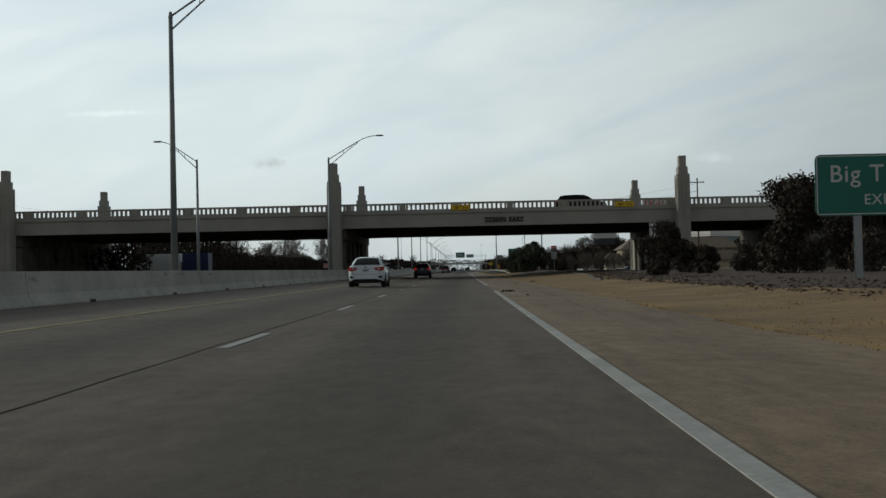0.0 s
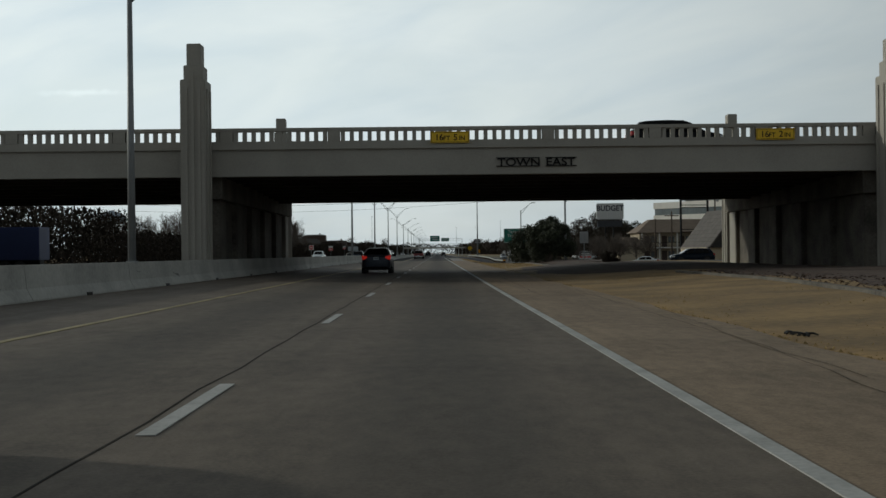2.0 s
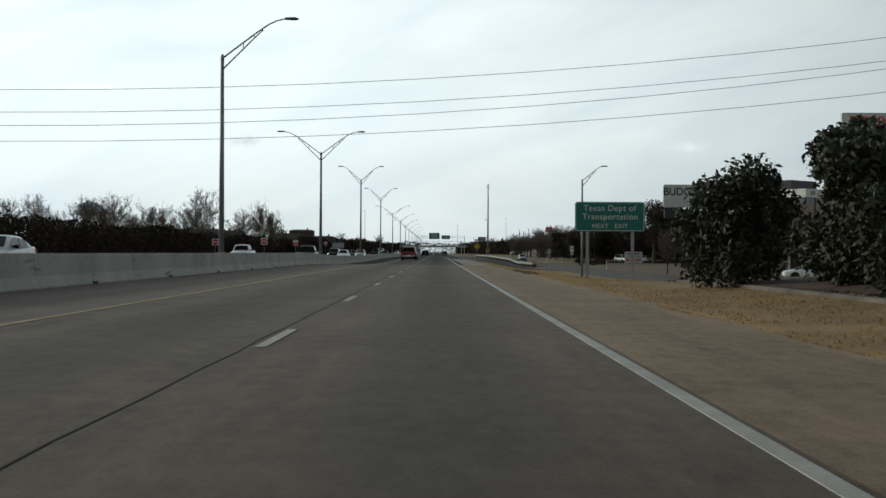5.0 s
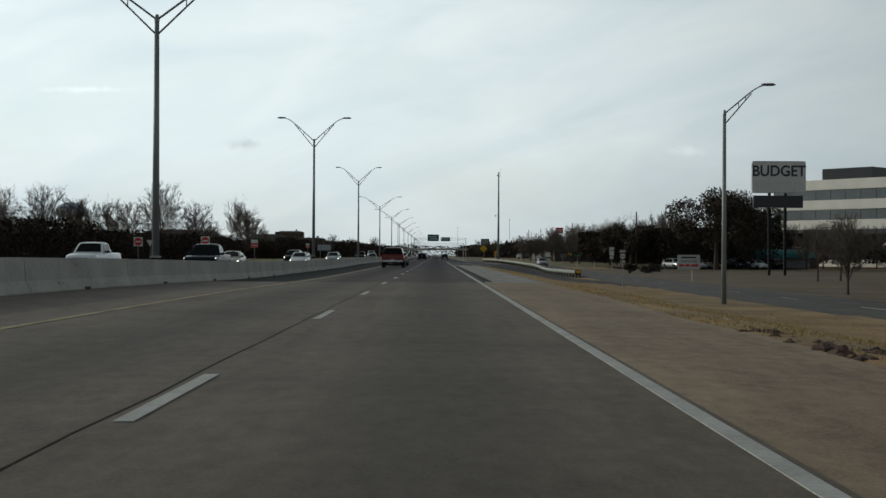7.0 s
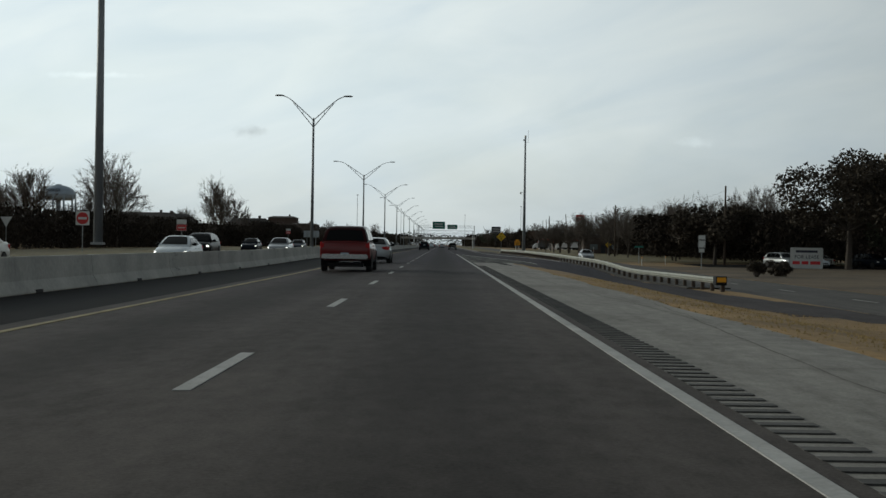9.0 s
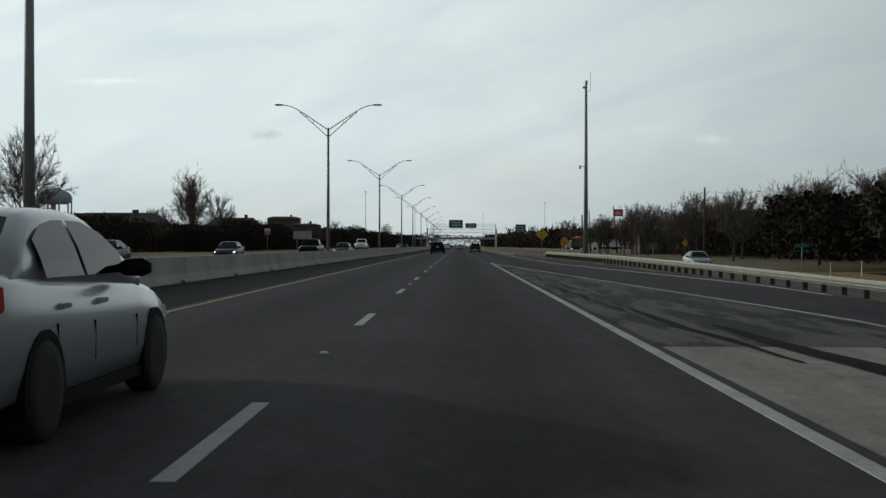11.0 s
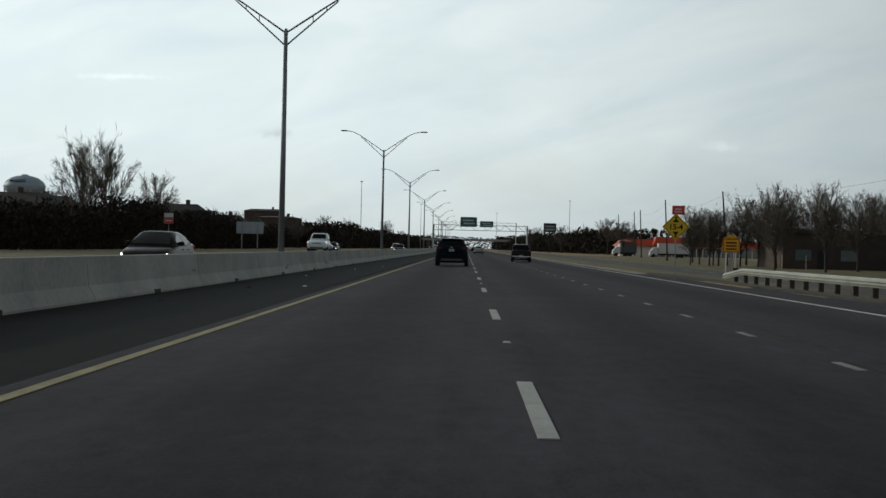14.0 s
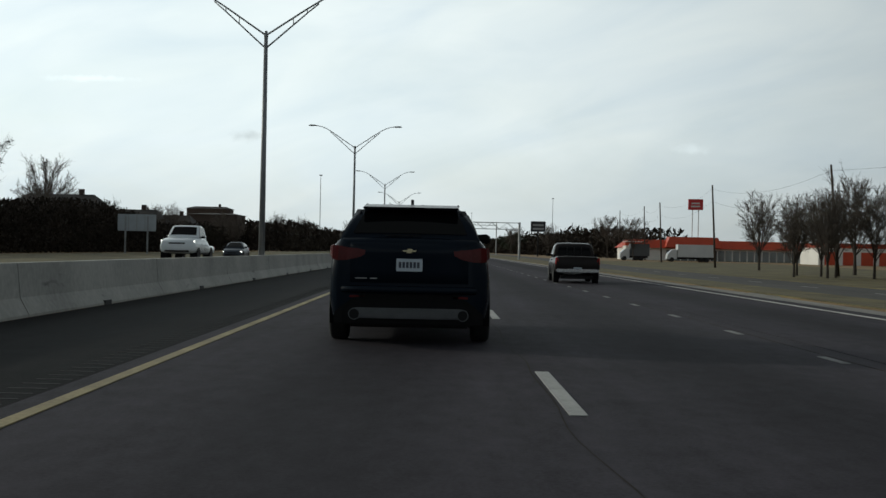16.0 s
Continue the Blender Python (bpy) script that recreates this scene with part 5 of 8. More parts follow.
row = [utility_pole(x, y, h, False, lean) for x, y, h, lean in ((33.5, 395, 9.5, 0), (31.2, 470, 9.3, 0), (34.2, 578.4, 10.4, -0.9), (33.8, 626.6, 11.0, -0.6), (38.0, 688, 11.0, -0.5), (43.0, 735, 12.0, -0.4), (44.0, 780, 12.5, 0), (44, 830, 12, 0), (45, 900, 12, 0), (46, 980, 12, 0))]
for a, b in zip(row, row[1:]):
    cable(a, b, 1.2, 0.01)
    cable(a - Vector((0, 0, 1.6)), b - Vector((0, 0, 1.6)), 1.4, 0.01)
pl = utility_pole(-52, 128, 9.5, base=0.0)
pl2 = utility_pole(-60, 60, 9.5, base=0.0)
cable(pl, pl2, 1.0)
for x, y in ((-45, 900), (52, 1050), (-30, 1150), (20, 1300)):
    t = thing("high_mast", "tall thin high-mast light in the distance", "light mast", (x, y, 0), group="light masts")
    part("mast", Mesh().tube([(0, 0, 0), (0, 0, 27)], 0.17, 8, 0.09), MT["pole"], t)
    part("crown", Mesh().tube([(0, 0, 26.8), (0, 0, 27.1)], 0.6, 10), MT["lamp_head"], t)


# ---- vehicles ----
def lathe(profile, n=24):
    """A wheel-like solid about the x axis from (x, radius) pairs."""
    rings = [[(x, r * math.cos(2 * math.pi * k / n), r * math.sin(2 * math.pi * k / n)) for k in range(n)] for x, r in profile]
    return Mesh().loft(rings)


def tyre_mesh(r, w):
    return lathe([(-w / 2, r * 0.62), (-w / 2, r * 0.9), (-w * 0.42, r * 0.97), (-w * 0.3, r), (w * 0.3, r), (w * 0.42, r * 0.97), (w / 2, r * 0.9), (w / 2, r * 0.62)]).data("tyre", MT["tyre"], smooth=True)


def rim_mesh(r, w, material):
    m = lathe([(-w * 0.45, r * 0.2), (-w * 0.45, r * 0.63), (w * 0.40, r * 0.63), (w * 0.46, r * 0.60), (w * 0.30, r * 0.54), (w * 0.22, r * 0.1)], 20)
    for k in range(5):
        a = 2 * math.pi * k / 5
        c, s = math.cos(a), math.sin(a)
        p = [(x, u * c - v * s, u * s + v * c) for x, u, v in ((w * 0.30, 0.02, -0.035), (w * 0.30, 0.02, 0.035), (w * 0.36, r * 0.58, 0.05), (w * 0.36, r * 0.58, -0.05), (w * 0.43, 0.02, -0.03), (w * 0.43, 0.02, 0.03), (w * 0.45, r * 0.58, 0.035), (w * 0.45, r * 0.58, -0.035))]
        m.add(p, [(4, 5, 6, 7), (0, 1, 5, 4), (1, 2, 6, 5), (2, 3, 7, 6), (3, 0, 4, 7)])
    return m.data("rim", material)


def interp(rows, y, k):
    for a, b in zip(rows, rows[1:]):
        if a[0] <= y <= b[0]:
            return a[k] + (b[k] - a[k]) * (y - a[0]) / (b[0] - a[0])
    return rows[0][k] if y < rows[0][0] else rows[-1][k]


SEDAN = dict(L=4.63, W=1.76, r=0.32, axles=(0.98, 3.68), zbelt=0.97,
             body=[(0.0, 0.34, 0.92, 0.60), (0.02, 0.28, 0.985, 0.74), (0.06, 0.25, 1.02, 0.84), (0.14, 0.23, 1.04, 0.91), (0.3, 0.22, 1.045, 0.965), (0.6, 0.22, 1.04, 0.99), (1.0, 0.21, 1.01, 1.0), (1.8, 0.2, 0.97, 1.0), (2.6, 0.2, 0.95, 1.0), (3.3, 0.2, 0.93, 1.0), (3.9, 0.2, 0.86, 0.985), (4.35, 0.22, 0.76, 0.92), (4.55, 0.28, 0.66, 0.82), (4.63, 0.36, 0.58, 0.7)],
             roof=[(0.62, 1.02), (0.95, 1.22), (1.38, 1.42), (1.75, 1.465), (2.25, 1.475), (2.6, 1.45), (3.0, 1.25), (3.5, 0.96)], glass_rear=(0.68, 1.34), glass_front=(2.66, 3.42), windows=((1.2, 1.98), (2.05, 3.0)), hb=0.79, hr=0.56)
COMPACT = dict(SEDAN, L=4.4, W=1.69)
SUV = dict(L=4.86, W=1.95, r=0.37, axles=(0.95, 3.81), zbelt=1.10,
           body=[(0.0, 0.34, 1.04, 0.76), (0.02, 0.28, 1.10, 0.87), (0.06, 0.25, 1.13, 0.93), (0.14, 0.24, 1.15, 0.965), (0.3, 0.24, 1.15, 0.985), (0.6, 0.25, 1.14, 1.0), (1.2, 0.26, 1.10, 1.0), (2.4, 0.26, 1.07, 1.0), (3.4, 0.26, 1.06, 1.0), (4.0, 0.27, 1.03, 0.985), (4.5, 0.3, 0.95, 0.93), (4.75, 0.36, 0.84, 0.84), (4.86, 0.46, 0.74, 0.72)],
           roof=[(0.16, 1.13), (0.36, 1.42), (0.52, 1.60), (0.9, 1.66), (1.9, 1.695), (2.7, 1.67), (3.05, 1.55), (3.72, 1.09)], glass_rear=(0.235, 0.50), glass_front=(2.95, 3.66), windows=((0.72, 1.35), (1.42, 2.25), (2.32, 3.2)), hb=0.89, hr=0.60)
TRUCK = dict(L=5.5, W=1.98, r=0.39, axles=(1.15, 4.5), zbelt=1.18,
             body=[(0.0, 0.62, 1.14, 0.93), (0.04, 0.52, 1.18, 0.97), (0.2, 0.45, 1.19, 1.0), (1.2, 0.42, 1.19, 1.0), (2.4, 0.40, 1.19, 1.0), (3.6, 0.40, 1.17, 1.0), (4.4, 0.42, 1.14, 1.0), (5.1, 0.46, 1.08, 0.97), (5.42, 0.5, 0.98, 0.92), (5.5, 0.6, 0.88, 0.85)],
             roof=[(2.02, 1.2), (2.2, 1.72), (2.4, 1.80), (2.9, 1.83), (3.35, 1.78), (3.95, 1.18)], glass_rear=(2.05, 2.17), glass_front=(3.4, 3.9), windows=((2.35, 2.85), (2.92, 3.6)), hb=0.88, hr=0.68)
CAMPER = dict(TRUCK, roof=[(0.05, 1.2), (0.3, 1.66), (0.5, 1.78), (1.6, 1.82), (2.9, 1.84), (3.35, 1.79), (3.95, 1.18)], glass_rear=(0.07, 0.29), windows=((0.6, 1.9), (2.2, 2.85), (2.92, 3.6)))


def vehicle(name, label, spec, paint, at, turn=0.0, tail="tail", lit=False, rim="rim", group="", trims=(), roof_paint=None):
    t = thing(name, label, {"pickup_truck": "pickup truck", "sport_utility_vehicle": "suv"}.get(name, "car"), at, turn, group)
    L, hw, r = spec["L"], spec["W"] / 2, spec["r"]
    k = L / spec["body"][-1][0]
    body = [(y * k, a, b, w) for y, a, b, w in spec["body"]]
    roof = [(y * k, z) for y, z in spec["roof"]]
    zb = spec["zbelt"]
    rings = []
    for y, lo, hi, w in body:
        h, x = hi - lo, hw * w
        half = [(x * 0.78, lo), (x * 0.95, lo + 0.09 * h), (x * 0.995, lo + 0.3 * h), (x, lo + 0.52 * h), (x * 0.975, lo + 0.74 * h), (x * 0.935, lo + 0.92 * h), (x * 0.86, hi), (x * 0.4, hi + 0.018)]
        rings.append([(a, y, z) for a, z in half] + [(-a, y, z) for a, z in reversed(half)])
    part("body", Mesh().loft(rings), paint, t, smooth=True)
    top = max(z for _, z in roof)
    hb, hr = min(spec["hb"], hw * 0.93), spec["hr"]

    def width(z):
        u = min(1, max(0, (z - zb) / (top - zb)))
        return hb + (hr - hb) * u ** 1.35

    rings = []
    for y, z in roof:
        c = min(0.07, max(0.01, (z - zb) * 0.4))
        half = [(hb, zb - 0.1), (width(zb + (z - zb) * 0.5), zb + (z - zb) * 0.5), (width(z - c), z - c), (width(z) * 0.93, z - c * 0.25), (width(z) * 0.6, z)]
        rings.append([(a, y, q) for a, q in half] + [(-a, y, q) for a, q in reversed(half)])
    part("cabin", Mesh().loft(rings), roof_paint or paint, t, smooth=True)

    def pane(name2, ya, yb):
        za, zc = interp(roof, ya * k, 1), interp(roof, yb * k, 1)
        d = Vector((0, (yb - ya) * k, zc - za))
        n = Vector((0, -d.z, d.y)).normalized() * 0.018
        if n.z < 0:
            n = -n
        v, us, ss = [], (0.0, 0.25, 0.5, 0.75, 1.0), (-1, -0.8, -0.4, 0, 0.4, 0.8, 1)
        for u in us:
            y = (ya + (yb - ya) * u) * k
            z = interp(roof, y, 1)
            w = width(z) * 0.84
            v += [(q * w, y + n.y, z + n.z - 0.03 * abs(q) ** 3 * min(1, (z - zb) * 3)) for q in ss]
        c = len(ss)
        m = Mesh().add(v, [(i * c + j, i * c + j + 1, (i + 1) * c + j + 1, (i + 1) * c + j) for i in range(len(us) - 1) for j in range(c - 1)])
        part(name2, m, MT["glass"], t, "dark tinted glass", smooth=True)

    pane("rear_window", *spec["glass_rear"])
    pane("windscreen", *spec["glass_front"])
    for s in (-1, 1):
        for ya, yb in spec["windows"]:
            rows = []
            for u in (0, 0.35, 0.7, 1):
                y = (ya + (yb - ya) * u) * k
                zt = interp(roof, y, 1) - 0.09
                zl = max(zb + 0.03, interp(body, y, 2) - 0.01)
                zt = max(zt, zl + 0.03)
                rows.append([(s * (width(z) + 0.026), y, z) for z in (zl, zl + (zt - zl) * 0.5, zt)])
            m = Mesh().add([q for rr in rows for q in rr], [(3 * i + j, 3 * i + j + 1, 3 * i + j + 4, 3 * i + j + 3) for i in range(3) for j in range(2)])
            part("side_window", m, MT["glass"], t, "dark tinted glass", smooth=True)
        y = (spec["windows"][-1][1] - 0.12) * k
        part("mirror", Mesh().loft([[(s * (hb + a), y + b, zb + 0.06 + c) for b, c in ((-0.05 * q, -0.06 * q), (0.07 * q, -0.05 * q), (0.07 * q, 0.06 * q), (-0.05 * q, 0.08 * q))] for a, q in ((0.0, 0.4), (0.07, 0.9), (0.2, 1.0), (0.25, 0.6))]), MT["trim"], t, "dark wing mirror", smooth=True)
        for ax in spec["axles"]:
            ax *= k
            arc = [(ax + r * 1.17 * math.cos(radians(q)), max(0.2, r + r * 1.17 * math.sin(radians(q)))) for q in range(-20, 201, 20)]
            part("wheel_well", Mesh().prism(arc, s * (hw * 0.6), s * (hw + 0.004), "x"), MT["trim"], t)
        for y in (spec["windows"][-1][0] - 0.04, spec["windows"][-2][0] + 0.02, spec["windows"][-1][1] + 0.1):
            lo, hi = interp(body, y * k, 1) + 0.12, interp(body, y * k, 2) - 0.05
            x = hw * interp(body, y * k, 3)
            part("door_seam", Mesh().box(s * x * 0.94, s * (x * 1.0 + 0.001), y * k - 0.004, y * k + 0.004, lo + 0.1, lo + 0.62 * (hi - lo)), MT["trim"], t)
        for y in (spec["windows"][-1][0] + 0.08, spec["windows"][-2][0] + 0.1):
            part("door_handle", Mesh().box(s * hw * 0.94, s * (hw * 0.985 + 0.018), y * k, y * k + 0.17, zb - 0.17, zb - 0.135), paint, t, bevel=0.006)
        x = hw * interp(body, spec["axles"][0] * k, 3)
        part("sill", Mesh().box(s * x * 0.8, s * x * 0.97, spec["axles"][0] * k + r * 1.2, spec["axles"][1] * k - r * 1.2, interp(body, 2 * k, 1) - 0.03, interp(body, 2 * k, 1) + 0.06), MT["trim"], t)
    ty, rm = tyre_mesh(r, 0.23), rim_mesh(r, 0.23, MT[rim])
    for s in (-1, 1):
        for ax in spec["axles"]:
            w = new("wheel", ty)
            w.matrix_world = pose(s * (hw - 0.098), ax * k, r, 0, 0, 0 if s > 0 else 180)
            w.parent = t
            q = new("rim", rm)
            q.parent = w
    # lamps, bumpers, plate
    z1 = interp(body, 0.05 * k, 2)

    def round_back(u):
        """How far the rear face has receded at the share u of the half width."""
        u = abs(u)
        for (ya, _, _, wa), (yb, _, _, wb) in zip(body, body[1:]):
            if u <= wa:
                return ya
            if u <= wb:
                return ya + (yb - ya) * (u - wa) / (wb - wa)
        return 0.5

    def wrap(us, lows, highs, out=0.012, thick=0.05):
        rings = []
        for u, zl, zh in zip(us, lows, highs):
            y = round_back(u)
            sx = 1 if u > 0 else -1
            o = out * min(1, abs(u) * 1.2)
            x = u * hw + sx * o
            rings.append([(x, y - out, zl), (x - sx * 0.01, y - out, zh), (x - sx * thick * abs(u), y + thick, zh), (x - sx * thick * abs(u), y + thick, zl)])
        return Mesh().loft(rings)

    for s in (-1, 1):
        a, b2, zl, zh = spec.get("tail_box", (0.50, 0.86, z1 - 0.25, z1 - 0.06))
        us = [a, a + 0.12, (a + b2) / 2 + 0.06, b2, 0.93, 0.97]
        d = zh - zl
        part("tail_lamp", wrap([s * u for u in us], [zl + 0.45 * d, zl + 0.18 * d, zl + 0.04 * d, zl, zl + 0.08 * d, zl + 0.4 * d], [zh - 0.12 * d, zh - 0.05 * d, zh, zh + 0.02, zh + 0.03, zh + 0.02]), MT[tail], t, smooth=False, bevel=0.006)
        zf = interp(body, L - 0.1, 2)
        m = Mesh().loft([[(s * hw * 0.50, L - 0.02, zf - 0.16), (s * hw * 0.50, L - 0.02, zf - 0.06), (s * hw * 0.5, L - 0.2, zf - 0.05), (s * hw * 0.5, L - 0.2, zf - 0.16)], [(s * hw * 0.80, L - 0.10, zf - 0.16), (s * hw * 0.80, L - 0.12, zf - 0.02), (s * hw * 0.8, L - 0.3, zf), (s * hw * 0.8, L - 0.3, zf - 0.16)], [(s * hw * 0.93, L - 0.32, zf - 0.10), (s * hw * 0.92, L - 0.32, zf + 0.02), (s * hw * 0.86, L - 0.5, zf + 0.03), (s * hw * 0.9, L - 0.5, zf - 0.08)]])
        part("headlamp", m, MT["headlight" if lit else "clear_lens"], t, "lit headlamp" if lit else "", bevel=0.008)
    lo = interp(body, 0.05 * k, 1)
    us = [-0.9, -0.8, -0.6, -0.2, 0.2, 0.6, 0.8, 0.9]
    bh = spec.get("bumper", 0.14)
    part("rear_bumper", wrap(us, [lo - 0.02] * 8, [lo + bh * q for q in (0.35, 0.6, 1, 1, 1, 1, 0.6, 0.35)], 0.014), MT["trim"], t, "black lower bumper", bevel=0.008)
    part("front_bumper", Mesh().box(-hw * 0.66, hw * 0.66, L - 0.10, L + 0.015, interp(body, L - 0.05, 1) - 0.02, interp(body, L - 0.05, 1) + 0.1), MT["trim"], t, bevel=0.02)
    part("grille", Mesh().box(-hw * 0.45, hw * 0.45, L - 0.1, L + 0.008, interp(body, L - 0.05, 2) - 0.15, interp(body, L - 0.05, 2) - 0.05), MT["black"], t, bevel=0.01)
    pz = spec.get("plate_z", z1 - 0.28)
    p = part("licence_plate", Mesh().box(-0.155, 0.155, -0.03, -0.012, pz, pz + 0.155), MT["plate"], t, bevel=0.003)
    for j in range(6):
        part("plate_bar", Mesh().box(-0.125 + 0.043 * j, -0.095 + 0.043 * j, -0.034, -0.03, pz + 0.04, pz + 0.11), MT["plate_bar"], p)
    part("underbody", Mesh().box(-hw * 0.72, hw * 0.72, 0.25, L - 0.3, 0.2 if spec is not TRUCK else 0.36, 0.34 if spec is not TRUCK else 0.5), MT["black"], t)
    return t


P_WHITE = paint_mat("white_car_paint", (0.76, 0.82, 0.87))
P_SILVER = paint_mat("silver_car_paint", (0.36, 0.38, 0.40), 0.3, 0.5, 0.5)
P_GREY = paint_mat("blue_grey_car_paint", (0.06, 0.07, 0.09), 0.3, 0.5, 0.3)
P_DARK = paint_mat("dark_blue_grey_paint", (0.0085, 0.0135, 0.022), 0.26, 0.2)
P_BLACK = paint_mat("black_car_paint", (0.012, 0.012, 0.014))
P_RED = paint_mat("red_car_paint", (0.15, 0.008, 0.009))
P_MAROON = paint_mat("dark_maroon_paint", (0.03, 0.006, 0.007))
P_BROWN = paint_mat("brown_grey_paint", (0.022, 0.019, 0.019))
P_TAN = paint_mat("tan_car_paint", (0.45, 0.44, 0.40))

# white saloon in the inner lane
SED1 = dict(SEDAN, tail_box=(0.46, 0.84, 0.78, 0.96), plate_z=0.74)
car = vehicle("car", "white four-door saloon driving in the inner lane", SED1, P_WHITE, (-3.95, 57.9, road_z(-4.0, 59)))
part("boot_seam", Mesh().box(-0.60, 0.60, -0.004, 0.03, 0.625, 0.635), MT["trim"], car)
part("boot_seam", Mesh().prism([(-0.60, 0.63), (-0.59, 0.63), (-0.66, 0.80), (-0.67, 0.80)], -0.004, 0.1), MT["trim"], car)
part("boot_seam", Mesh().prism([(0.60, 0.63), (0.59, 0.63), (0.66, 0.80), (0.67, 0.80)], -0.004, 0.1), MT["trim"], car)
part("chrome_strip", Mesh().box(-0.36, 0.36, -0.012, 0.03, 0.905, 0.925), MT["chrome"], car, bevel=0.004)
part("badge", Mesh().tube([(0, 0.05, 0.97), (0, -0.008, 0.965)], 0.045, 14), MT["chrome"], car)
for s in (-1, 1):
    part("bumper_vent", Mesh().prism([(s * 0.53, 0.50), (s * 0.62, 0.45), (s * 0.76, 0.45), (s * 0.79, 0.53), (s * 0.72, 0.55)], 0.005, 0.12), MT["black"], car, "black bumper vent", bevel=0.006)
    part("lamp_insert", Mesh().prism([(s * 0.52, 0.88), (s * 0.66, 0.85), (s * 0.70, 0.91), (s * 0.55, 0.92)], -0.012, 0.03), MT["clear_lens"], car, bevel=0.004)
part("diffuser", Mesh().prism([(-0.52, 0.25), (0.52, 0.25), (0.46, 0.40), (-0.46, 0.40)], -0.022, 0.1), MT["black"], car, bevel=0.01)
part("boot_lip", Mesh().prism([(0.0, 1.02), (0.14, 1.045), (0.14, 1.06), (0.01, 1.05)], -0.6, 0.6, "x"), P_WHITE, car, bevel=0.008)
part("roof_fin", Mesh().prism([(1.55, 1.45), (1.75, 1.46), (1.58, 1.52)], -0.015, 0.015, "x"), P_WHITE, car)

# grey-blue compact saloon ahead of it
SED2 = dict(COMPACT, tail_box=(0.62, 0.86, 0.78, 1.0), plate_z=0.78)
car = vehicle("car", "blue-grey compact saloon driving under the overpass", SED2, P_GREY, (-3.5, 123.5, road_z(-3.5, 125)), rim="steel_rim", tail="tail_lit")
part("boot_lip", Mesh().box(-0.55, 0.55, 0.01, 0.1, 1.03, 1.055), P_GREY, car, bevel=0.008)
part("badge", Mesh().tube([(0, 0.015, 0.97), (0, -0.012, 0.967)], 0.04, 12), MT["chrome"], car)

# red pickup with a camper shell
t = vehicle("pickup_truck", "red pickup truck with dark canopy window and chrome bumper", dict(CAMPER, tail_box=(0.82, 0.95, 0.85, 1.15), plate_z=0.6), P_RED, (-3.75, 298.5, road_z(-3.7, 300)), roof_paint=P_MAROON)
part("chrome_bumper", Mesh().box(-0.9, 0.9, -0.14, 0.0, 0.52, 0.70), MT["chrome"], t, bevel=0.03)
part("tailgate_seam", Mesh().box(-0.74, 0.74, -0.008, 0.02, 0.76, 0.768).box(-0.74, 0.74, -0.008, 0.02, 1.15, 1.158), MT["trim"], t)
vehicle("car", "silver saloon ahead in the inner lane", SEDAN, P_SILVER, (-3.8, 320, road_z(-3.8, 322)))

# dark SUV
CROSSOVER = dict(SUV, zbelt=1.24, body=[(0.0, 0.36, 1.16, 0.78), (0.02, 0.29, 1.22, 0.88), (0.06, 0.26, 1.25, 0.935), (0.14, 0.25, 1.27, 0.97), (0.3, 0.24, 1.27, 0.99), (0.6, 0.25, 1.26, 1.0), (1.2, 0.26, 1.22, 1.0), (2.4, 0.26, 1.17, 1.0), (3.4, 0.26, 1.13, 1.0), (4.0, 0.27, 1.08, 0.985), (4.5, 0.3, 0.99, 0.93), (4.75, 0.36, 0.88, 0.84), (4.86, 0.46, 0.78, 0.72)],
                 roof=[(0.10, 1.26), (0.30, 1.50), (0.44, 1.63), (0.9, 1.68), (1.9, 1.70), (2.7, 1.67), (3.05, 1.57), (3.72, 1.20)], glass_rear=(0.15, 0.43), hb=0.83, hr=0.60)
t = vehicle("sport_utility_vehicle", "dark blue-grey SUV with slim red tail lamps", dict(CROSSOVER, tail_box=(0.53, 0.86, 0.995, 1.15), plate_z=0.88, bumper=0.34), P_DARK, (-3.22, 480.5, road_z(-3.22, 483)), tail="tail_dark", rim="steel_rim")
part("skid_plate", Mesh().loft([[(-0.66 * q, -0.045, z), (-0.4 * q, -0.06, z), (0.4 * q, -0.06, z), (0.66 * q, -0.045, z), (0.66 * q, 0.03, z), (-0.66 * q, 0.03, z)] for q, z in ((0.90, 0.32), (1.0, 0.34), (1.0, 0.42), (0.94, 0.445))]), MT["grey_trim"], t, "grey bumper garnish", bevel=0.01)
for s in (-1, 1):
    part("exhaust_tip", Mesh().tube([(s * 0.64, 0.1, 0.37), (s * 0.64, -0.06, 0.37)], 0.07, 16), MT["grey_trim"], t)
    part("exhaust_bore", Mesh().tube([(s * 0.64, 0.0, 0.37), (s * 0.64, -0.064, 0.37)], 0.058, 16), MT["black"], t)
    part("roof_rail", Mesh().tube([(s * 0.56, 0.75, 1.655), (s * 0.58, 1.2, 1.70), (s * 0.58, 2.5, 1.70), (s * 0.56, 2.95, 1.63)], 0.02, 8), MT["trim"], t)
    part("reflector", Mesh().box(s * 0.52, s * 0.70, -0.014, 0.02, 0.56, 0.59), MT["tail_dark"], t, bevel=0.004)
    part("haunch", Mesh().loft([[(s * (0.90 + q), y, z) for z, q in ((0.66, 0.0), (0.86, 0.055 * g), (1.04, 0.06 * g), (1.16, 0.0))] for y, g in ((0.12, 0.2), (0.4, 0.8), (0.95, 1.0), (1.5, 0.6), (2.0, 0.0))], caps=False), P_DARK, t, smooth=True)
part("spoiler", Mesh().prism([(0.26, 1.615), (0.75, 1.67), (0.75, 1.695), (0.24, 1.645)], -0.58, 0.58, "x"), P_BLACK, t, bevel=0.012)
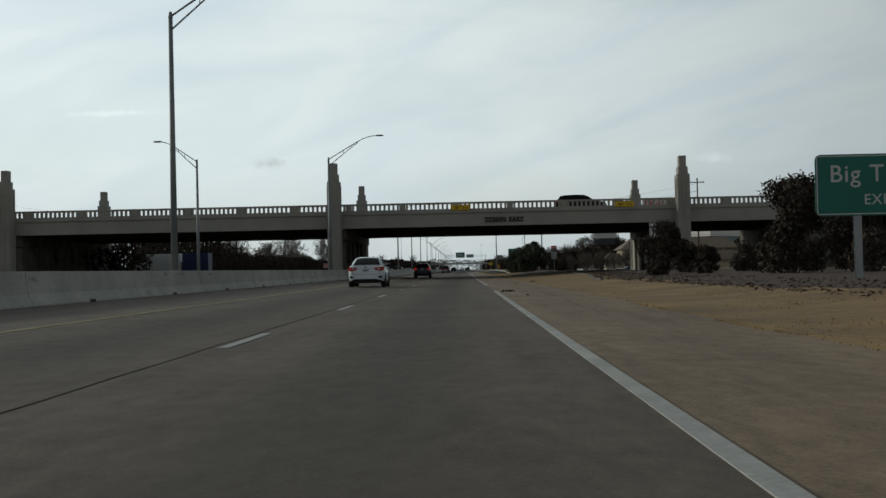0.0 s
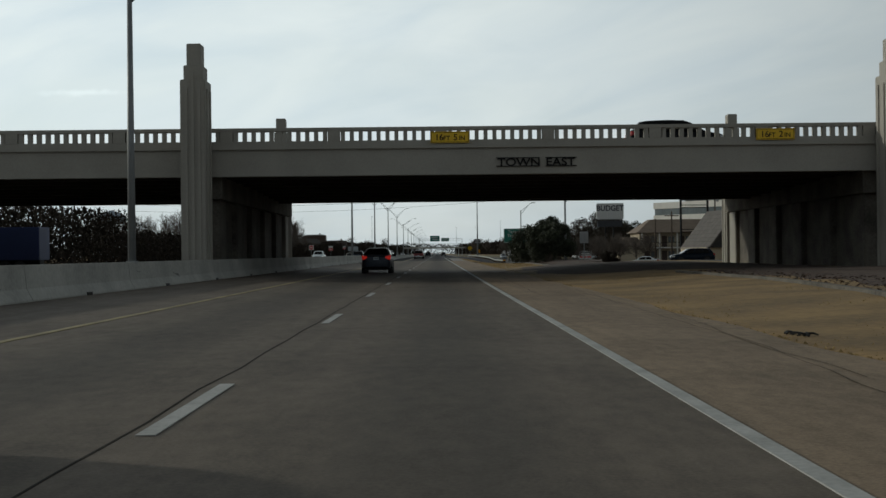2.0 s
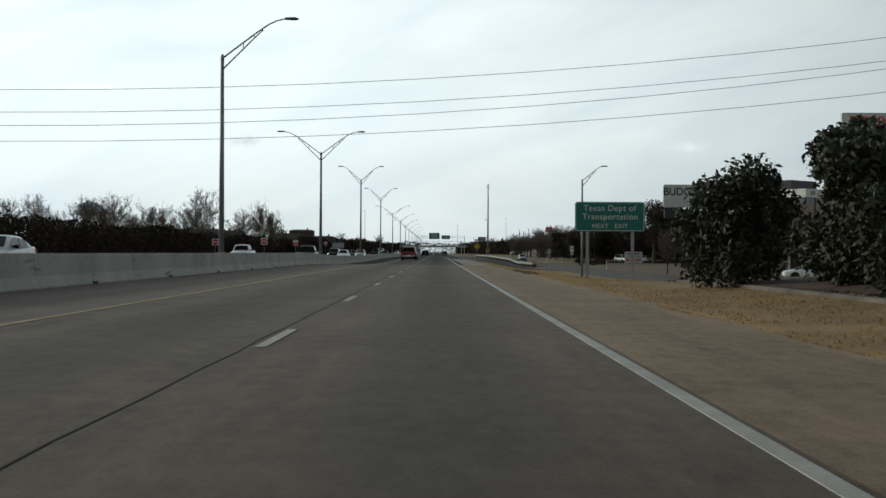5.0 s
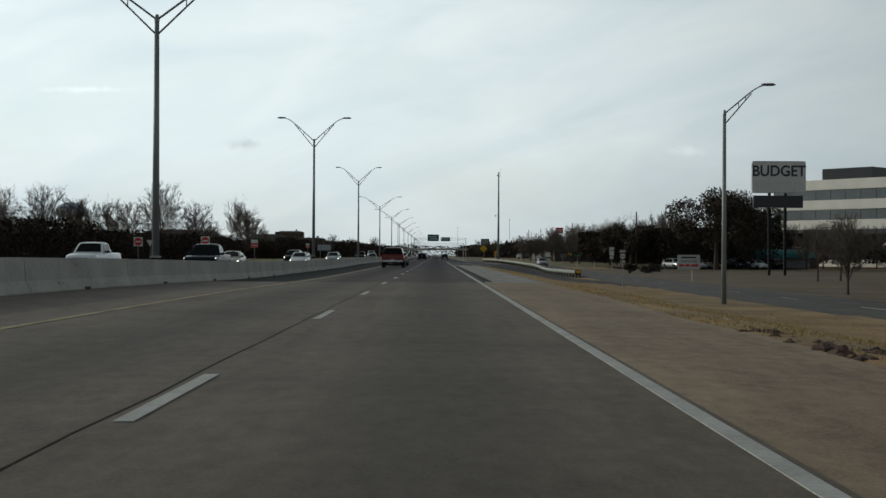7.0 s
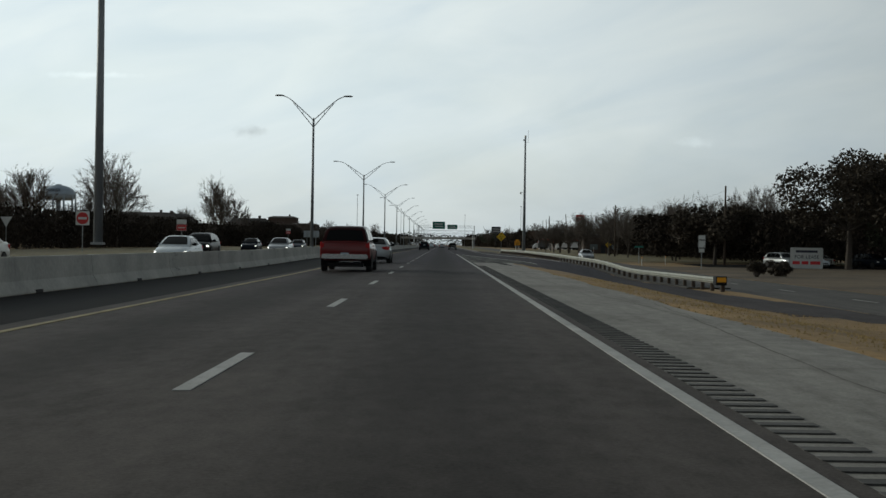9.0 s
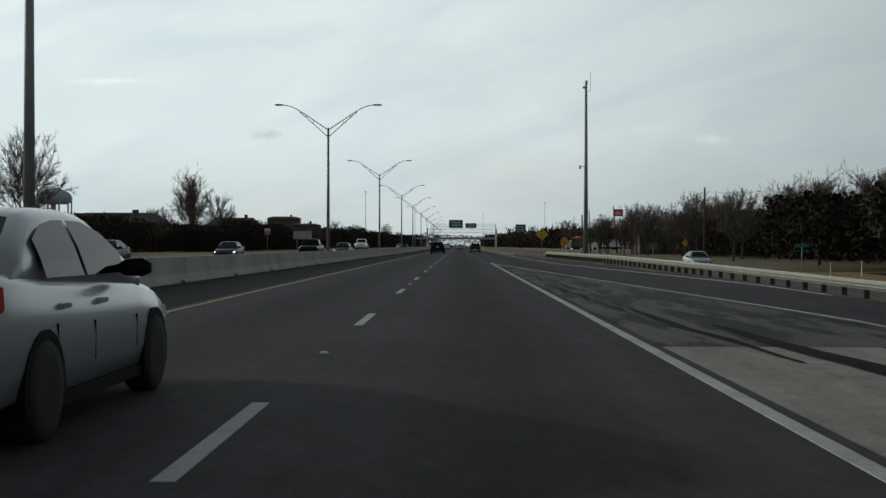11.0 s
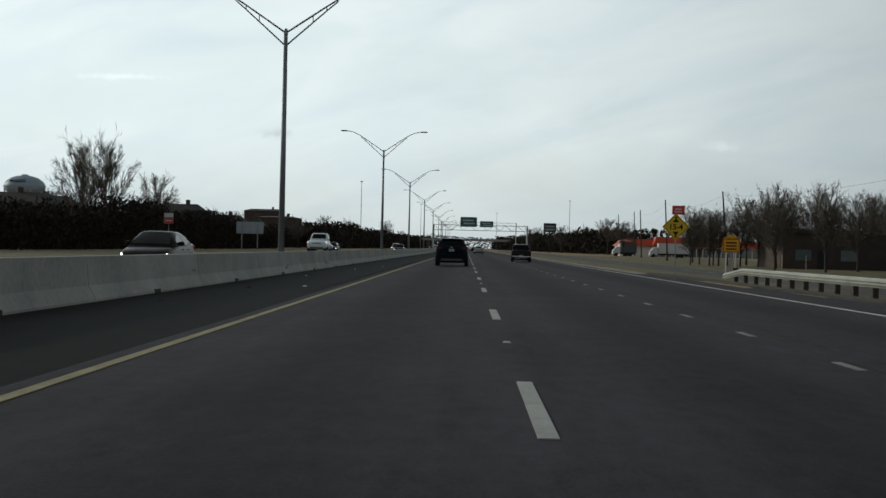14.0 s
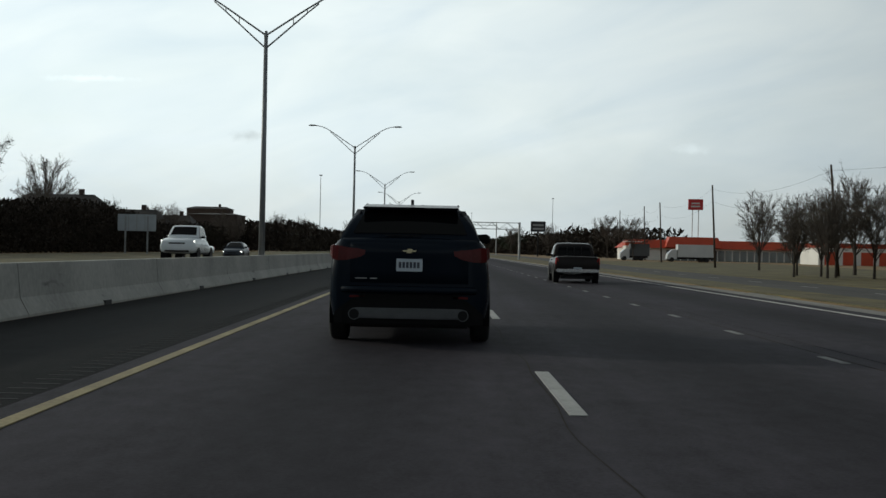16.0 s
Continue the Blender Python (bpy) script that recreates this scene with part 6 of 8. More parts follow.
part("tailgate", Mesh().loft([[(x, -d * g, z) for d, z in ((0.002, 1.215), (0.038, 1.135), (0.044, 1.10), (0.027, 1.02), (0.011, 0.90), (0.006, 0.74), (-0.04, 0.74), (-0.04, 1.215))] for x, g in ((-0.70, 0.05), (-0.50, 0.25), (-0.36, 1.0), (0.0, 1.05), (0.36, 1.0), (0.50, 0.25), (0.70, 0.05))]), P_DARK, t, smooth=True)
part("badge", Mesh().prism([(x, z - 0.045) for x, z in ((-0.085, 1.175), (-0.025, 1.175), (-0.025, 1.19), (0.035, 1.19), (0.03, 1.175), (0.085, 1.175), (0.07, 1.157), (0.025, 1.157), (0.025, 1.142), (-0.035, 1.142), (-0.03, 1.157), (-0.07, 1.157))], -0.058, 0.0), MT["gold"], t)
part("name_bar", Mesh().box(-0.64, -0.50, -0.018, 0.0, 0.785, 0.797), MT["sign_back"], t)
part("name_bar", Mesh().box(-0.46, -0.38, -0.018, 0.0, 0.785, 0.797), MT["sign_back"], t)
part("bumper_shelf", Mesh().loft([[(-0.80 * q, y, z), (-0.5 * q, y - 0.03, z), (0.5 * q, y - 0.03, z), (0.80 * q, y, z), (0.80 * q, 0.1, z), (-0.80 * q, 0.1, z)] for q, y, z in ((0.98, -0.02, 0.62), (1.0, -0.05, 0.645), (1.0, -0.05, 0.68), (0.97, -0.01, 0.705))]), P_DARK, t, "painted bumper ledge", smooth=True)
for s in (-1, 1):
    part("side_glass_fin", Mesh().loft([[(s * (0.60 + 0.16 * u), 0.16 + 0.26 * (1 - u), 1.62 - 0.36 * u), (s * (0.66 + 0.18 * u), 0.24 + 0.26 * (1 - u), 1.62 - 0.36 * u), (s * (0.66 + 0.18 * u), 0.34 + 0.26 * (1 - u), 1.62 - 0.36 * u)] for u in (0.0, 0.5, 1.0)]), MT["glass"], t, "dark glass corner")
part("roof_fin", Mesh().prism([(0.95, 1.67), (1.25, 1.69), (1.02, 1.77)], -0.018, 0.018, "x"), P_BLACK, t)
part("rear_wiper", Mesh().box(-0.3, 0.12, 0.09, 0.115, 1.30, 1.312), MT["black"], t)
part("floor_pan", Mesh().box(-0.6, 0.6, 0.1, 1.5, 0.22, 0.4), MT["black"], t)
part("muffler", Mesh().tube([(-0.5, 0.35, 0.32), (0.5, 0.35, 0.32)], 0.1, 10), MT["steel"], t)

# old dark pickup in the merge lane
t = vehicle("pickup_truck", "old brown-grey pickup truck with chrome rear bumper", dict(TRUCK, L=5.0, W=1.74, tail_box=(0.86, 0.97, 0.84, 1.12), plate_z=0.56), P_BROWN, (2.35, 511.5, 0.0), turn=-2.0, rim="steel_rim")
part("chrome_bumper", Mesh().box(-0.82, 0.82, -0.13, 0.0, 0.50, 0.64), MT["chrome"], t, bevel=0.03)
part("cab_window_frame", Mesh().box(-0.62, 0.62, 1.80, 1.83, 1.62, 1.66).box(-0.62, 0.62, 1.80, 1.83, 1.26, 1.30).box(-0.03, 0.03, 1.80, 1.83, 1.26, 1.66).box(-0.3, -0.27, 1.80, 1.83, 1.26, 1.66).box(0.27, 0.3, 1.80, 1.83, 1.26, 1.66), MT["black"], t)
t.scale = (0.97, 1.0, 0.84)

# SUV crossing the overpass
vehicle("sport_utility_vehicle", "dark SUV driving over the overpass", SUV, P_BLACK, (9.6, 116.5, 6.02), turn=-90)
# dark SUV by the inn
vehicle("sport_utility_vehicle", "dark navy SUV on the frontage road", SUV, P_DARK, (30.6, 190, ground_z(28, 190) + 0.01), turn=90)

# oncoming traffic
LORRY = dict(TRUCK, L=6.6, W=2.2, r=0.46, zbelt=1.56, body=[(y, a + 0.18, b + (0.40 if y > 2.0 else -0.10), w) for y, a, b, w in TRUCK["body"]], roof=[(y, z + 0.52) for y, z in TRUCK["roof"]], hb=0.96, hr=0.80)
for x, y, spec, paint, nm, lb in (
        (-16.5, 180, SEDAN, P_WHITE, "car", "white saloon on the opposite carriageway"),
        (-20.4, 262, TRUCK, P_WHITE, "pickup_truck", "white pickup truck on the opposite carriageway"),
        (-13.6, 262, TRUCK, P_DARK, "pickup_truck", "dark pickup truck on the opposite carriageway"),
        (-17.2, 293, SEDAN, P_TAN, "car", "pale saloon on the opposite carriageway"),
        (-13.6, 312, SEDAN, P_WHITE, "car", "white saloon on the opposite carriageway"),
        (-16.8, 334, SUV, P_BLACK, "sport_utility_vehicle", "black SUV on the opposite carriageway"),
        (-13.6, 352, SEDAN, P_SILVER, "car", "silver saloon on the opposite carriageway"),
        (-20.6, 381, SEDAN, P_DARK, "car", "dark saloon on the opposite carriageway"),
        (-18.8, 409, SEDAN, P_GREY, "car", "grey saloon on the opposite carriageway"),
        (-14.9, 431, TRUCK, P_BLACK, "pickup_truck", "black pickup truck on the opposite carriageway"),
        (-13.4, 449, SEDAN, P_BROWN, "car", "dark brown saloon on the opposite carriageway"),
        (-18.5, 539, LORRY, P_WHITE, "pickup_truck", "tall white flatbed truck on the opposite carriageway"),
        (-20.6, 571, SEDAN, P_GREY, "car", "grey saloon on the opposite carriageway"),
        (-13.6, 612, SEDAN, P_BLACK, "car", "black saloon on the opposite carriageway"),
        (-17.4, 668, SUV, P_SILVER, "sport_utility_vehicle", "silver SUV on the opposite carriageway")):
    vehicle(nm, lb + " with lit headlamps", spec, paint, (x, y + spec["L"], road_z(x, y)), turn=180, lit=True, group="oncoming traffic")

# far traffic ahead
for x, y, spec, paint, nm in ((0.1, 640, SEDAN, P_SILVER, "car"), (-3.7, 690, SUV, P_WHITE, "sport_utility_vehicle"), (0.1, 760, SEDAN, P_BLACK, "car"), (-3.7, 820, SEDAN, P_RED, "car")):
    vehicle(nm, "distant vehicle driving ahead on the motorway", spec, paint, (x, y, road_z(x, y)), group="traffic ahead")

# parked cars
for k, (x, y, spec, paint, nm, tr) in enumerate(((38, 392, SUV, P_SILVER, "sport_utility_vehicle", 200), (41.5, 392, SEDAN, P_WHITE, "car", 200), (45, 392, SEDAN, P_TAN, "car", 20), (48.5, 393, SUV, P_DARK, "sport_utility_vehicle", 200), (52, 394, SEDAN, P_WHITE, "car", 200), (56, 396, SUV, P_BLACK, "sport_utility_vehicle", 190), (33, 236, SEDAN, P_WHITE, "car", 80), (19.6, 418, SEDAN, P_SILVER, "car", 180))):
    vehicle(nm, "parked car beside the frontage road", spec, paint, (x, y, ground_z(x, y) + 0.02), turn=tr, group="parked cars")


# ---- trees and shrubs ----
def quick(name, v, f, material):
    me = bpy.data.meshes.new(name)
    me.from_pydata(v, [], f)
    me.materials.append(material)
    return me


def leaf_cloud(name, centres, radii, count, size, material, seed, flat=0.75, shell=0.45):
    """Many small leaf faces spread over clumps, with gaps between the clumps."""
    rg = np.random.RandomState(seed)
    c, r = np.array(centres, float), np.array(radii, float)
    pick = rg.choice(len(c), count, p=r ** 2 / np.sum(r ** 2))
    d = rg.normal(size=(count, 3))
    d /= np.linalg.norm(d, axis=1)[:, None]
    rad = r[pick] * (shell + (1 - shell) * rg.rand(count) ** 0.5) * (0.82 + 0.36 * rg.rand(count))
    p = c[pick] + d * rad[:, None] * np.array((1, 1, flat))
    a = rg.normal(size=(count, 3))
    a /= np.linalg.norm(a, axis=1)[:, None]
    b = np.cross(a, rg.normal(size=(count, 3)))
    b /= np.linalg.norm(b, axis=1)[:, None]
    s = size * (0.55 + 0.9 * rg.rand(count))[:, None]
    v = np.stack([p - a * s, p - b * s * 0.45, p + a * s, p + b * s * 0.45], 1).reshape(-1, 3)
    f = [(4 * i, 4 * i + 1, 4 * i + 2, 4 * i + 3) for i in range(count)]
    return quick(name, v.tolist(), f, material)


def bare_tree(seed, h, wide=0.36, low=0.24):
    """A leafless tree: trunk and limbs in one mesh, a rounded crown of fine twigs in another."""
    rg = random.Random(seed)
    trunk, twig = Mesh(), Mesh()

    def bend(p, d, ln, wild):
        e = (d + Vector((rg.uniform(-1, 1), rg.uniform(-1, 1), rg.uniform(-0.6, 0.9))) * wild).normalized()
        mid = p + (d * 0.6 + e * 0.4).normalized() * ln * 0.5
        return [p, mid, mid + e * ln * 0.5]

    def turned(d, lo, hi):
        side = d.cross(Vector((rg.uniform(-1, 1), rg.uniform(-1, 1), rg.uniform(-1, 1)))).normalized()
        a = rg.uniform(lo, hi)
        return (d * math.cos(a) + side * math.sin(a) + Vector((0, 0, 0.14))).normalized()

    def on(pts, u):
        return pts[0].lerp(pts[1], u * 2) if u < 0.5 else pts[1].lerp(pts[2], u * 2 - 1)

    def blade(p, e, w):
        side = e.cross(Vector((rg.uniform(-1, 1), rg.uniform(-1, 1), rg.uniform(-1, 1)))).normalized() * w
        twig.add([p - side, p + side, p + e], [(0, 1, 2)])

    stem = [Vector((0, 0, -0.2)), Vector((rg.uniform(-0.02, 0.02) * h, 0, h * 0.28)), Vector((rg.uniform(-0.04, 0.04) * h, rg.uniform(-0.04, 0.04) * h, h * 0.70))]
    trunk.tube(stem, h * 0.020, 8, h * 0.004)
    mid = Vector((0, 0, h * 0.58))
    for i in range(15):
        a = 2.4 * i + rg.uniform(-0.4, 0.4)
        el = -0.25 + 1.75 * (i + rg.random()) / 15
        goal = mid + Vector((math.cos(a) * math.cos(el) * wide * h, math.sin(a) * math.cos(el) * wide * h, math.sin(el) * 0.40 * h)) * rg.uniform(0.74, 0.95)
        start = on(stem, min(0.98, (low + 0.40 * rg.random() * (0.5 + 0.5 * max(0, el))) / 0.74))
        d = goal - start
        ln = d.length
        knee = start + d * 0.5 + Vector((rg.uniform(-0.07, 0.07), rg.uniform(-0.07, 0.07), -0.03)) * ln + Vector((-d.x, -d.y, 0)) * 0.10
        limb = [start, knee, goal]
        trunk.tube(limb, h * 0.0065, 5, h * 0.0016)
        for j in range(10):
            u = 0.25 + 0.75 * (j + rg.random()) / 10
            b2 = bend(on(limb, min(1, u)), turned((limb[2] - limb[1]).normalized(), 0.3, 0.8), ln * rg.uniform(0.24, 0.42) * (1.15 - 0.45 * u), 0.25)
            twig.tube(b2, h * 0.0022, 3, h * 0.0012)
            l2 = (b2[2] - b2[0]).length
            for k in range(7):
                p = on(b2, 0.15 + 0.85 * rg.random())
                e = turned((b2[2] - b2[1]).normalized(), 0.25, 0.8) * l2 * rg.uniform(0.35, 0.7)
                blade(p, e, h * 0.0020)
                for q in range(6):
                    f2 = turned(e.normalized(), 0.3, 0.85) * e.length * rg.uniform(0.4, 0.8)
                    blade(p + e * (0.2 + 0.75 * rg.random()), f2, h * 0.0018)
    return quick("trunk", trunk.v, trunk.f, MT["bark"]), quick("crown", twig.v, twig.f, MT["twig"])


def plant_bare(meshes, x, y, s, turn, label="bare winter tree with a fine twiggy crown", sx=1.0):
    t = thing("tree", label, "tree", (x, y, ground_z(x, y) - 0.1), turn, group="winter trees")
    t.scale = (s * sx, s * sx, s)
    part("trunk", meshes[0], None, t)
    part("crown", meshes[1], None, t)
    return t


bare = [bare_tree(11, 10.0, 0.36), bare_tree(23, 10.0, 0.42, 0.2), bare_tree(37, 10.0, 0.29, 0.2), bare_tree(51, 10.0, 0.46, 0.26)]
for x, y, s, v in (
        # across the opposite carriageway
        (-75, 470, 1.3, 0), (-83, 450, 1.45, 1), (-100, 420, 1.3, 3), (-66, 480, 0.9, 2), (-92, 505, 1.2, 0),
        (-84, 645, 1.1, 3), (-66, 660, 1.0, 1), (-58, 668, 0.85, 3), (-52, 690, 0.8, 1), (-61, 715, 0.9, 3), (-47.5, 735, 0.75, 0), (-55, 760, 0.9, 1), (-92, 690, 1.2, 1),
        (-44, 840, 1.0, 0), (-60, 900, 1.2, 1), (-40, 980, 1.2, 2), (-62, 300, 0.9, 1), (-57, 345, 0.85, 0), (-70, 350, 1.0, 2),
        # along the frontage road
        (35.5, 566, 0.80, 2), (38.5, 569, 0.88, 0), (42.5, 566, 0.9, 1), (46.5, 570, 0.86, 0), (51, 566, 0.92, 1), (35.2, 610, 0.86, 2), (56, 560, 0.9, 0), (61, 566, 0.85, 2), (40, 540, 0.8, 1), (47, 533, 0.95, 0),
        (33, 528, 0.82, 2), (37, 518, 0.78, 0), (29.8, 535, 0.62, 2), (34, 430, 0.8, 0), (30.8, 452, 0.75, 1), (40.5, 508, 0.9, 3), (46, 492, 0.95, 0), (33, 490, 0.85, 1), (36, 500, 0.92, 2), (42, 440, 0.95, 0), (47, 425, 1.0, 2), (35, 555, 0.95, 1), (39, 588, 1.0, 0), (44, 585, 1.0, 2), (50, 545, 1.05, 1), (55, 580, 1.05, 0), (31.5, 575, 0.7, 2), (58, 540, 1.1, 3), (62, 395, 0.7, 0), (67, 402, 0.75, 1), (72, 398, 0.7, 0), (77, 404, 0.75, 3), (83, 400, 0.7, 1), (58, 408, 0.75, 2), (88, 398, 0.75, 0), (64, 412, 0.8, 3), (25, 246, 0.46, 1), (28, 249, 0.48, 0), (31, 245, 0.46, 3), (26.5, 255, 0.5, 0), (30, 257, 0.5, 1), (34, 250, 0.5, 3), (23.8, 262, 0.44, 2), (27.3, 569, 0.60, 2), (29.2, 566, 0.68, 2), (31.2, 570, 0.74, 0), (33.4, 567, 0.7, 1), (30.2, 578, 0.7, 2), (-80, 415, 1.25, 1), (-66, 418, 1.15, 0), (-59, 425, 1.1, 3), (-44.5, 418, 1.0, 1),
        (36, 470, 0.85, 1), (40, 462, 0.95, 0), (44, 478, 0.9, 1), (37, 440, 0.9, 0), (49, 455, 1.0, 1), (54, 470, 1.0, 0), (33.5, 425, 0.78, 3), (42, 415, 0.95, 1), (59, 490, 0.9, 2),
        (38, 720, 0.9, 3), (41, 780, 1.1, 3), (33, 860, 1.0, 0), (47, 905, 1.0, 1), (54, 840, 0.9, 2), (28, 980, 1.1, 0), (36, 1050, 1.2, 1),
        (34, 300, 0.5, 3), (37, 303, 0.55, 1), (41, 300, 0.5, 3), (44, 296, 0.55, 1), (47, 305, 0.5, 3), (52, 300, 0.6, 0), (30, 255, 0.45, 3)):
    plant_bare(bare[v], x, y, s, (x * 37 + y * 11) % 360)
# the tall trees that stand out against the sky
for x, y, s, v, sx in ((-74.6, 651, 2.1, 0, 0.74), (-74.0, 687, 1.65, 3, 0.85), (-73.5, 518, 1.9, 1, 0.86), (-63.0, 598, 1.65, 0, 0.8)):
    plant_bare(bare[v], x, y, s, (x * 37 + y * 11) % 360, "tall leafless tree with a dense rounded crown of fine twigs", sx)


# small trees that break the skyline of the thickets
rg = random.Random(77)
for k in range(48):
    y = 135 + 640 * (k + rg.random()) / 48
    x = (-43 - 0.02 * y if y < 455 else -50 - 0.01 * y) + rg.uniform(-6, 4)
    plant_bare(bare[k % 4], x, y, rg.uniform(0.42, 0.64), rg.uniform(0, 360), "small leafless tree rising out of the thicket", rg.uniform(0.9, 1.3))


def leafy_tree(x, y, h, w, seed, leaf, label, count=9000, size=0.2, clear=0.25, group="leafy trees"):
    t = thing("tree", label, "tree", (x, y, ground_z(x, y) - 0.1), group=group)
    rg = random.Random(seed)
    m = Mesh().tube([(0, 0, -0.1), (0.1, 0, h * clear), (0.05, 0.1, h * 0.6)], h * 0.035, 8, h * 0.015)
    cs, rs = [], []
    for k in range(16):
        a, u = rg.uniform(0, 6.28), rg.random()
        e = rg.uniform(clear + 0.12, 0.9)
        rad = w * 0.5 * math.sin(math.pi * min(0.97, max(0.08, (e - clear) / (1.02 - clear)))) ** 0.6 * (0.35 + 0.6 * u)
        c = (rad * math.cos(a), rad * math.sin(a), h * e)
        cs.append(c)
        rs.append(w * rg.uniform(0.12, 0.23))
        m.tube([(0.05, 0.05, h * (clear + 0.1)), (c[0] * 0.5, c[1] * 0.5, h * (clear + e) * 0.55), c], h * 0.012, 5, 0.02)
    part("trunk", m, MT["bark"], t, "trunk with spreading limbs")
    part("crown", leaf_cloud("crown", cs, rs, count, size, leaf, seed), None, t)
    return t


oak = "broad evergreen oak with a dense dark crown"
leafy_tree(43.8, 382, 12.4, 15.5, 1, MT["leaf_brown"], oak, 16000, 0.22)
leafy_tree(33.0, 398, 7.8, 9, 2, MT["leaf_brown"], oak, 9000, 0.22)
leafy_tree(52.0, 392, 10.5, 11, 3, MT["leaf"], oak, 9000, 0.22)
leafy_tree(57.0, 520, 9.0, 10, 8, MT["leaf"], oak, 7000, 0.26)
leafy_tree(57.0, 300, 7.0, 8, 9, MT["leaf_brown"], oak, 6000, 0.22)
leafy_tree(30.0, 1000, 9.0, 12, 10, MT["leaf"], oak, 5000, 0.35)


def shrub(x, y, h, w, seed, leaf, label, count=5000, size=0.13, deep=None, name="shrub"):
    t = thing(name, label, "shrub", (x, y, ground_z(x, y) - 0.05), group="verge shrubs")
    rg = random.Random(seed)
    m = Mesh()
    cs, rs = [], []
    d = w if deep is None else deep
    n = 18
    for k in range(n):
        a, e = rg.uniform(0, 6.28), rg.uniform(0.12, 0.86)
        taper = math.sin(math.pi * min(0.95, 0.28 + 0.62 * e))
        c = (0.5 * w * taper * math.cos(a) * rg.uniform(0.2, 0.85), 0.5 * d * taper * math.sin(a) * rg.uniform(0.2, 0.85), h * e)
        cs.append(c)
        rs.append(min(w, h) * rg.uniform(0.14, 0.24))
        m.tube([(0.1 * c[0], 0.1 * c[1], 0), (c[0] * 0.6, c[1] * 0.6, c[2] * 0.6), c], 0.03, 4, 0.01)
    part("woody_base", m, MT["bark"], t)
    part("crown", leaf_cloud("crown", cs, rs, count, size, leaf, seed, 0.9, 0.2), None, t)
    return t


dark_shrub = "dark green-brown evergreen shrub on the mulch bank"
shrub(10.9, 62, 2.95, 2.7, 1, MT["leaf_brown"], dark_shrub, 9000, 0.08)
shrub(14.2, 50, 4.3, 3.6, 2, MT["leaf_brown"], dark_shrub, 12000, 0.09)
shrub(16.8, 48, 4.6, 4.2, 3, MT["leaf_brown"], dark_shrub, 12000, 0.09)
shrub(19.5, 53, 4.0, 4.0, 4, MT["leaf_brown"], dark_shrub, 8000, 0.10)
for k, (x, y, h, w) in enumerate(((12.2, 57, 1.4, 1.3), (12.6, 64, 1.7, 1.4), (13.6, 71, 1.5, 1.4), (15.5, 60, 1.6, 1.5), (16.4, 68, 1.9, 1.8), (18.8, 63, 1.8, 1.8), (21.2, 66, 2.2, 2.0), (23.5, 60, 3.0, 2.8), (26.5, 70, 3.2, 3.4), (17.2, 41, 1.6, 1.6), (19.8, 38, 2.2, 2.2), (22.5, 44, 3.0, 3.0))):
    shrub(x, y, h, w, 20 + k, MT["leaf_brown"], "small dark shrub on the mulch bank", 3500, 0.07)
big = "large rounded evergreen bush beside the hard shoulder"
shrub(9.6, 161, 3.9, 5.0, 41, MT["leaf"], big, 22000, 0.09, deep=7.0)
shrub(10.3, 166, 4.3, 3.9, 42, MT["leaf"], big, 18000, 0.09, deep=7.0)
shrub(8.4, 171, 3.5, 3.6, 43, MT["leaf"], big, 12000, 0.09, deep=6.0)
shrub(12.0, 140.0, 1.1, 1.6, 44, MT["leaf_brown"], "low brown shrub on the mulch bank", 3000, 0.06)
for k, (x, y) in enumerate(((27.5, 350), (24.6, 346), (30.5, 362))):
    shrub(x, y, 1.3, 2.2, 50 + k, MT["leaf_brown"], "low clipped shrub near the car park", 2500, 0.08)


def thicket(name, ya, yb, x_of_y, depth, h_of_y, count, seed, label, size=0.42, material="hedge"):
    """A dense strip of far woodland as one mass of small faces and stems."""
    rg = np.random.RandomState(seed)
    y = ya + (yb - ya) * rg.rand(count)
    hs = np.array([h_of_y(q) for q in y])
    x = np.array([x_of_y(q) for q in y]) + depth * (rg.rand(count) - 0.5) * 2
    z = hs * rg.rand(count) ** 0.95
    p = np.stack([x, y, z - 0.3], 1)
    a = rg.normal(size=(count, 3)) * np.array((0.7, 0.7, 1.2))
    a /= np.linalg.norm(a, axis=1)[:, None]
    b = np.cross(a, rg.normal(size=(count, 3)))
    b /= np.linalg.norm(b, axis=1)[:, None]
    s = size * (0.5 + 1.1 * rg.rand(count))[:, None]
    v = np.stack([p - a * s, p - b * s * 0.4, p + a * s, p + b * s * 0.4], 1).reshape(-1, 3)
    f = [(4 * i, 4 * i + 1, 4 * i + 2, 4 * i + 3) for i in range(count)]
    ob = new(name, quick(name, v.tolist(), f, MT[material]))
    return tagged(ob, label, "woodland", kind="stuff")


def rough(y, base, amp, seed=0):
    return base + amp * (noise.noise((y * 0.035, seed, 0)) + 0.6 * noise.noise((y * 0.13, seed, 5)) + 0.35 * noise.noise((y * 0.5, seed, 9)))


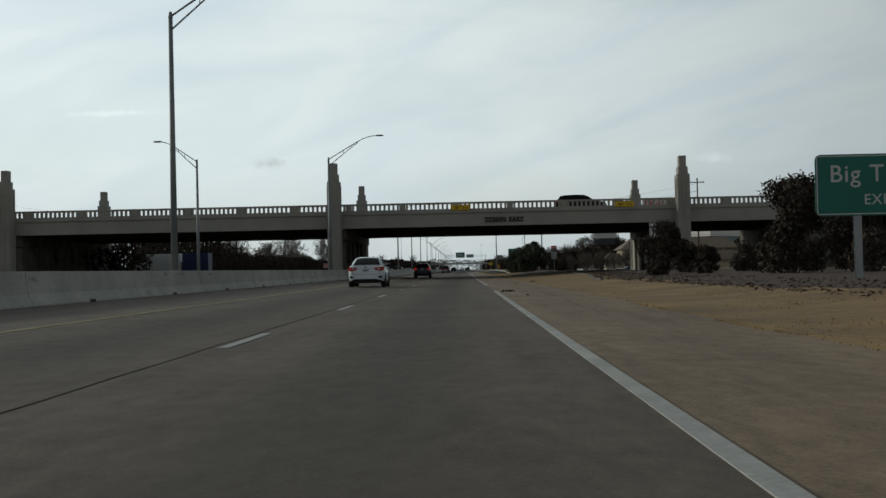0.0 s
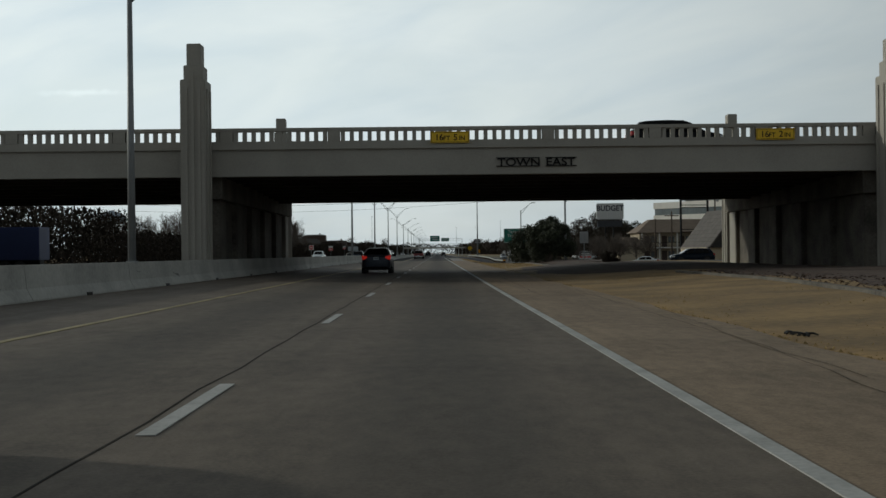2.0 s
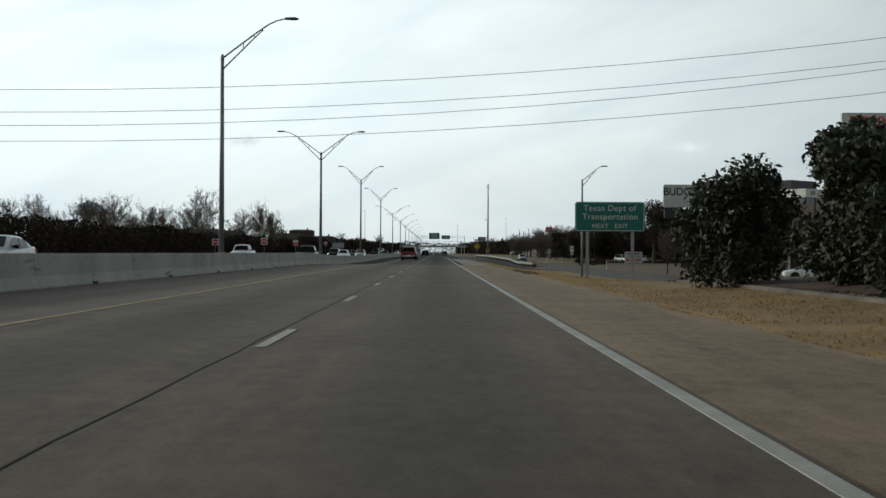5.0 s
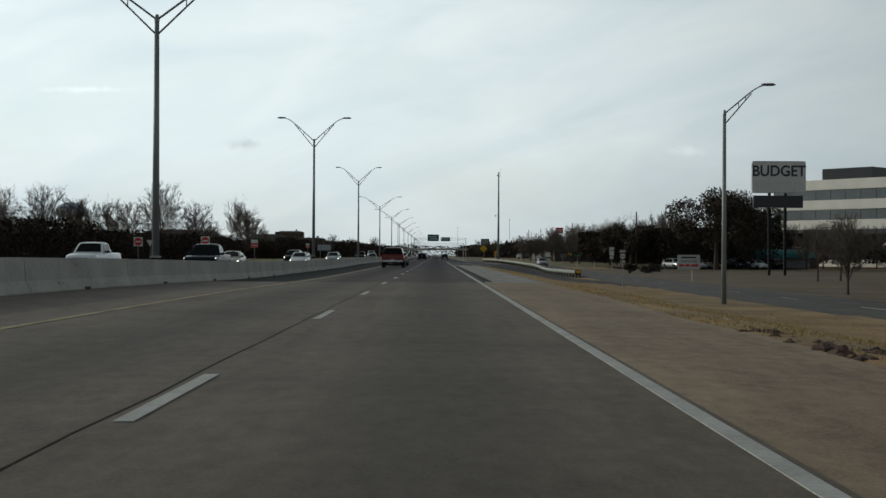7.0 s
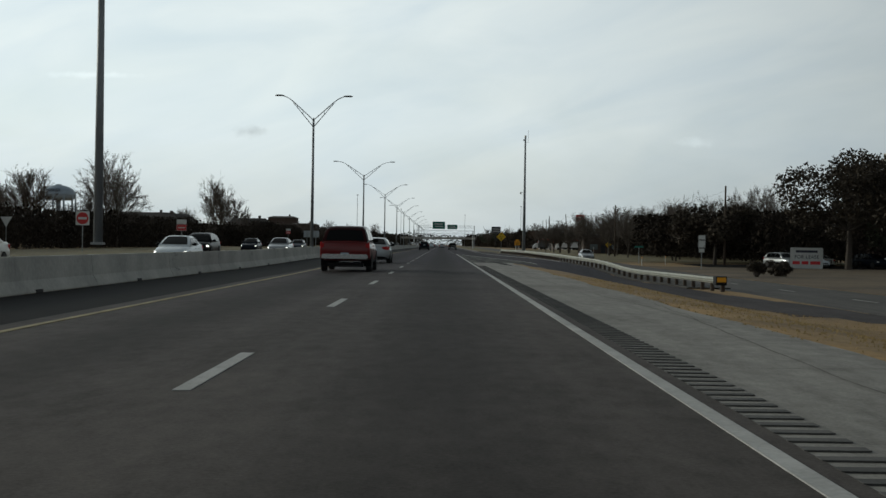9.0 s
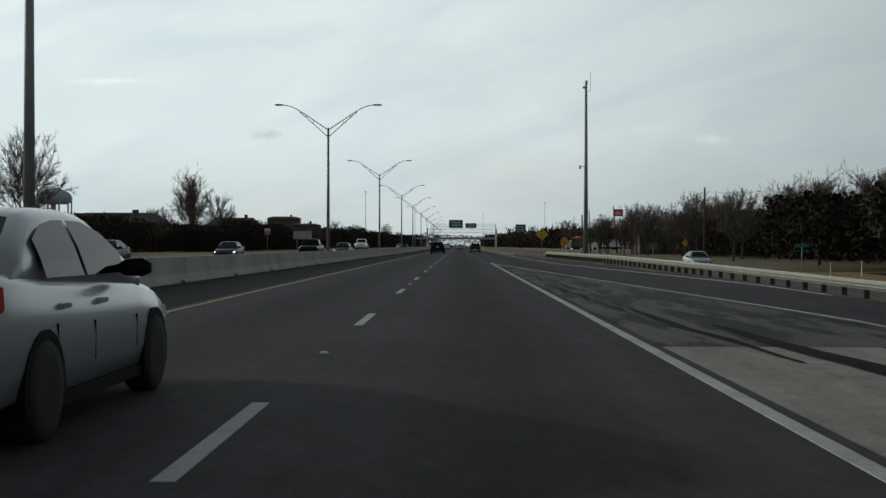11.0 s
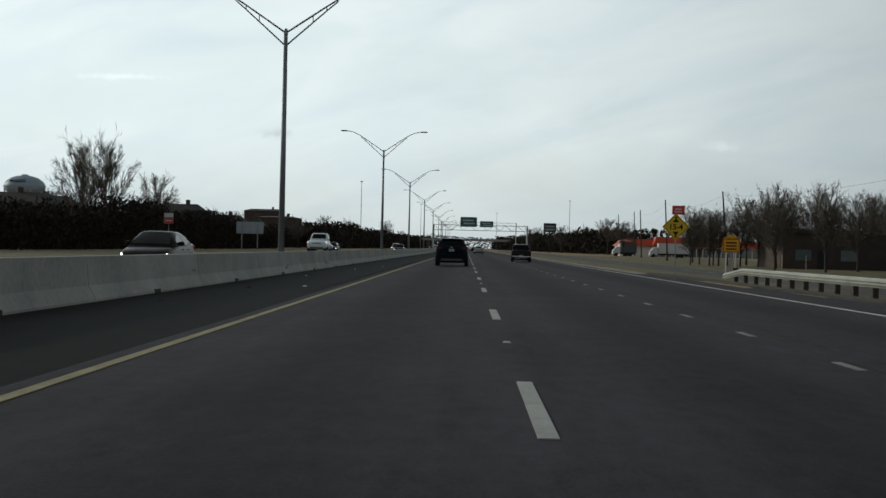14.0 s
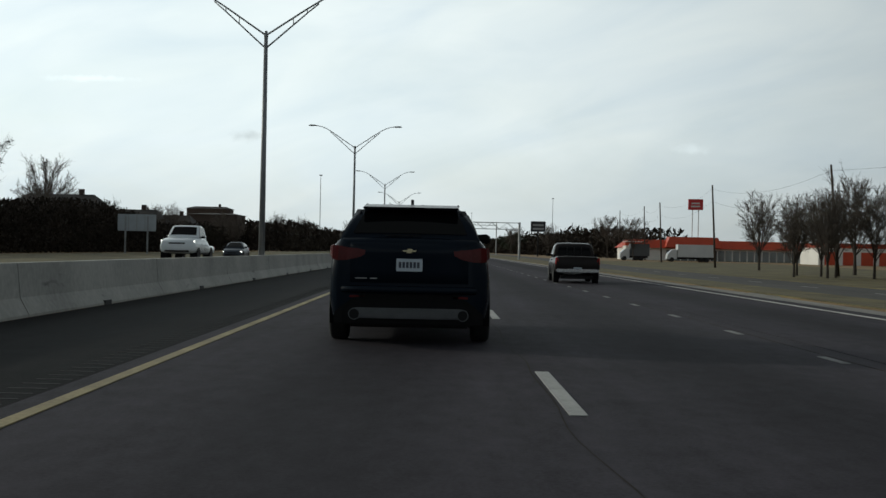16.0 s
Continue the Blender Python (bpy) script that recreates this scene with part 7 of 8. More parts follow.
wood = "dark leafless thicket and hedgerow beyond the opposite carriageway"
thicket("woodland", 130, 460, lambda y: -39.5 - 0.02 * y, 5, lambda y: rough(y, 4.7 + 2.4 * smooth01(150, 175, y) * (1 - smooth01(205, 230, y)), 1.3), 74000, 1, wood, 0.24)
thicket("woodland", 455, 780, lambda y: -54 - 0.005 * y, 6, lambda y: rough(y, 5.4, 1.6, 2), 58000, 2, wood, 0.30)
thicket("woodland", 770, 1500, lambda y: -52 + 0.012 * (y - 770), 12, lambda y: rough(y, 8.0, 2.4, 3), 32000, 3, wood, 0.7)
thicket("woodland", 390, 520, lambda y: 48 - 0.02 * (y - 390), 9, lambda y: rough(y, 6.2, 2.2, 4), 66000, 4, "dark scrub woodland beyond the frontage road", 0.22)
thicket("woodland", 800, 1600, lambda y: 52 - 0.02 * (y - 800), 14, lambda y: rough(y, 8.5, 2.8, 6), 30000, 6, "distant dark treeline beyond the frontage road", 0.75)
thicket("woodland", 515, 680, lambda y: -45.0 - 0.012 * (y - 515), 2.5, lambda y: rough(y, 4.3 + 1.9 * smooth01(535, 560, y) * (1 - smooth01(625, 650, y)), 1.3, 8), 40000, 8, wood, 0.24)
thicket("woodland", -40, 100, lambda y: -52, 8, lambda y: rough(y, 5.0, 1.5, 7), 12000, 7, wood, 0.4)


def cross_belt(y, xa, xb, h, count, seed, label, size=1.3, deep=30):
    rg = np.random.RandomState(seed)
    x = xa + (xb - xa) * rg.rand(count)
    hs = np.array([rough(q * 0.35, h, h * 0.3, seed) for q in x])
    p = np.stack([x, y + deep * (rg.rand(count) - 0.5), hs * rg.rand(count) ** 0.7], 1)
    a = rg.normal(size=(count, 3))
    a /= np.linalg.norm(a, axis=1)[:, None]
    b = np.cross(a, rg.normal(size=(count, 3)))
    b /= np.linalg.norm(b, axis=1)[:, None]
    s = size * (0.5 + rg.rand(count))[:, None]
    v = np.stack([p - a * s, p - b * s * 0.5, p + a * s, p + b * s * 0.5], 1).reshape(-1, 3)
    ob = new("woodland", quick("woodland", v.tolist(), [(4 * i, 4 * i + 1, 4 * i + 2, 4 * i + 3) for i in range(count)], MT["hedge"]))
    tagged(ob, label, "woodland", kind="stuff")


cross_belt(1750, -900, -22, 14, 22000, 21, "distant treeline on the horizon")
cross_belt(1750, 30, 900, 15, 22000, 22, "distant treeline on the horizon")
cross_belt(2300, -500, 500, 17, 14000, 23, "distant treeline on the horizon")
cross_belt(416, 27, 118, 6.0, 46000, 27, "dark tangled trees and scrub behind the car park", 0.26, 16)
cross_belt(640, 75, 320, 8, 9000, 24, "treeline behind the frontage buildings")
cross_belt(480, 112, 340, 8, 7000, 25, "treeline behind the frontage buildings")
cross_belt(330, 75, 300, 7, 7000, 26, "treeline behind the frontage buildings")


# ---- buildings ----
def office():
    b = thing("office_building", "white four-storey office building with dark ribbon windows", "building", (86, 420, -1.2), 40)
    w, d = 26.0, 27.0
    for k in range(4):
        z = 3.9 * k
        part("wall_band", Mesh().box(0, w, 0, d, z, z + 1.9), MT["white_wall"], b, bevel=0.05)
        part("core_wall", Mesh().box(0.35, w - 0.35, 0.35, d - 0.35, z + 1.9, z + 3.9), MT["dark_panel"], b)
        for j in range(12):
            x = 0.4 + j * (w - 0.8) / 12
            part("pane", Mesh().box(x + 0.05, x + (w - 0.8) / 12 - 0.05, 0.2, 0.32, z + 1.93, z + 3.87), MT["band_glass"], b)
        for j in range(8):
            y = 0.4 + j * (d - 0.8) / 8
            part("pane", Mesh().box(0.2, 0.32, y + 0.05, y + (d - 0.8) / 8 - 0.05, z + 1.93, z + 3.87), MT["band_glass"], b)
    part("parapet", Mesh().box(0, w, 0, d, 15.6, 17.6), MT["white_wall"], b, bevel=0.05)
    part("penthouse", Mesh().box(6, 17, 8, 19, 17.6, 20.2), MT["dark_panel"], b)
    part("number_bars", Mesh().box(2.0, 2.8, -0.05, 0.0, 16.2, 17.2).box(3.1, 3.9, -0.05, 0.0, 16.2, 17.2), MT["band_glass"], b)


office()


def chapel():
    b = thing("a_frame_building", "steep grey-shingled A-frame building with beige lower walls", "building", (38.6, 212, -0.75), 6.7)
    part("lower_wall", Mesh().box(-3.9, 3.9, 0, 11, 0, 2.3), MT["beige"], b, bevel=0.03)
    part("wing_wall", Mesh().box(3.9, 12.0, 1.5, 10, 0, 2.3), MT["beige"], b, bevel=0.03)
    part("wing_roof", Mesh().loft([[(3.6, 0.9, 2.3), (12.5, 0.9, 2.3), (12.5, 10.6, 2.3), (3.6, 10.6, 2.3)], [(3.6, 5.5, 4.0), (11.0, 5.5, 4.0), (11.0, 6.0, 4.0), (3.6, 6.0, 4.0)]]), MT["brown_roof"], b, "low brown roof of the side wing")
    part("gable_wall", Mesh().prism([(-3.4, 2.3), (3.4, 2.3), (0.0, 6.85)], 0.35, 0.6), MT["dark_shingle"], b, "dark gable wall")
    for s in (-1, 1):
        m = Mesh().loft([[(s * 3.95, y, 2.15), (0.0, y, 7.28), (0.0, y, 7.02), (s * 3.78, y, 2.08)] for y in (-0.35, 11.3)])
        part("roof", m, MT["shingle"], b, "steep grey shingled roof slope")
        for k in range(9):
            u = 0.08 + 0.1 * k
            x, z = s * 3.95 * (1 - u), 2.15 + 5.13 * u
            part("shingle_course", Mesh().box(x - 0.03, x + 0.03, -0.36, 11.31, z - 0.02, z + 0.035), MT["shingle"], b)
    for k in range(4):
        x = -3.4 + 1.75 * k
        part("door_panel", Mesh().box(x, x + 1.5, -0.05, 0.0, 0.1, 2.0), MT["beige"], b, bevel=0.01)
    part("eave", Mesh().box(-4.0, 4.0, -0.45, 0.1, 2.25, 2.40), MT["dark_shingle"], b)
    part("flagpole", Mesh().tube([(-2.6, -6, 0), (-2.6, -6, 4.4)], 0.045, 8), MT["white_sign"], b)
    part("flagpole", Mesh().tube([(-1.5, -6, 0), (-1.5, -6, 4.6)], 0.045, 8), MT["white_sign"], b)


chapel()


def motel():
    b = thing("motel", "two-storey beige motel with brown hipped roofs and balconies", "building", (37.0, 276, -0.9))
    w, d = 26.0, 12.0
    part("wall", Mesh().box(0, w, 1.8, d, 0, 5.4), MT["beige"], b)
    part("roof", Mesh().loft([[(-0.8, -0.4, 5.4), (w + 0.8, -0.4, 5.4), (w + 0.8, d + 0.6, 5.4), (-0.8, d + 0.6, 5.4)], [(2.5, 4.5, 7.9), (w - 2.5, 4.5, 7.9), (w - 2.5, d - 4, 7.9), (2.5, d - 4, 7.9)]]), MT["brown_roof"], b, "brown hipped roof")
    part("balcony", Mesh().box(0, w, 0, 1.8, 2.55, 2.75), MT["white_wall"], b)
    for k in range(9):
        x = 0.2 + k * (w - 0.4) / 8
        part("post", Mesh().box(x - 0.1, x + 0.1, 0.0, 0.2, 0, 5.4), MT["white_wall"], b)
    part("railing", Mesh().box(0, w, 0.02, 0.08, 3.55, 3.65).box(0, w, 0.02, 0.08, 2.9, 2.95), MT["black"], b)
    for z in (0.1, 2.8):
        for k in range(8):
            x = 0.9 + k * (w - 0.4) / 8
            part("door", Mesh().box(x, x + 0.95, 1.74, 1.8, z, z + 2.0), MT["brick"], b)
            part("window", Mesh().box(x + 1.2, x + 2.3, 1.74, 1.8, z + 0.8, z + 1.9), MT["band_glass"], b)
    part("porch_roof", Mesh().loft([[(-4.6, -2.4, 2.9), (0.4, -2.4, 2.9), (0.4, 4, 2.9), (-4.6, 4, 2.9)], [(-3.2, -0.8, 4.6), (-1.0, -0.8, 4.6), (-1.0, 2.5, 4.6), (-3.2, 2.5, 4.6)]]), MT["brown_roof"], b)
    part("porch_wall", Mesh().box(-4.2, 0, -2, 3.6, 0, 2.9), MT["beige"], b)


motel()


def store():
    b = thing("storage_building", "low storage building with a bright orange roof and white walls", "building", (41.0, 745, -0.3))
    part("wall", Mesh().box(0, 40, 0, 18, 0, 3.2), MT["white_wall"], b)
    for k in range(18):
        part("shutter", Mesh().box(8.6 + 1.7 * k, 10.0 + 1.7 * k, -0.08, 0.0, 0.2, 2.6), MT["band_glass"], b)
    part("roof", Mesh().loft([[(-0.6, -1.2, 3.0), (41, -1.2, 3.0), (41, 19, 3.0), (-0.6, 19, 3.0)], [(1.5, 1.2, 4.9), (39, 1.2, 4.9), (39, 16, 4.9), (1.5, 16, 4.9)]]), MT["orange"], b, "orange metal roof")
    part("roof", Mesh().loft([[(8, -2.4, 3.2), (21, -2.4, 3.2), (21, 2, 3.2), (8, 2, 3.2)], [(9, -1.6, 5.6), (20, -1.6, 5.6), (20, 2, 5.6), (9, 2, 5.6)]]), MT["orange"], b)
    part("entrance_tower", Mesh().box(-1.0, 3.0, -1.5, 3, 0, 4.4), MT["white_wall"], b)
    part("tower_band", Mesh().box(-1.1, 3.1, -1.6, 3.1, 3.4, 4.2), MT["orange"], b)
    c = thing("storage_building", "long low storage wing with orange trim", "building", (72, 705, -0.3))
    part("wall", Mesh().box(0, 30, 0, 12, 0, 4.2), MT["white_wall"], c)
    part("trim_band", Mesh().box(-0.2, 30.2, -0.15, 12.2, 3.5, 4.4), MT["orange"], c)
    for k in range(8):
        part("shutter", Mesh().box(1.2 + 3.6 * k, 3.6 + 3.6 * k, -0.06, 0.0, 0.1, 2.7), MT["orange"], c)
    e = thing("shed_building", "long dark brown flat-roofed shed behind bare trees", "building", (35.5, 554, -0.5))
    part("wall", Mesh().box(0, 34, 0, 12, 0, 4.3), MT["brick"], e)
    part("roof_band", Mesh().box(-0.3, 34.3, -0.3, 12.3, 4.2, 4.75), MT["dark_shingle"], e, "dark roof edge")
    for k in range(6):
        part("window", Mesh().box(1.5 + 5.4 * k, 3.4 + 5.4 * k, -0.06, 0.0, 1.0, 2.3), MT["band_glass"], e)
    part("door", Mesh().box(4.2, 5.3, -0.06, 0.0, 0.1, 2.2), MT["dark_panel"], e)


store()


def box_truck(x, y, turn, ln=8.0, label="white box truck parked by the storage building", colour="trailer"):
    t = thing("box_truck", label, "truck", (x, y, ground_z(x, y) + 0.0), turn, group="parked trucks")
    part("box", Mesh().box(-1.25, 1.25, 0, ln, 0.95, 3.5), MT[colour], t, bevel=0.04)
    part("cab", Mesh().loft([[(-1.1, ln + 0.15, 0.5), (1.1, ln + 0.15, 0.5), (1.1, ln + 0.15, 2.5), (-1.1, ln + 0.15, 2.5)], [(-1.1, ln + 1.3, 0.5), (1.1, ln + 1.3, 0.5), (1.05, ln + 1.1, 2.4), (-1.05, ln + 1.1, 2.4)], [(-1.05, ln + 2.2, 0.5), (1.05, ln + 2.2, 0.5), (1.0, ln + 2.0, 1.5), (-1.0, ln + 2.0, 1.5)]]), MT["trailer"], t, bevel=0.05)
    part("windscreen", Mesh().quad((-0.95, ln + 2.02, 1.52), (0.95, ln + 2.02, 1.52), (0.92, ln + 1.16, 2.34), (-0.92, ln + 1.16, 2.34)), MT["glass"], t)
    part("chassis", Mesh().box(-0.5, 0.5, 0.2, ln + 2.0, 0.55, 0.95), MT["black"], t)
    ty, rm = tyre_mesh(0.45, 0.28), rim_mesh(0.45, 0.28, MT["steel_rim"])
    for s in (-1, 1):
        for ax in (1.6, 2.7, ln + 1.2):
            w = new("wheel", ty)
            w.matrix_world = pose(s * 1.05, ax, 0.45, 0, 0, 0 if s > 0 else 180)
            w.parent = t
            q = new("rim", rm)
            q.parent = w
    return t


box_truck(53.0, 712, 90, 7.5)
box_truck(41.5, 722, 90, 4.0, "small dark box truck by the storage building", "grey_trim")
box_truck(-34.5, 152, 90, 4.2, "white lorry box beyond the opposite carriageway")
box_truck(-30.6, 150, 90, 3.2, "navy blue container lorry beyond the opposite carriageway", "blue_box")


def house(x, y, w, d, h, ridge, seed, label="dark brown brick house behind the thicket"):
    b = thing("house", label, "building", (x, y, -0.2), group="houses behind the thicket")
    part("wall", Mesh().box(-w / 2, w / 2, 0, d, 0, h), MT["brick"], b)
    part("roof", Mesh().loft([[(-w / 2 - 0.5, -0.5, h), (w / 2 + 0.5, -0.5, h), (w / 2 + 0.5, d + 0.5, h), (-w / 2 - 0.5, d + 0.5, h)], [(-w / 2 + 2, d / 2 - 0.2, h + ridge), (w / 2 - 2, d / 2 - 0.2, h + ridge), (w / 2 - 2, d / 2 + 0.2, h + ridge), (-w / 2 + 2, d / 2 + 0.2, h + ridge)]]), MT["dark_shingle"], b, "dark shingled roof")
    for k in range(max(1, int(w / 4))):
        part("window", Mesh().box(-w / 2 + 1.2 + 4 * k, -w / 2 + 2.6 + 4 * k, -0.05, 0.0, 1.0, 2.3), MT["band_glass"], b)
    part("chimney", Mesh().box(w * 0.2, w * 0.2 + 0.8, d / 2 - 0.4, d / 2 + 0.4, h, h + ridge + 0.9), MT["brick"], b)


for k, (x, y, w, d, h, r) in enumerate(((-107.5, 690, 24, 10, 9.6, 1.9), (-89, 622, 25, 12, 6.9, 2.7), (-66, 665, 15, 10, 6.8, 2.6), (-85, 900, 15, 10, 14.4, 0.9), (-62, 690, 16, 12, 4.8, 3.0), (-64, 735, 14, 12, 5.0, 3.0), (-60, 775, 12, 14, 9.2, 0.5), (-60, 830, 11, 10, 5.6, 2.4), (-59, 860, 11, 10, 5.6, 2.4), (-58, 892, 11, 10, 5.4, 2.4), (-57, 930, 11, 10, 5.4, 2.4), (-56, 970, 11, 10, 5.4, 2.4), (-70, 470, 20, 12, 4.4, 0.6), (-74, 395, 18, 12, 4.8, 1.0))):
    house(x, y, w, d, h, r, k)


def water_tower():
    t = thing("water_tower", "pale blue domed municipal water tower reading MESQUITE", "water tower", (-341.5, 1335.5, 10))
    n = 32
    prof = [(12.0, 25.5), (14.2, 27.0), (15.2, 28.6), (15.2, 31.6), (14.4, 33.4), (12.6, 35.2), (9.6, 37.1), (6.0, 38.3), (2.6, 38.8), (2.6, 39.5), (0.6, 39.7)]
    part("tank", Mesh().loft([[(r * math.cos(2 * math.pi * k / n), r * math.sin(2 * math.pi * k / n), z) for k in range(n)] for r, z in prof]), MT["tower"], t, smooth=True)
    part("walkway", Mesh().loft([[(r * math.cos(2 * math.pi * k / n), r * math.sin(2 * math.pi * k / n), z) for k in range(n)] for r, z in ((14.8, 29.9), (15.9, 29.9), (15.9, 30.5), (14.8, 30.5))]), MT["tower"], t)
    for k in range(10):
        a = 2 * math.pi * (k + 0.5) / 10
        part("leg", Mesh().tube([(14.6 * math.cos(a), 14.6 * math.sin(a), -11), (14.6 * math.cos(a), 14.6 * math.sin(a), 29)], 0.7, 8), MT["tower"], t)
    part("riser", Mesh().tube([(0, 0, -11), (0, 0, 27)], 2.2, 12), MT["tower"], t)
    flat_text(t, "MESQUITE", 2.7, 0.0, -14.9, 33.2, MT["navy_text"], 0.4, squeeze=0.9)


water_tower()

# distant overpass far ahead
b = thing("distant_bridge", "distant low road bridge across the motorway", "bridge", (0, 1300, 0))
part("deck", Mesh().box(-90, 90, -6, 6, 6.0, 7.6), MT["bridge"], b)
for x in (-60, -30, 30, 60):
    part("pier", Mesh().box(x - 1, x + 1, -4, 4, -0.5, 6.0), MT["bridge_dark"], b)

# teal awning shop
b = thing("shop_building", "dark shopfront with a teal curved awning by the car park", "building", (53, 398, -1.2))
part("wall", Mesh().box(0, 12, 0, 8, 0, 3.6), MT["brick"], b)
part("awning", Mesh().loft([[(x, -1.6, 2.2), (x, -1.3, 2.9), (x, -0.6, 3.4), (x, 0, 3.6), (x, 0, 2.2)] for x in (1, 11)]), MT["teal"], b)
part("window", Mesh().box(1.5, 10.5, -0.05, 0, 0.5, 2.2), MT["band_glass"], b)


# ---- ground cover ----
def blades(name, count, place, h, seed, material, label, category="grass"):
    rg = np.random.RandomState(seed)
    v, f = [], []
    for i in range(count):
        x, y, keep = place(rg)
        if not keep:
            continue
        z = ground_z(x, y) - 0.02
        a, hh = rg.rand() * 6.28, h * (0.4 + rg.rand())
        dx, dy, w = math.cos(a), math.sin(a), 0.018 + 0.02 * rg.rand()
        lx, ly = 0.5 * hh * (rg.rand() - 0.5), 0.5 * hh * (rg.rand() - 0.5)
        n = len(v)
        v += [(x - dx * w, y - dy * w, z), (x + dx * w, y + dy * w, z), (x + lx, y + ly, z + hh)]
        f.append((n, n + 1, n + 2))
    ob = new(name, quick(name, v, f, MT[material]))
    tagged(ob, label, category, kind="stuff")


def verge_a(rg):
    y = rg.rand() * 300
    x = 4.45 + 7.5 * rg.rand() ** 1.6
    bare_patch = noise.noise((x * 0.35, y * 0.2, 7)) < -0.3
    return x, y, not paved(x, y) and not bare_patch and not (110 < y < 142 and x > 5)


def gore_c(rg):
    y = 258 + rg.rand() * 40
    x = 4.6 + 9 * rg.rand()
    return x, y, not (276 < y < 470 and x > ramp_left(y) - 0.2)


blades("grass", 45000, verge_a, 0.03, 1, "blade", "dry straw-coloured verge grass")
def verge_b(rg):
    y = 146 + rg.rand() * 94
    x = 4.6 + 9.5 * rg.rand() ** 1.15
    return x, y, not paved(x, y) and noise.noise((x * 0.5, y * 0.25, 3)) > -0.35 and not (8 < x and y < 184)


blades("grass", 42000, verge_b, 0.052, 9, "blade", "long dry straw-coloured grass along the shoulder")
blades("grass", 9000, gore_c, 0.05, 3, "blade", "dry grass on the ramp nose")


def chips(count, xa, xb, ya, yb, seed, line):
    rg = np.random.RandomState(seed)
    v, f = [], []
    for i in range(count):
        y = ya + (yb - ya) * rg.rand()
        x = line(y) + (xb - xa) * rg.rand() ** 1.2
        z = ground_z(x, y) + 0.02 + 0.03 * rg.rand()
        a, t2, s = rg.rand() * 6.28, rg.rand() - 0.5, 0.04 + 0.07 * rg.rand()
        dx, dy = math.cos(a) * s, math.sin(a) * s
        n = len(v)
        v += [(x - dx, y - dy, z - t2 * s), (x + dy * 0.4, y - dx * 0.4, z), (x + dx, y + dy, z + t2 * s), (x - dy * 0.4, y + dx * 0.4, z + 0.02)]
        f.append((n, n + 1, n + 2, n + 3))
    ob = new("mulch", quick("mulch", v, f, MT["mulch"]))
    tagged(ob, "dark reddish wood mulch and litter on the planted bank", "mulch", kind="stuff")


def bank(name, pts_of_y, ys, material, label):
    m = Mesh()
    rings = []
    for y in ys:
        x0, x1, h = pts_of_y(y)
        xs = [x0 + (x1 - x0) * u for u in (0, 0.08, 0.2, 0.35, 0.5, 0.65, 0.8, 0.92, 1.0)]
        rings.append([(x, y, ground_z(x, y) - 0.06 + h * math.sin(math.pi * min(1, (i / 8) * 1.0)) ** 0.7 + (0.05 * noise.noise((x, y, 1)) if 0 < i < 8 else 0)) for i, x in enumerate(xs)])
    v = [p for r in rings for p in r]
    f = [(9 * i + j, 9 * i + j + 1, 9 * i + j + 10, 9 * i + j + 9) for i in range(len(rings) - 1) for j in range(8)]
    return solo(name, Mesh().add(v, f), material, label, "ground", "structure", smooth=True)


bank("ground_mulch_bed", lambda y: (7.7 + 2.2 * smooth01(62, 95, y) + 0.25 * math.sin(y * 0.3), 30, 0.18), steps(20, 107, 2.5), MT["mulch"], "planted bank covered in dark wood mulch")
bank("ground_mulch_bed", lambda y: (8.2 + 0.3 * math.sin(y * 0.4), 15.5, 0.22), steps(143, 182, 2.0), MT["mulch"], "planted bank covered in dark wood mulch")
# bare soil; its outline and dark colour also paint in the overpass shade
bank("ground_shaded_soil", lambda y: (4.9 + 0.3 * math.sin(y * 0.5) + 2.5 * (1 - smooth01(109, 117, y)), 20.3, 0.05 + 0.15 * smooth01(109, 120, y)), steps(109, 143, 1.5), MT["mulch"], "bare soil under the overpass, its dark colour partly the bridge's shade")
chips(9000, 8.8, 24, 22, 106, 5, lambda y: 8.0 + 2.2 * smooth01(62, 95, y))
chips(4500, 8.3, 14, 143, 181, 6, lambda y: 8.4)


def kerb(name, pts, label):
    m = Mesh()
    rings = []
    for x, y in pts:
        z = ground_z(x, y)
        rings.append([(x - 0.08, y, z - 0.1), (x - 0.07, y, z + 0.08), (x + 0.07, y, z + 0.09), (x + 0.08, y, z - 0.1)])
    solo(name, m.loft(rings), MT["bridge_dark"], label, "kerb", "structure", bevel=0.0)


kerb("trim_kerb", [(7.75 + 2.2 * smooth01(62, 95, y), y) for y in steps(62, 106, 3)], "weathered concrete edging of the mulch bank")
kerb("trim_kerb", [(8.2, y) for y in steps(143, 178, 3)], "weathered concrete edging of the mulch bank")

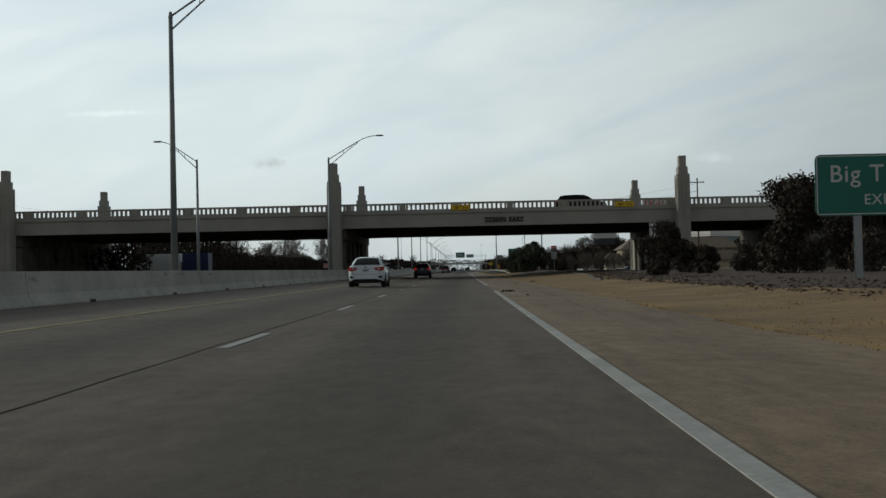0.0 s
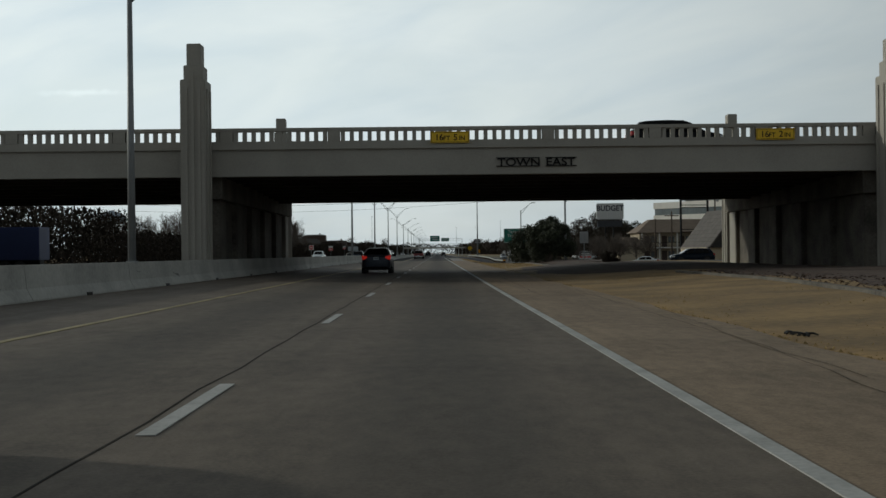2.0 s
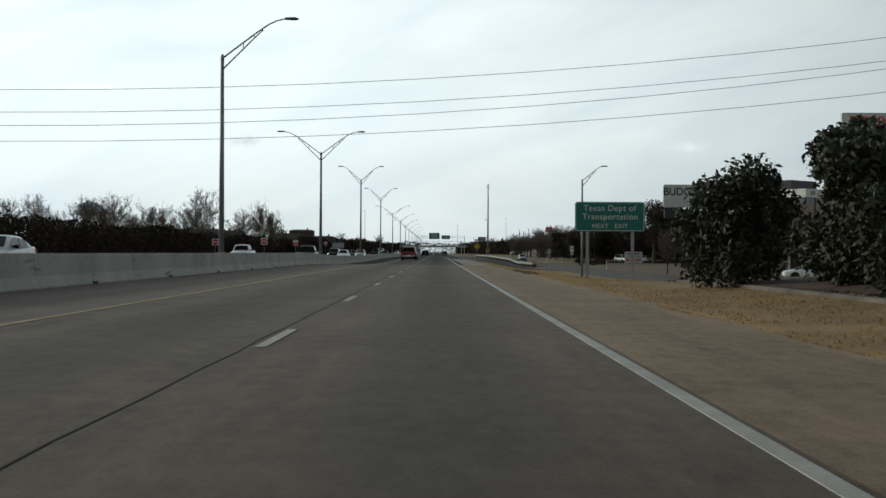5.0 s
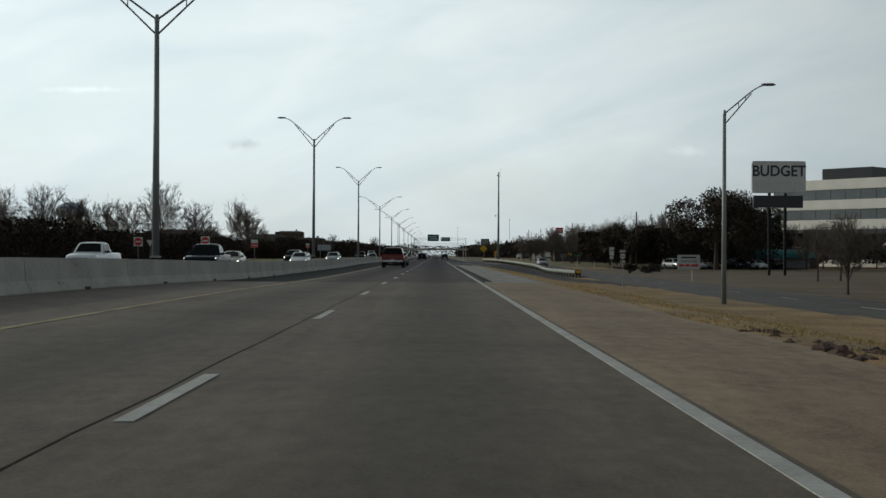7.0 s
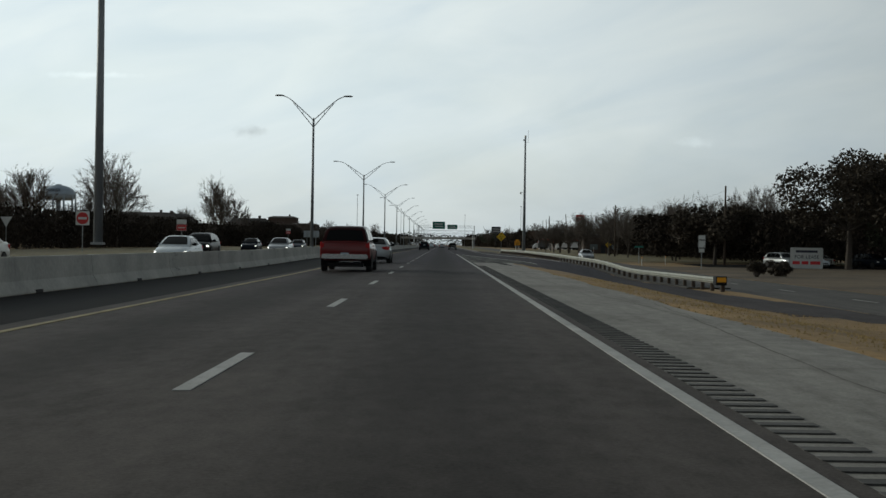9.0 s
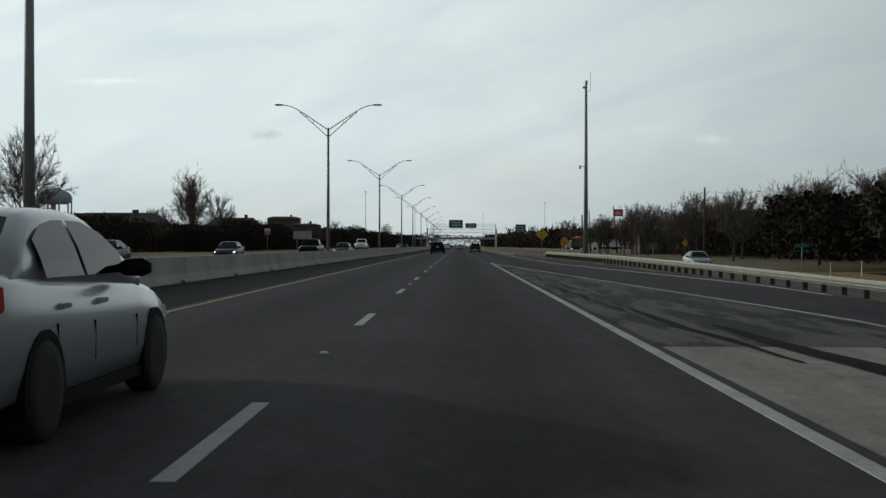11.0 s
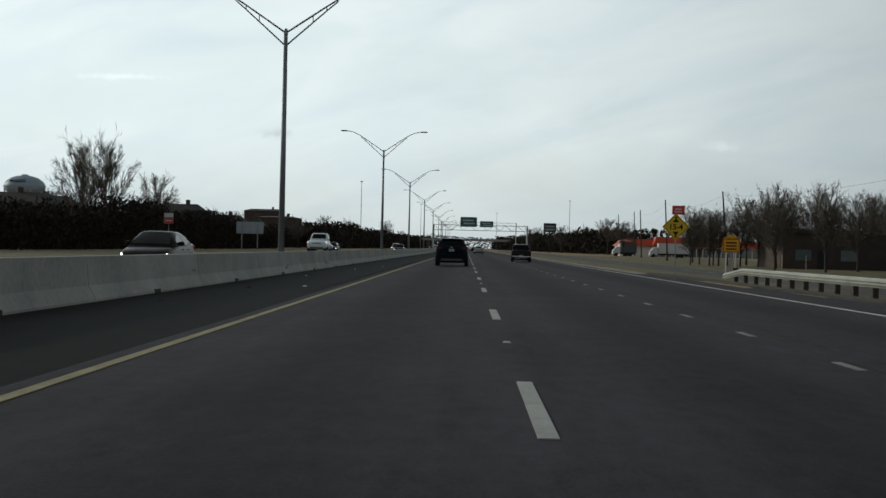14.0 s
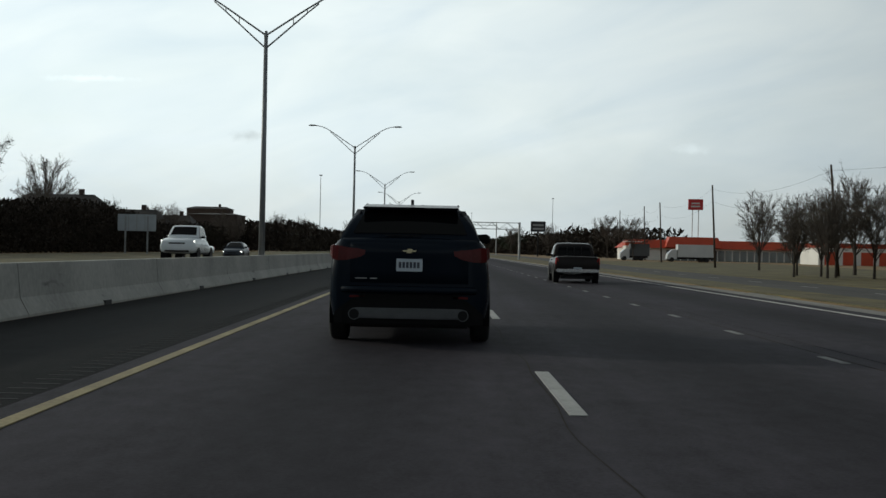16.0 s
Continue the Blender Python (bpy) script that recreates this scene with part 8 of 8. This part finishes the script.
# litter and dark lumps on the verge
rg = random.Random(8)
for k in range(26):
    x, y = (rg.uniform(4.8, 8.5), rg.uniform(110, 260)) if k < 20 else (rg.uniform(-8.6, -6.6), rg.uniform(430, 480))
    z = (ground_z(x, y) + 0.04) if x > 0 else (road_z(x, y) + 0.048)
    s = rg.uniform(0.03, 0.08)
    t = Mesh().loft([[(x + s * q * math.cos(a + 0.3 * q), y + s * q * math.sin(a) * 0.7, z - 0.06 + h * s) for a in (0, 1.1, 2.2, 3.4, 4.4, 5.4)] for q, h in ((1.0, 0.0), (0.85, 0.35), (0.4, 0.6))])
    solo("litter", t, MT["white_sign"] if k % 3 else MT["black"], "crumpled scrap of litter on the verge", "litter", group="litter")
# scraps of tyre on the hard shoulder
for x, y, s in ((2.3, 42.5, 0.34), (4.8, 71.3, 0.24), (2.6, 36.2, 0.07), (3.4, 62, 0.06)):
    m = Mesh()
    for k in range(7):
        a = rg.uniform(0, 6.28)
        px, py, ln = x + s * rg.uniform(-0.6, 0.6), y + 2 * s * rg.uniform(-0.6, 0.6), s * rg.uniform(0.4, 0.9)
        pts = [(px + ln * u * math.cos(a + 0.8 * u), py + ln * u * math.sin(a + 0.8 * u), ground_z(px, py) + 0.015 + 0.12 * s * math.sin(3.1 * (u + 0.5))) for u in (-0.5, -0.2, 0.1, 0.5)]
        m.tube(pts, 0.06 * s + 0.008, 5, 0.01)
    solo("tyre_scrap", m, MT["tyre"], "shredded black tyre scraps on the shoulder", "debris", group="tyre scraps")
# torn sods and soil at the shoulder edge
for k in range(80):
    x, y = 4.45 + abs(rg.gauss(0, 0.35)), rg.gauss(206.5, 2.6) if k % 3 else rg.gauss(199.5, 2.0)
    s = rg.uniform(0.05, 0.15)
    m = Mesh().loft([[(x + s * q * math.cos(a) * rg.uniform(0.6, 1.4), y + 1.3 * s * q * math.sin(a) * rg.uniform(0.6, 1.4), ground_z(x, y) - 0.03 + h * s * rg.uniform(0.7, 1.3)) for a in (0, 0.9, 1.8, 2.7, 3.6, 4.5, 5.4)] for q, h in ((1.0, 0.0), (0.8, 0.35), (0.35, 0.55))])
    solo("soil_clod", m, MT["mulch"], "dark torn clod of soil at the shoulder edge", "soil", group="soil clods")
